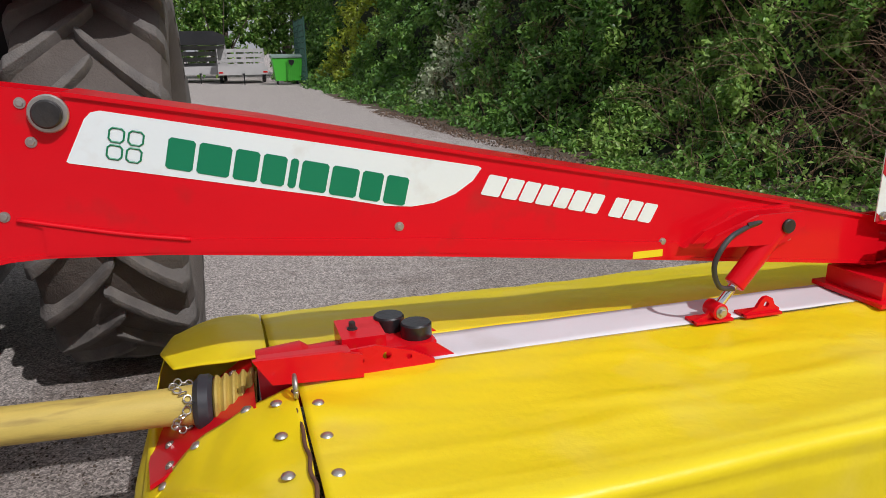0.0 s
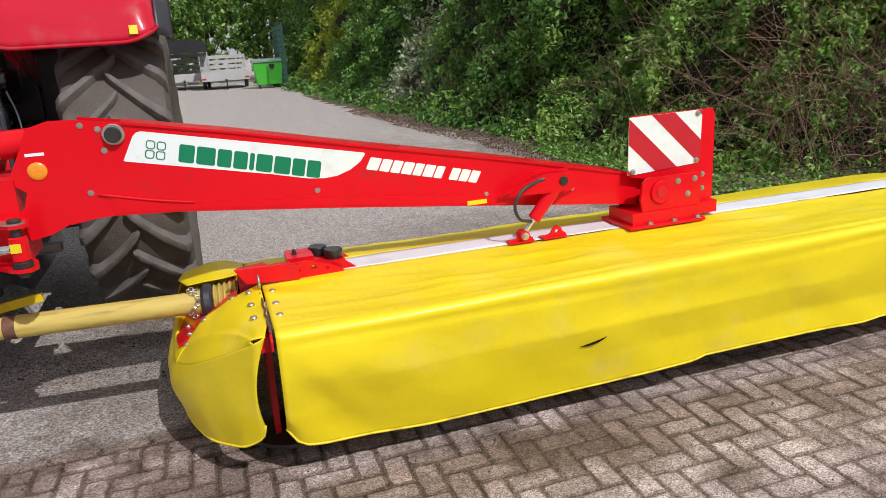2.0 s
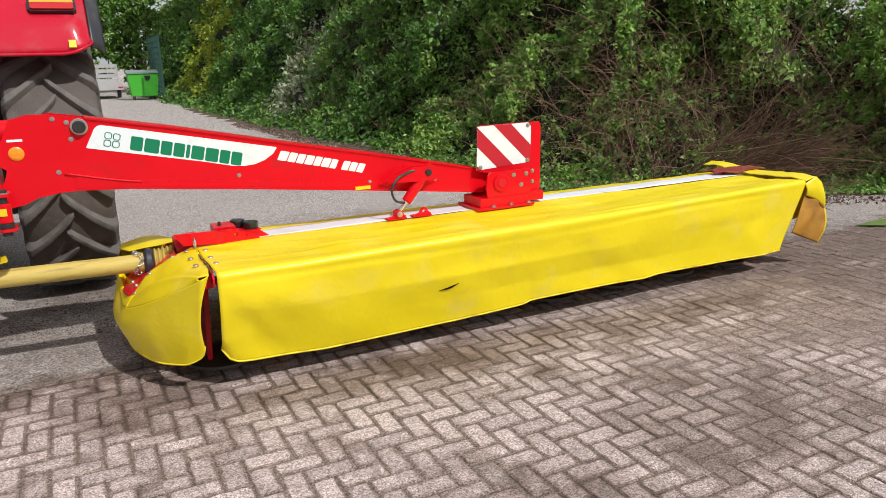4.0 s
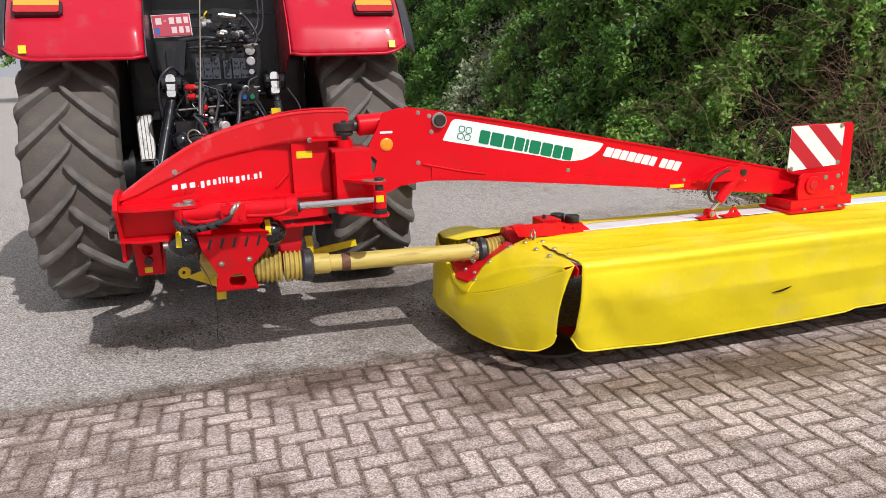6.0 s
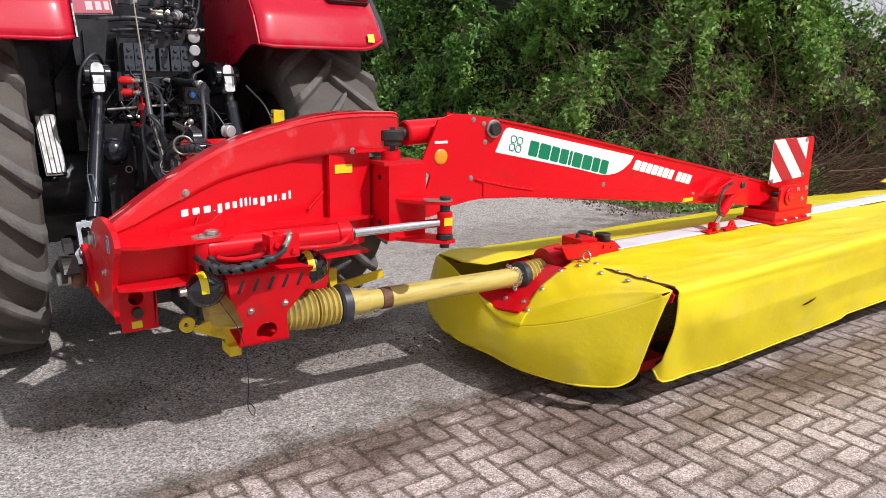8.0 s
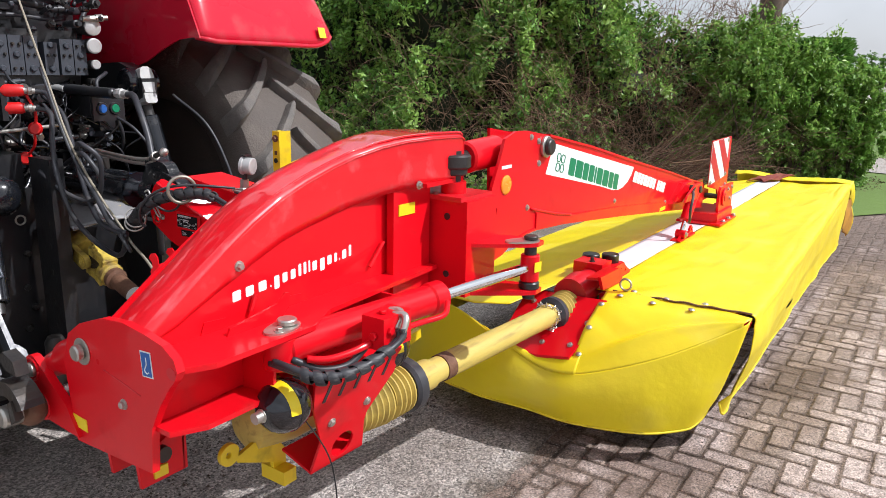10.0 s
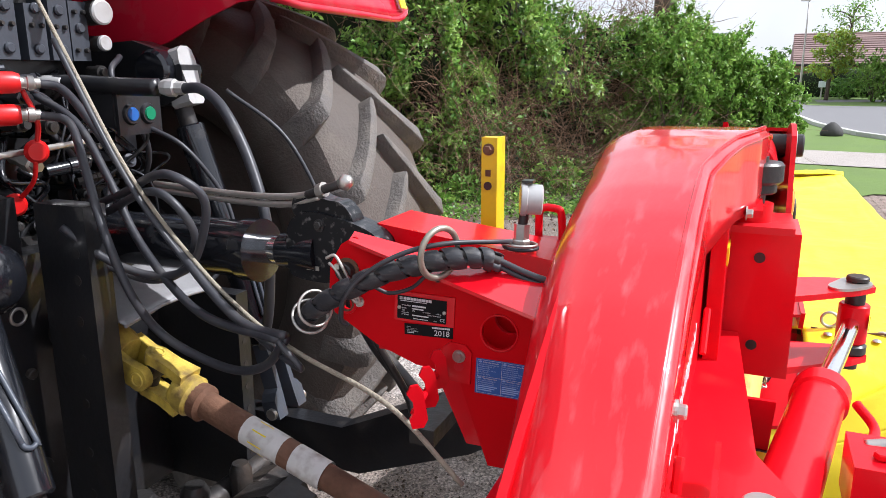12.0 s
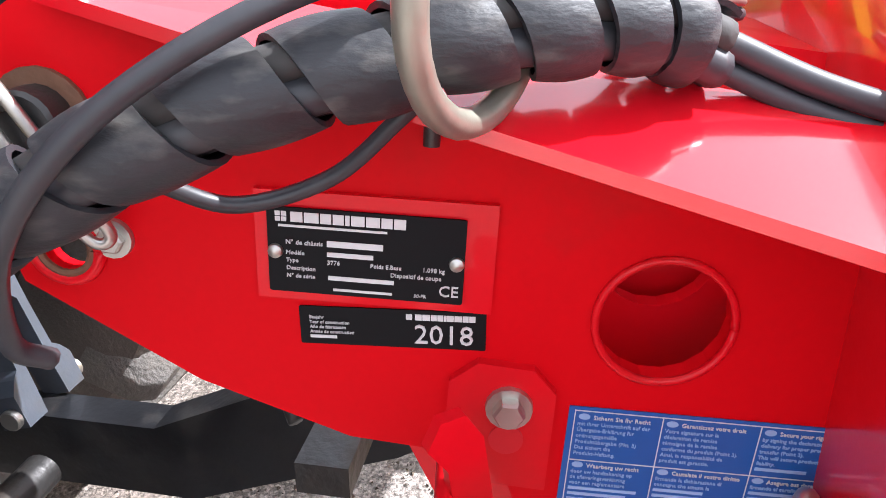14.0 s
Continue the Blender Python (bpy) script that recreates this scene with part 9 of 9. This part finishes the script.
def lay_hose(points, r):
    return part("hose", hose(points, r, 10, 9), RUBBER, tractor, "black rubber hose", smooth=3.2)


lay_hose([(-0.940, 3.43, 1.510), (-0.955, 3.36, 1.508), (-0.995, 3.26, 1.466), (-1.012, 3.18, 1.36), (-1.035, 3.12, 1.22), (-1.02, 3.14, 1.05), (-0.98, 3.20, 0.92)], 0.0125)
lay_hose([(-1.242, 3.535, 1.524), (-1.215, 3.50, 1.512), (-1.235, 3.40, 1.450), (-1.247, 3.286, 1.340), (-1.255, 3.15, 1.20), (-1.28, 3.0, 1.105), (-1.305, 2.868, 1.098)], 0.0090)
lay_hose([(-1.242, 3.545, 1.462), (-1.215, 3.49, 1.445), (-1.26, 3.40, 1.36), (-1.29, 3.33, 1.25), (-1.28, 3.28, 1.12), (-1.243, 3.234, 1.027), (-1.24, 3.08, 0.985), (-1.275, 2.95, 1.02), (-1.305, 2.868, 1.095)], 0.0090)
lay_hose([(-1.12, 3.62, 1.24), (-1.18, 3.40, 1.30), (-1.27, 3.20, 1.358), (-1.29, 3.12, 1.362), (-1.262, 3.085, 1.325), (-1.247, 3.10, 1.265), (-1.235, 3.16, 1.18), (-1.227, 3.269, 1.149), (-1.26, 3.36, 1.18), (-1.30, 3.44, 1.25)], 0.0085)
lay_hose([(-1.10, 3.66, 1.20), (-1.16, 3.46, 1.26), (-1.24, 3.26, 1.32), (-1.25, 3.18, 1.31), (-1.225, 3.15, 1.24), (-1.215, 3.20, 1.165), (-1.215, 3.30, 1.135), (-1.25, 3.40, 1.17)], 0.0085)
lay_hose([(-1.14, 3.70, 1.50), (-1.13, 3.58, 1.44), (-1.16, 3.46, 1.33), (-1.20, 3.33, 1.20), (-1.26, 3.12, 1.10), (-1.305, 2.88, 1.09)], 0.009)
lay_hose([(-0.90, 3.62, 1.42), (-0.86, 3.52, 1.36), (-0.80, 3.45, 1.22), (-0.82, 3.42, 1.10), (-0.90, 3.45, 1.02)], 0.006)
lay_hose([(-1.36, 3.80, 1.60), (-1.42, 3.70, 1.66), (-1.50, 3.66, 1.58), (-1.52, 3.70, 1.42), (-1.49, 3.75, 1.25)], 0.010)
lay_hose([(-0.93, 4.02, 2.05), (-0.86, 3.94, 1.96), (-0.82, 3.92, 1.86), (-0.86, 3.90, 1.78), (-0.88, 3.88, 1.70)], 0.010)
lay_hose([(-0.80, 4.10, 2.33), (-0.79, 4.06, 2.12), (-0.80, 4.04, 1.97), (-0.85, 4.0, 1.87)], 0.008)
lay_hose([(-0.77, 4.10, 2.33), (-0.755, 4.06, 2.10), (-0.77, 4.04, 1.94), (-0.82, 4.02, 1.86)], 0.008)
lay_hose([(-1.36, 3.92, 1.84), (-1.20, 3.88, 1.86), (-1.05, 3.88, 1.845), (-0.90, 3.90, 1.83), (-0.80, 4.0, 1.84)], 0.016)
lay_hose([(-1.30, 3.90, 1.79), (-1.15, 3.87, 1.80), (-1.0, 3.87, 1.79), (-0.92, 3.92, 1.80)], 0.009)
lay_hose([(-1.05, 4.02, 1.98), (-0.99, 3.92, 1.93), (-0.95, 3.90, 1.86), (-0.97, 3.90, 1.78)], 0.008)
lay_hose([(-1.34, 2.70, 0.60), (-1.36, 2.66, 0.70), (-1.33, 2.60, 0.76), (-1.26, 2.54, 0.72)], 0.016)
lay_hose([(-1.30, 2.72, 0.58), (-1.33, 2.68, 0.68), (-1.30, 2.62, 0.74), (-1.22, 2.54, 0.70)], 0.016)
part("silver_rod", rod((-1.40, 3.62, 1.375), (-1.10, 3.60, 1.395), 0.007, 10), STEEL, tractor, "bare steel rod", smooth=0.6)
part("mudflap_edge", hose([(-0.66, 3.55, 1.50), (-0.60, 3.40, 1.38), (-0.57, 3.30, 1.20), (-0.56, 3.25, 1.02)], 0.006, 8), RUBBER, tractor, smooth=3.2)
# pull rope
ROPE = material("dirty_rope", (0.30, 0.265, 0.20), 0.8, vary=0.2, scale=60, bump=0.5, bump_scale=200)
line = [(-1.18, 3.89, 2.40), (-1.244, 3.384, 1.623), (-1.266, 3.205, 1.36), (-1.262, 3.06, 1.195), (-1.272, 2.93, 1.105), (-1.32, 2.80, 1.080), (-1.39, 2.60, 1.055), (-1.41, 2.47, 0.96)]
back = SEAT[0].inverted()
part("pull_rope", hose([back @ Vector(p) for p in line], 0.0042, 8), ROPE, tractor, "thin pale pull rope", smooth=3.2)
lay_hose([back @ (Vector(p) + Vector((-0.008, 0.0, -0.006 - 0.004 * k))) for k, p in enumerate(line[1:6])] + [back @ Vector((-1.335, 2.84, 1.105))], 0.006)
# drilled frame posts, shield and drawbar parts
post = part("frame_post", cube((-1.293, 3.380, 0.45), (-1.240, 3.530, 1.292)), BLACK, tractor, "drilled black frame post", bevel=0.006)
for y, z in ((3.415, 1.197), (3.420, 1.142), (3.428, 1.055), (3.434, 0.972), (3.442, 0.873), (3.450, 0.760), (3.455, 0.66)):
    part("post_hole", rod((-1.2942, y, z), (-1.2932, y, z), 0.0105, 14), DARK_METAL, post)
wall_plate = part("side_plate", cube((-1.43, 3.585, 0.45), (-1.294, 3.93, 1.300)), BLACK, tractor, "greasy black side plate with bolts", bevel=0.006)
part("plate_eye", ring((-1.324, 3.582, 1.057), (0, 1, 0), 0.017, 0.0035, 22, 6), STEEL, wall_plate, "bare steel eye", smooth=3.2)
for x, z in ((-1.315, 0.93), (-1.33, 0.80), (-1.31, 0.72), (-1.34, 0.64), (-1.41, 0.98), (-1.40, 0.84)):
    part("plate_bolt", rod((x, 3.585, z), (x, 3.570, z - 0.003), 0.012, 8, 0.002), DARK_METAL, wall_plate, smooth=0.6)
post = part("frame_post", cube((-0.880, 3.37, 0.45), (-0.835, 3.93, 1.0)), BLACK, tractor, "drilled black frame post", bevel=0.006)
for k in range(7):
    part("post_hole", rod((-0.858, 3.3685, 0.93 - 0.062 * k), (-0.858, 3.3695, 0.93 - 0.062 * k), 0.0095, 14), DARK_METAL, post)
part("housing_face", cube((-1.31, 3.66, 0.45), (-0.87, 3.94, 1.16)), BLACK, tractor, bevel=0.02)


def shield_at(u, v):
    x = -1.236 + 0.288 * u
    return (x, 3.365 + 0.15 * v + 0.02 * u, 1.030 + 0.016 * math.sin(2.6 * u + 0.2) + 0.060 * v + 0.004 * noise.noise(Vector((x * 20, v * 4, 1))))


SHIELD = material("dull_grey_sheet", (0.26, 0.26, 0.265), 0.45, metal=0.2, vary=0.2, scale=14, dirt=(0.10, 0.085, 0.07), dirt_scale=10, dirt_amount=0.35)
thicken(part("shield", sheet(shield_at, 24, 8), SHIELD, tractor, "bent pale sheet shield over the drive stub", smooth=3.2), 0.004)
part("shield_lip", hose([Vector(shield_at(k / 8, 0)) for k in range(9)], 0.005, 6), SHIELD, tractor, smooth=3.2)
part("shield_sticker", slab([(-1.06, 3.46), (-0.99, 3.46), (-0.99, 3.49), (-1.06, 3.49)], 1.075, 1.078, "xy"), STICKER_YELLOW, tractor)
part("pivot_ball", lathe(bmesh.new(), (-1.40, 3.62, 1.16), (-1.40, 3.48, 1.16), [(0, 0.05), (0.3, 0.075), (0.7, 0.07), (1, 0.04)], 20), BLACK_GLOSS, tractor, smooth=3.2)
rnd = random.Random(12)
for k in range(120):
    x, z = rnd.uniform(-1.40, -0.82), rnd.choice([rnd.uniform(1.18, 1.56), rnd.uniform(1.74, 2.02), rnd.uniform(1.2, 1.5)])
    if z > 1.7:
        x = rnd.uniform(-1.16, -0.84)
    y = 3.93 - rnd.uniform(0.0, 0.22)
    ax = Vector((rnd.uniform(-0.5, 0.3), -1, rnd.uniform(-0.4, 0.4))) if rnd.random() < 0.5 else Vector((rnd.choice((-1, 1)), -0.2, 0.1))
    r = rnd.uniform(0.006, 0.016)
    ln = rnd.uniform(0.03, 0.12)
    a = Vector((x, y, z))
    b = a + ax.normalized() * ln
    m = rnd.choice([DARK_METAL, DARK_METAL, BLACK, BLACK_GLOSS, GREY_PART, GREY_PART, STEEL])
    part("fitting", lathe(bmesh.new(), a, b, [(0, r), (0.5, r), (0.52, r * 1.25), (0.8, r * 1.25), (0.82, r * 0.8), (1, r * 0.8)], rnd.choice((6, 10, 14))), m, tractor, smooth=0.5)
for k in range(40):
    x, z = rnd.uniform(-1.42, -0.80), rnd.uniform(1.15, 1.60)
    y = 3.88 - rnd.uniform(0.0, 0.16)
    pts = [(x, y, z), (x + rnd.uniform(-0.1, 0.1), y - rnd.uniform(0.03, 0.09), z - rnd.uniform(0.02, 0.10)), (x + rnd.uniform(-0.16, 0.16), y - rnd.uniform(0.02, 0.10), z - rnd.uniform(0.10, 0.24)), (x + rnd.uniform(-0.2, 0.2), y + 0.03, z - rnd.uniform(0.2, 0.36))]
    part("thin_hose", hose(pts, rnd.choice([0.003, 0.005, 0.008]), 7, 7), rnd.choice([RUBBER, BLACK, BLACK_GLOSS]), tractor, smooth=3.2)
for k in range(26):
    x, z = rnd.uniform(-1.40, -0.86), rnd.uniform(1.10, 1.52)
    s = rnd.uniform(0.02, 0.06)
    part("housing_block", cube((x, 3.72 + rnd.uniform(0, 0.1), z), (x + s * 1.4, 3.95, z + s)), rnd.choice([BLACK, DARK_METAL, GREY_PART]), tractor, bevel=0.005)
for x0, y0, z0, x1, y1, z1 in ((-1.26, 3.82, 1.93, -1.02, 3.90, 1.96), (-1.12, 3.90, 1.97, -1.0, 4.0, 2.06), (-1.45, 3.84, 1.62, -1.38, 3.95, 1.78)):
    part("socket_rail", cube((x0, y0, z0), (x1, y1, z1)), BLACK, tractor, bevel=0.004)
for x, z in ((-1.17, 1.955), (-0.96, 1.885)):
    part("trailer_socket", lathe(bmesh.new(), (x + 0.03, 3.86, z), (x - 0.03, 3.82, z - 0.01), [(0, 0.028), (0.4, 0.03), (0.45, 0.022), (1, 0.02)], 16), SILVER, tractor, "pale trailer socket", smooth=0.6)
part("yellow_tap", hose([(-1.17, 3.84, 1.98), (-1.17, 3.81, 2.01), (-1.15, 3.81, 2.035)], 0.006, 6), STICKER_YELLOW, tractor)
part("plate_bracket", slab([(-1.49, 1.60), (-1.35, 1.60), (-1.31, 1.84), (-1.51, 1.84)], 3.87, 3.885, "xz"), BLACK, tractor, bevel=0.004)
# drawbar and hitch under the drive line
SEAT[0] = Matrix()
part("drawbar", cube((-1.22, 2.95, 0.36), (-1.08, 3.9, 0.43)), DARK_METAL, tractor, bevel=0.01)
part("drawbar_clevis", slab([(2.86, 0.43), (3.10, 0.43), (3.10, 0.50), (2.98, 0.52), (2.86, 0.49)], -1.24, -1.06, "yz"), DARK_METAL, tractor, bevel=0.012)
part("clevis_pin", rod((-1.15, 2.93, 0.34), (-1.15, 2.93, 0.60), 0.025, 16), DARK_METAL, tractor, smooth=0.6)
for x, y, z, r in ((-1.414, 3.17, 0.608, 0.034), (-1.19, 3.36, 0.50, 0.040), (-1.08, 3.30, 0.48, 0.036), (-0.98, 3.24, 0.50, 0.028)):
    part("hitch_post", lathe(bmesh.new(), (x, y, z - 0.14), (x, y, z + 0.10), [(0, r), (0.35, r), (0.36, r * 1.4), (0.5, r * 1.4), (0.51, r), (0.92, r), (1, r * 0.7)], 16), DARK_METAL, tractor, smooth=0.6)
for x, y, z in ((-1.33, 3.10, 0.44), (-1.02, 3.08, 0.46), (-1.22, 3.30, 0.46), (-0.92, 3.18, 0.42)):
    part("hitch_lump", slab([(y - 0.10, z), (y + 0.12, z - 0.02), (y + 0.13, z + 0.09), (y + 0.02, z + 0.13), (y - 0.06, z + 0.10)], x - 0.045, x + 0.045, "yz"), DARK_METAL, tractor, bevel=0.012)
part("cross_shaft", rod((-1.45, 3.28, 0.52), (-0.75, 3.28, 0.52), 0.030, 16), DARK_METAL, tractor, smooth=0.6)
part("stay_bar", cube((-0.95, 2.72, 0.735), (-0.42, 2.78, 0.775), None), DARK_METAL, tractor, bevel=0.006)
part("check_chain_bar", hose([(-0.63, 3.15, 1.02), (-0.70, 3.0, 0.86), (-0.76, 2.85, 0.76)], 0.020, 10), DARK_METAL, tractor, smooth=3.2)
part("check_fork", hose([(-0.82, 2.98, 1.02), (-0.82, 2.92, 0.90), (-0.80, 2.86, 0.78), (-0.84, 2.82, 0.74)], 0.010, 8), DARK_METAL, tractor, smooth=3.2)


# ---- paving: herringbone of concrete bricks with a straight edge course ----
def rim_map(me, spots):
    """Where each corner of a paver's faces lies between its sides, -1 to 1; the long side first."""
    layer = me.uv_layers.new(name="rim")
    index = np.empty(len(me.loops), np.int32)
    me.loops.foreach_get("vertex_index", index)
    layer.data.foreach_set("uv", np.array(spots, np.float32)[index].ravel())


def rim_spots(v, lx, ly):
    return [(x / lx * 2, y / ly * 2) if lx >= ly else (y / ly * 2, x / lx * 2) for x, y, z in v]


def brick_mesh(lx, ly, seed):
    """A paver with a crumbled, soiled edge: outline points are jittered, the top lies inside a low chamfer."""
    rng = random.Random(seed)
    g, h = 0.0042, 0.014
    x0, x1, y0, y1 = -lx / 2 + g, lx / 2 - g, -ly / 2 + g, ly / 2 - g
    nx, ny = (5, 3) if lx > ly else (3, 5) if ly > lx else (3, 3)
    loop = [(x0 + (x1 - x0) * i / nx, y0) for i in range(nx)] + [(x1, y0 + (y1 - y0) * i / ny) for i in range(ny)]
    loop += [(x1 - (x1 - x0) * i / nx, y1) for i in range(nx)] + [(x0, y1 - (y1 - y0) * i / ny) for i in range(ny)]
    n = len(loop)
    j = lambda a: rng.uniform(-a, a)
    top, mid = [], []
    for x, y in loop:
        corner = 0.004 if abs(x) > x1 - 1e-4 and abs(y) > y1 - 1e-4 else 0.0
        w = 0.0070 + corner + rng.uniform(-0.003, 0.0050)
        top.append((x - math.copysign(min(w, abs(x)), x), y - math.copysign(min(w, abs(y)), y), 0) if corner else
                   ((x, y - math.copysign(w, y), 0) if abs(y) > y1 - 1e-4 else (x - math.copysign(w, x), y, 0)))
        c = 0.5 * corner
        mid.append((x + j(0.0018) - math.copysign(c, x), y + j(0.0018) - math.copysign(c, y), -0.0042))
    low = [(x, y, -h) for x, y, _ in mid]
    f = [tuple(range(n))]
    for a, b in ((0, n), (n, 2 * n)):
        f += [(b + i, b + (i + 1) % n, a + (i + 1) % n, a + i) for i in range(n)]
    return top + mid + low, f


U = 0.105
paving = thing("paving", (0.5, 0.5, 0), "weathered grey-pink concrete brick paving laid in herringbone", "paving", kind="structure")
kinds = {}
for nm, lx, ly in (("h", 2 * U, U), ("v", U, 2 * U), ("s", U, U)):
    for k in range(6):
        v, f = brick_mesh(lx, ly, 17 * k + len(nm) + (5 if nm == "v" else 0))
        me = mesh_of("brick", v, f)
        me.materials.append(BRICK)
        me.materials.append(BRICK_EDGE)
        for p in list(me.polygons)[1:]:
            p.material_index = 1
        rim_map(me, rim_spots(v, lx, ly))
        kinds[nm, k] = (me, v, f, rim_spots(v, lx, ly))
rng = random.Random(4)
near, far_v, far_f, far_rim = [], [], [], []
EDGE = 2.025
for i in range(-64, 110):
    for j in range(0, 62):
        d = (i - j) % 4
        x, y = i * U, EDGE - U - (j + 1) * U
        if d == 0:
            spot = ("h", x + U, y + U / 2)
        elif d == 2:
            spot = ("v", x + U / 2, y + U) if j else ("s", x + U / 2, y + U / 2)
        else:
            continue
        near.append(spot)
for i in range(-32, 56):
    near.append(("h", i * 2 * U + 0.04, EDGE - U / 2))
near = [p for p in near if p[2] < EDGE - 0.02]
near.sort(key=lambda p: (p[1] + 0.25) ** 2 + (p[2] - 0.75) ** 2 * 1.4)
for n, (kind, x, y) in enumerate(near):
    z = rng.uniform(-0.002, 0.0015) + 0.001 * math.sin(1.3 * x + 0.7) * math.sin(1.1 * y)
    if y > 1.8:
        z = min(z, -0.001) - 0.001
    me, v, f, spots = kinds[kind, rng.randrange(6)]
    m = Matrix.Translation((x, y, z)) @ pose(0, 0, 0, rng.uniform(-0.6, 0.6), rng.uniform(-0.6, 0.6), rng.uniform(-0.7, 0.7))
    if n < 300:
        ob = new("brick", me)
        ob.parent = paving
        ob.matrix_parent_inverse = paving.matrix_basis.inverted()
        ob.matrix_basis = m
    else:
        b = len(far_v)
        far_v += [tuple(m @ Vector(p)) for p in v]
        far_rim += spots
        far_f += [tuple(b + q for q in face) for face in f]
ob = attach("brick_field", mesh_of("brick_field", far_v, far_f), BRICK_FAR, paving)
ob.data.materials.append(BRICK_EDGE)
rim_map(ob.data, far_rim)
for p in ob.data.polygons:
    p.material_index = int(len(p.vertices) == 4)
tagged(ob, kind="stuff")
# plain pavers farther out
out_v, out_f = [], []
for i in range(-110, 160):
    for j in range(0, 104):
        d = (i - j) % 4
        if d % 2 or (-64 <= i < 110 and j < 62):
            continue
        x, y = i * U, EDGE - U - (j + 1) * U
        lx, ly = (2 * U, U) if d == 0 else (U, 2 * U)
        if d == 2 and j == 0:
            ly = U
        a, z = 0.0045, rng.uniform(-0.002, 0.001)
        b = len(out_v)
        out_v += [(x + a, y + a, z), (x + lx - a, y + a, z), (x + lx - a, y + ly - a, z), (x + a, y + ly - a, z)]
        out_v += [(p[0], p[1], -0.014) for p in out_v[b:b + 4]]
        out_f += [(b, b + 1, b + 2, b + 3)] + [(b + 4 + k, b + 4 + (k + 1) % 4, b + (k + 1) % 4, b + k) for k in range(4)]
ob = attach("outer_bricks", mesh_of("outer_bricks", out_v, out_f), BRICK_FAR, paving)
rim_map(ob.data, ([(-1, -1), (1, -1), (1, 1), (-1, 1)] * 2) * (len(out_v) // 8))
tagged(ob, kind="stuff")
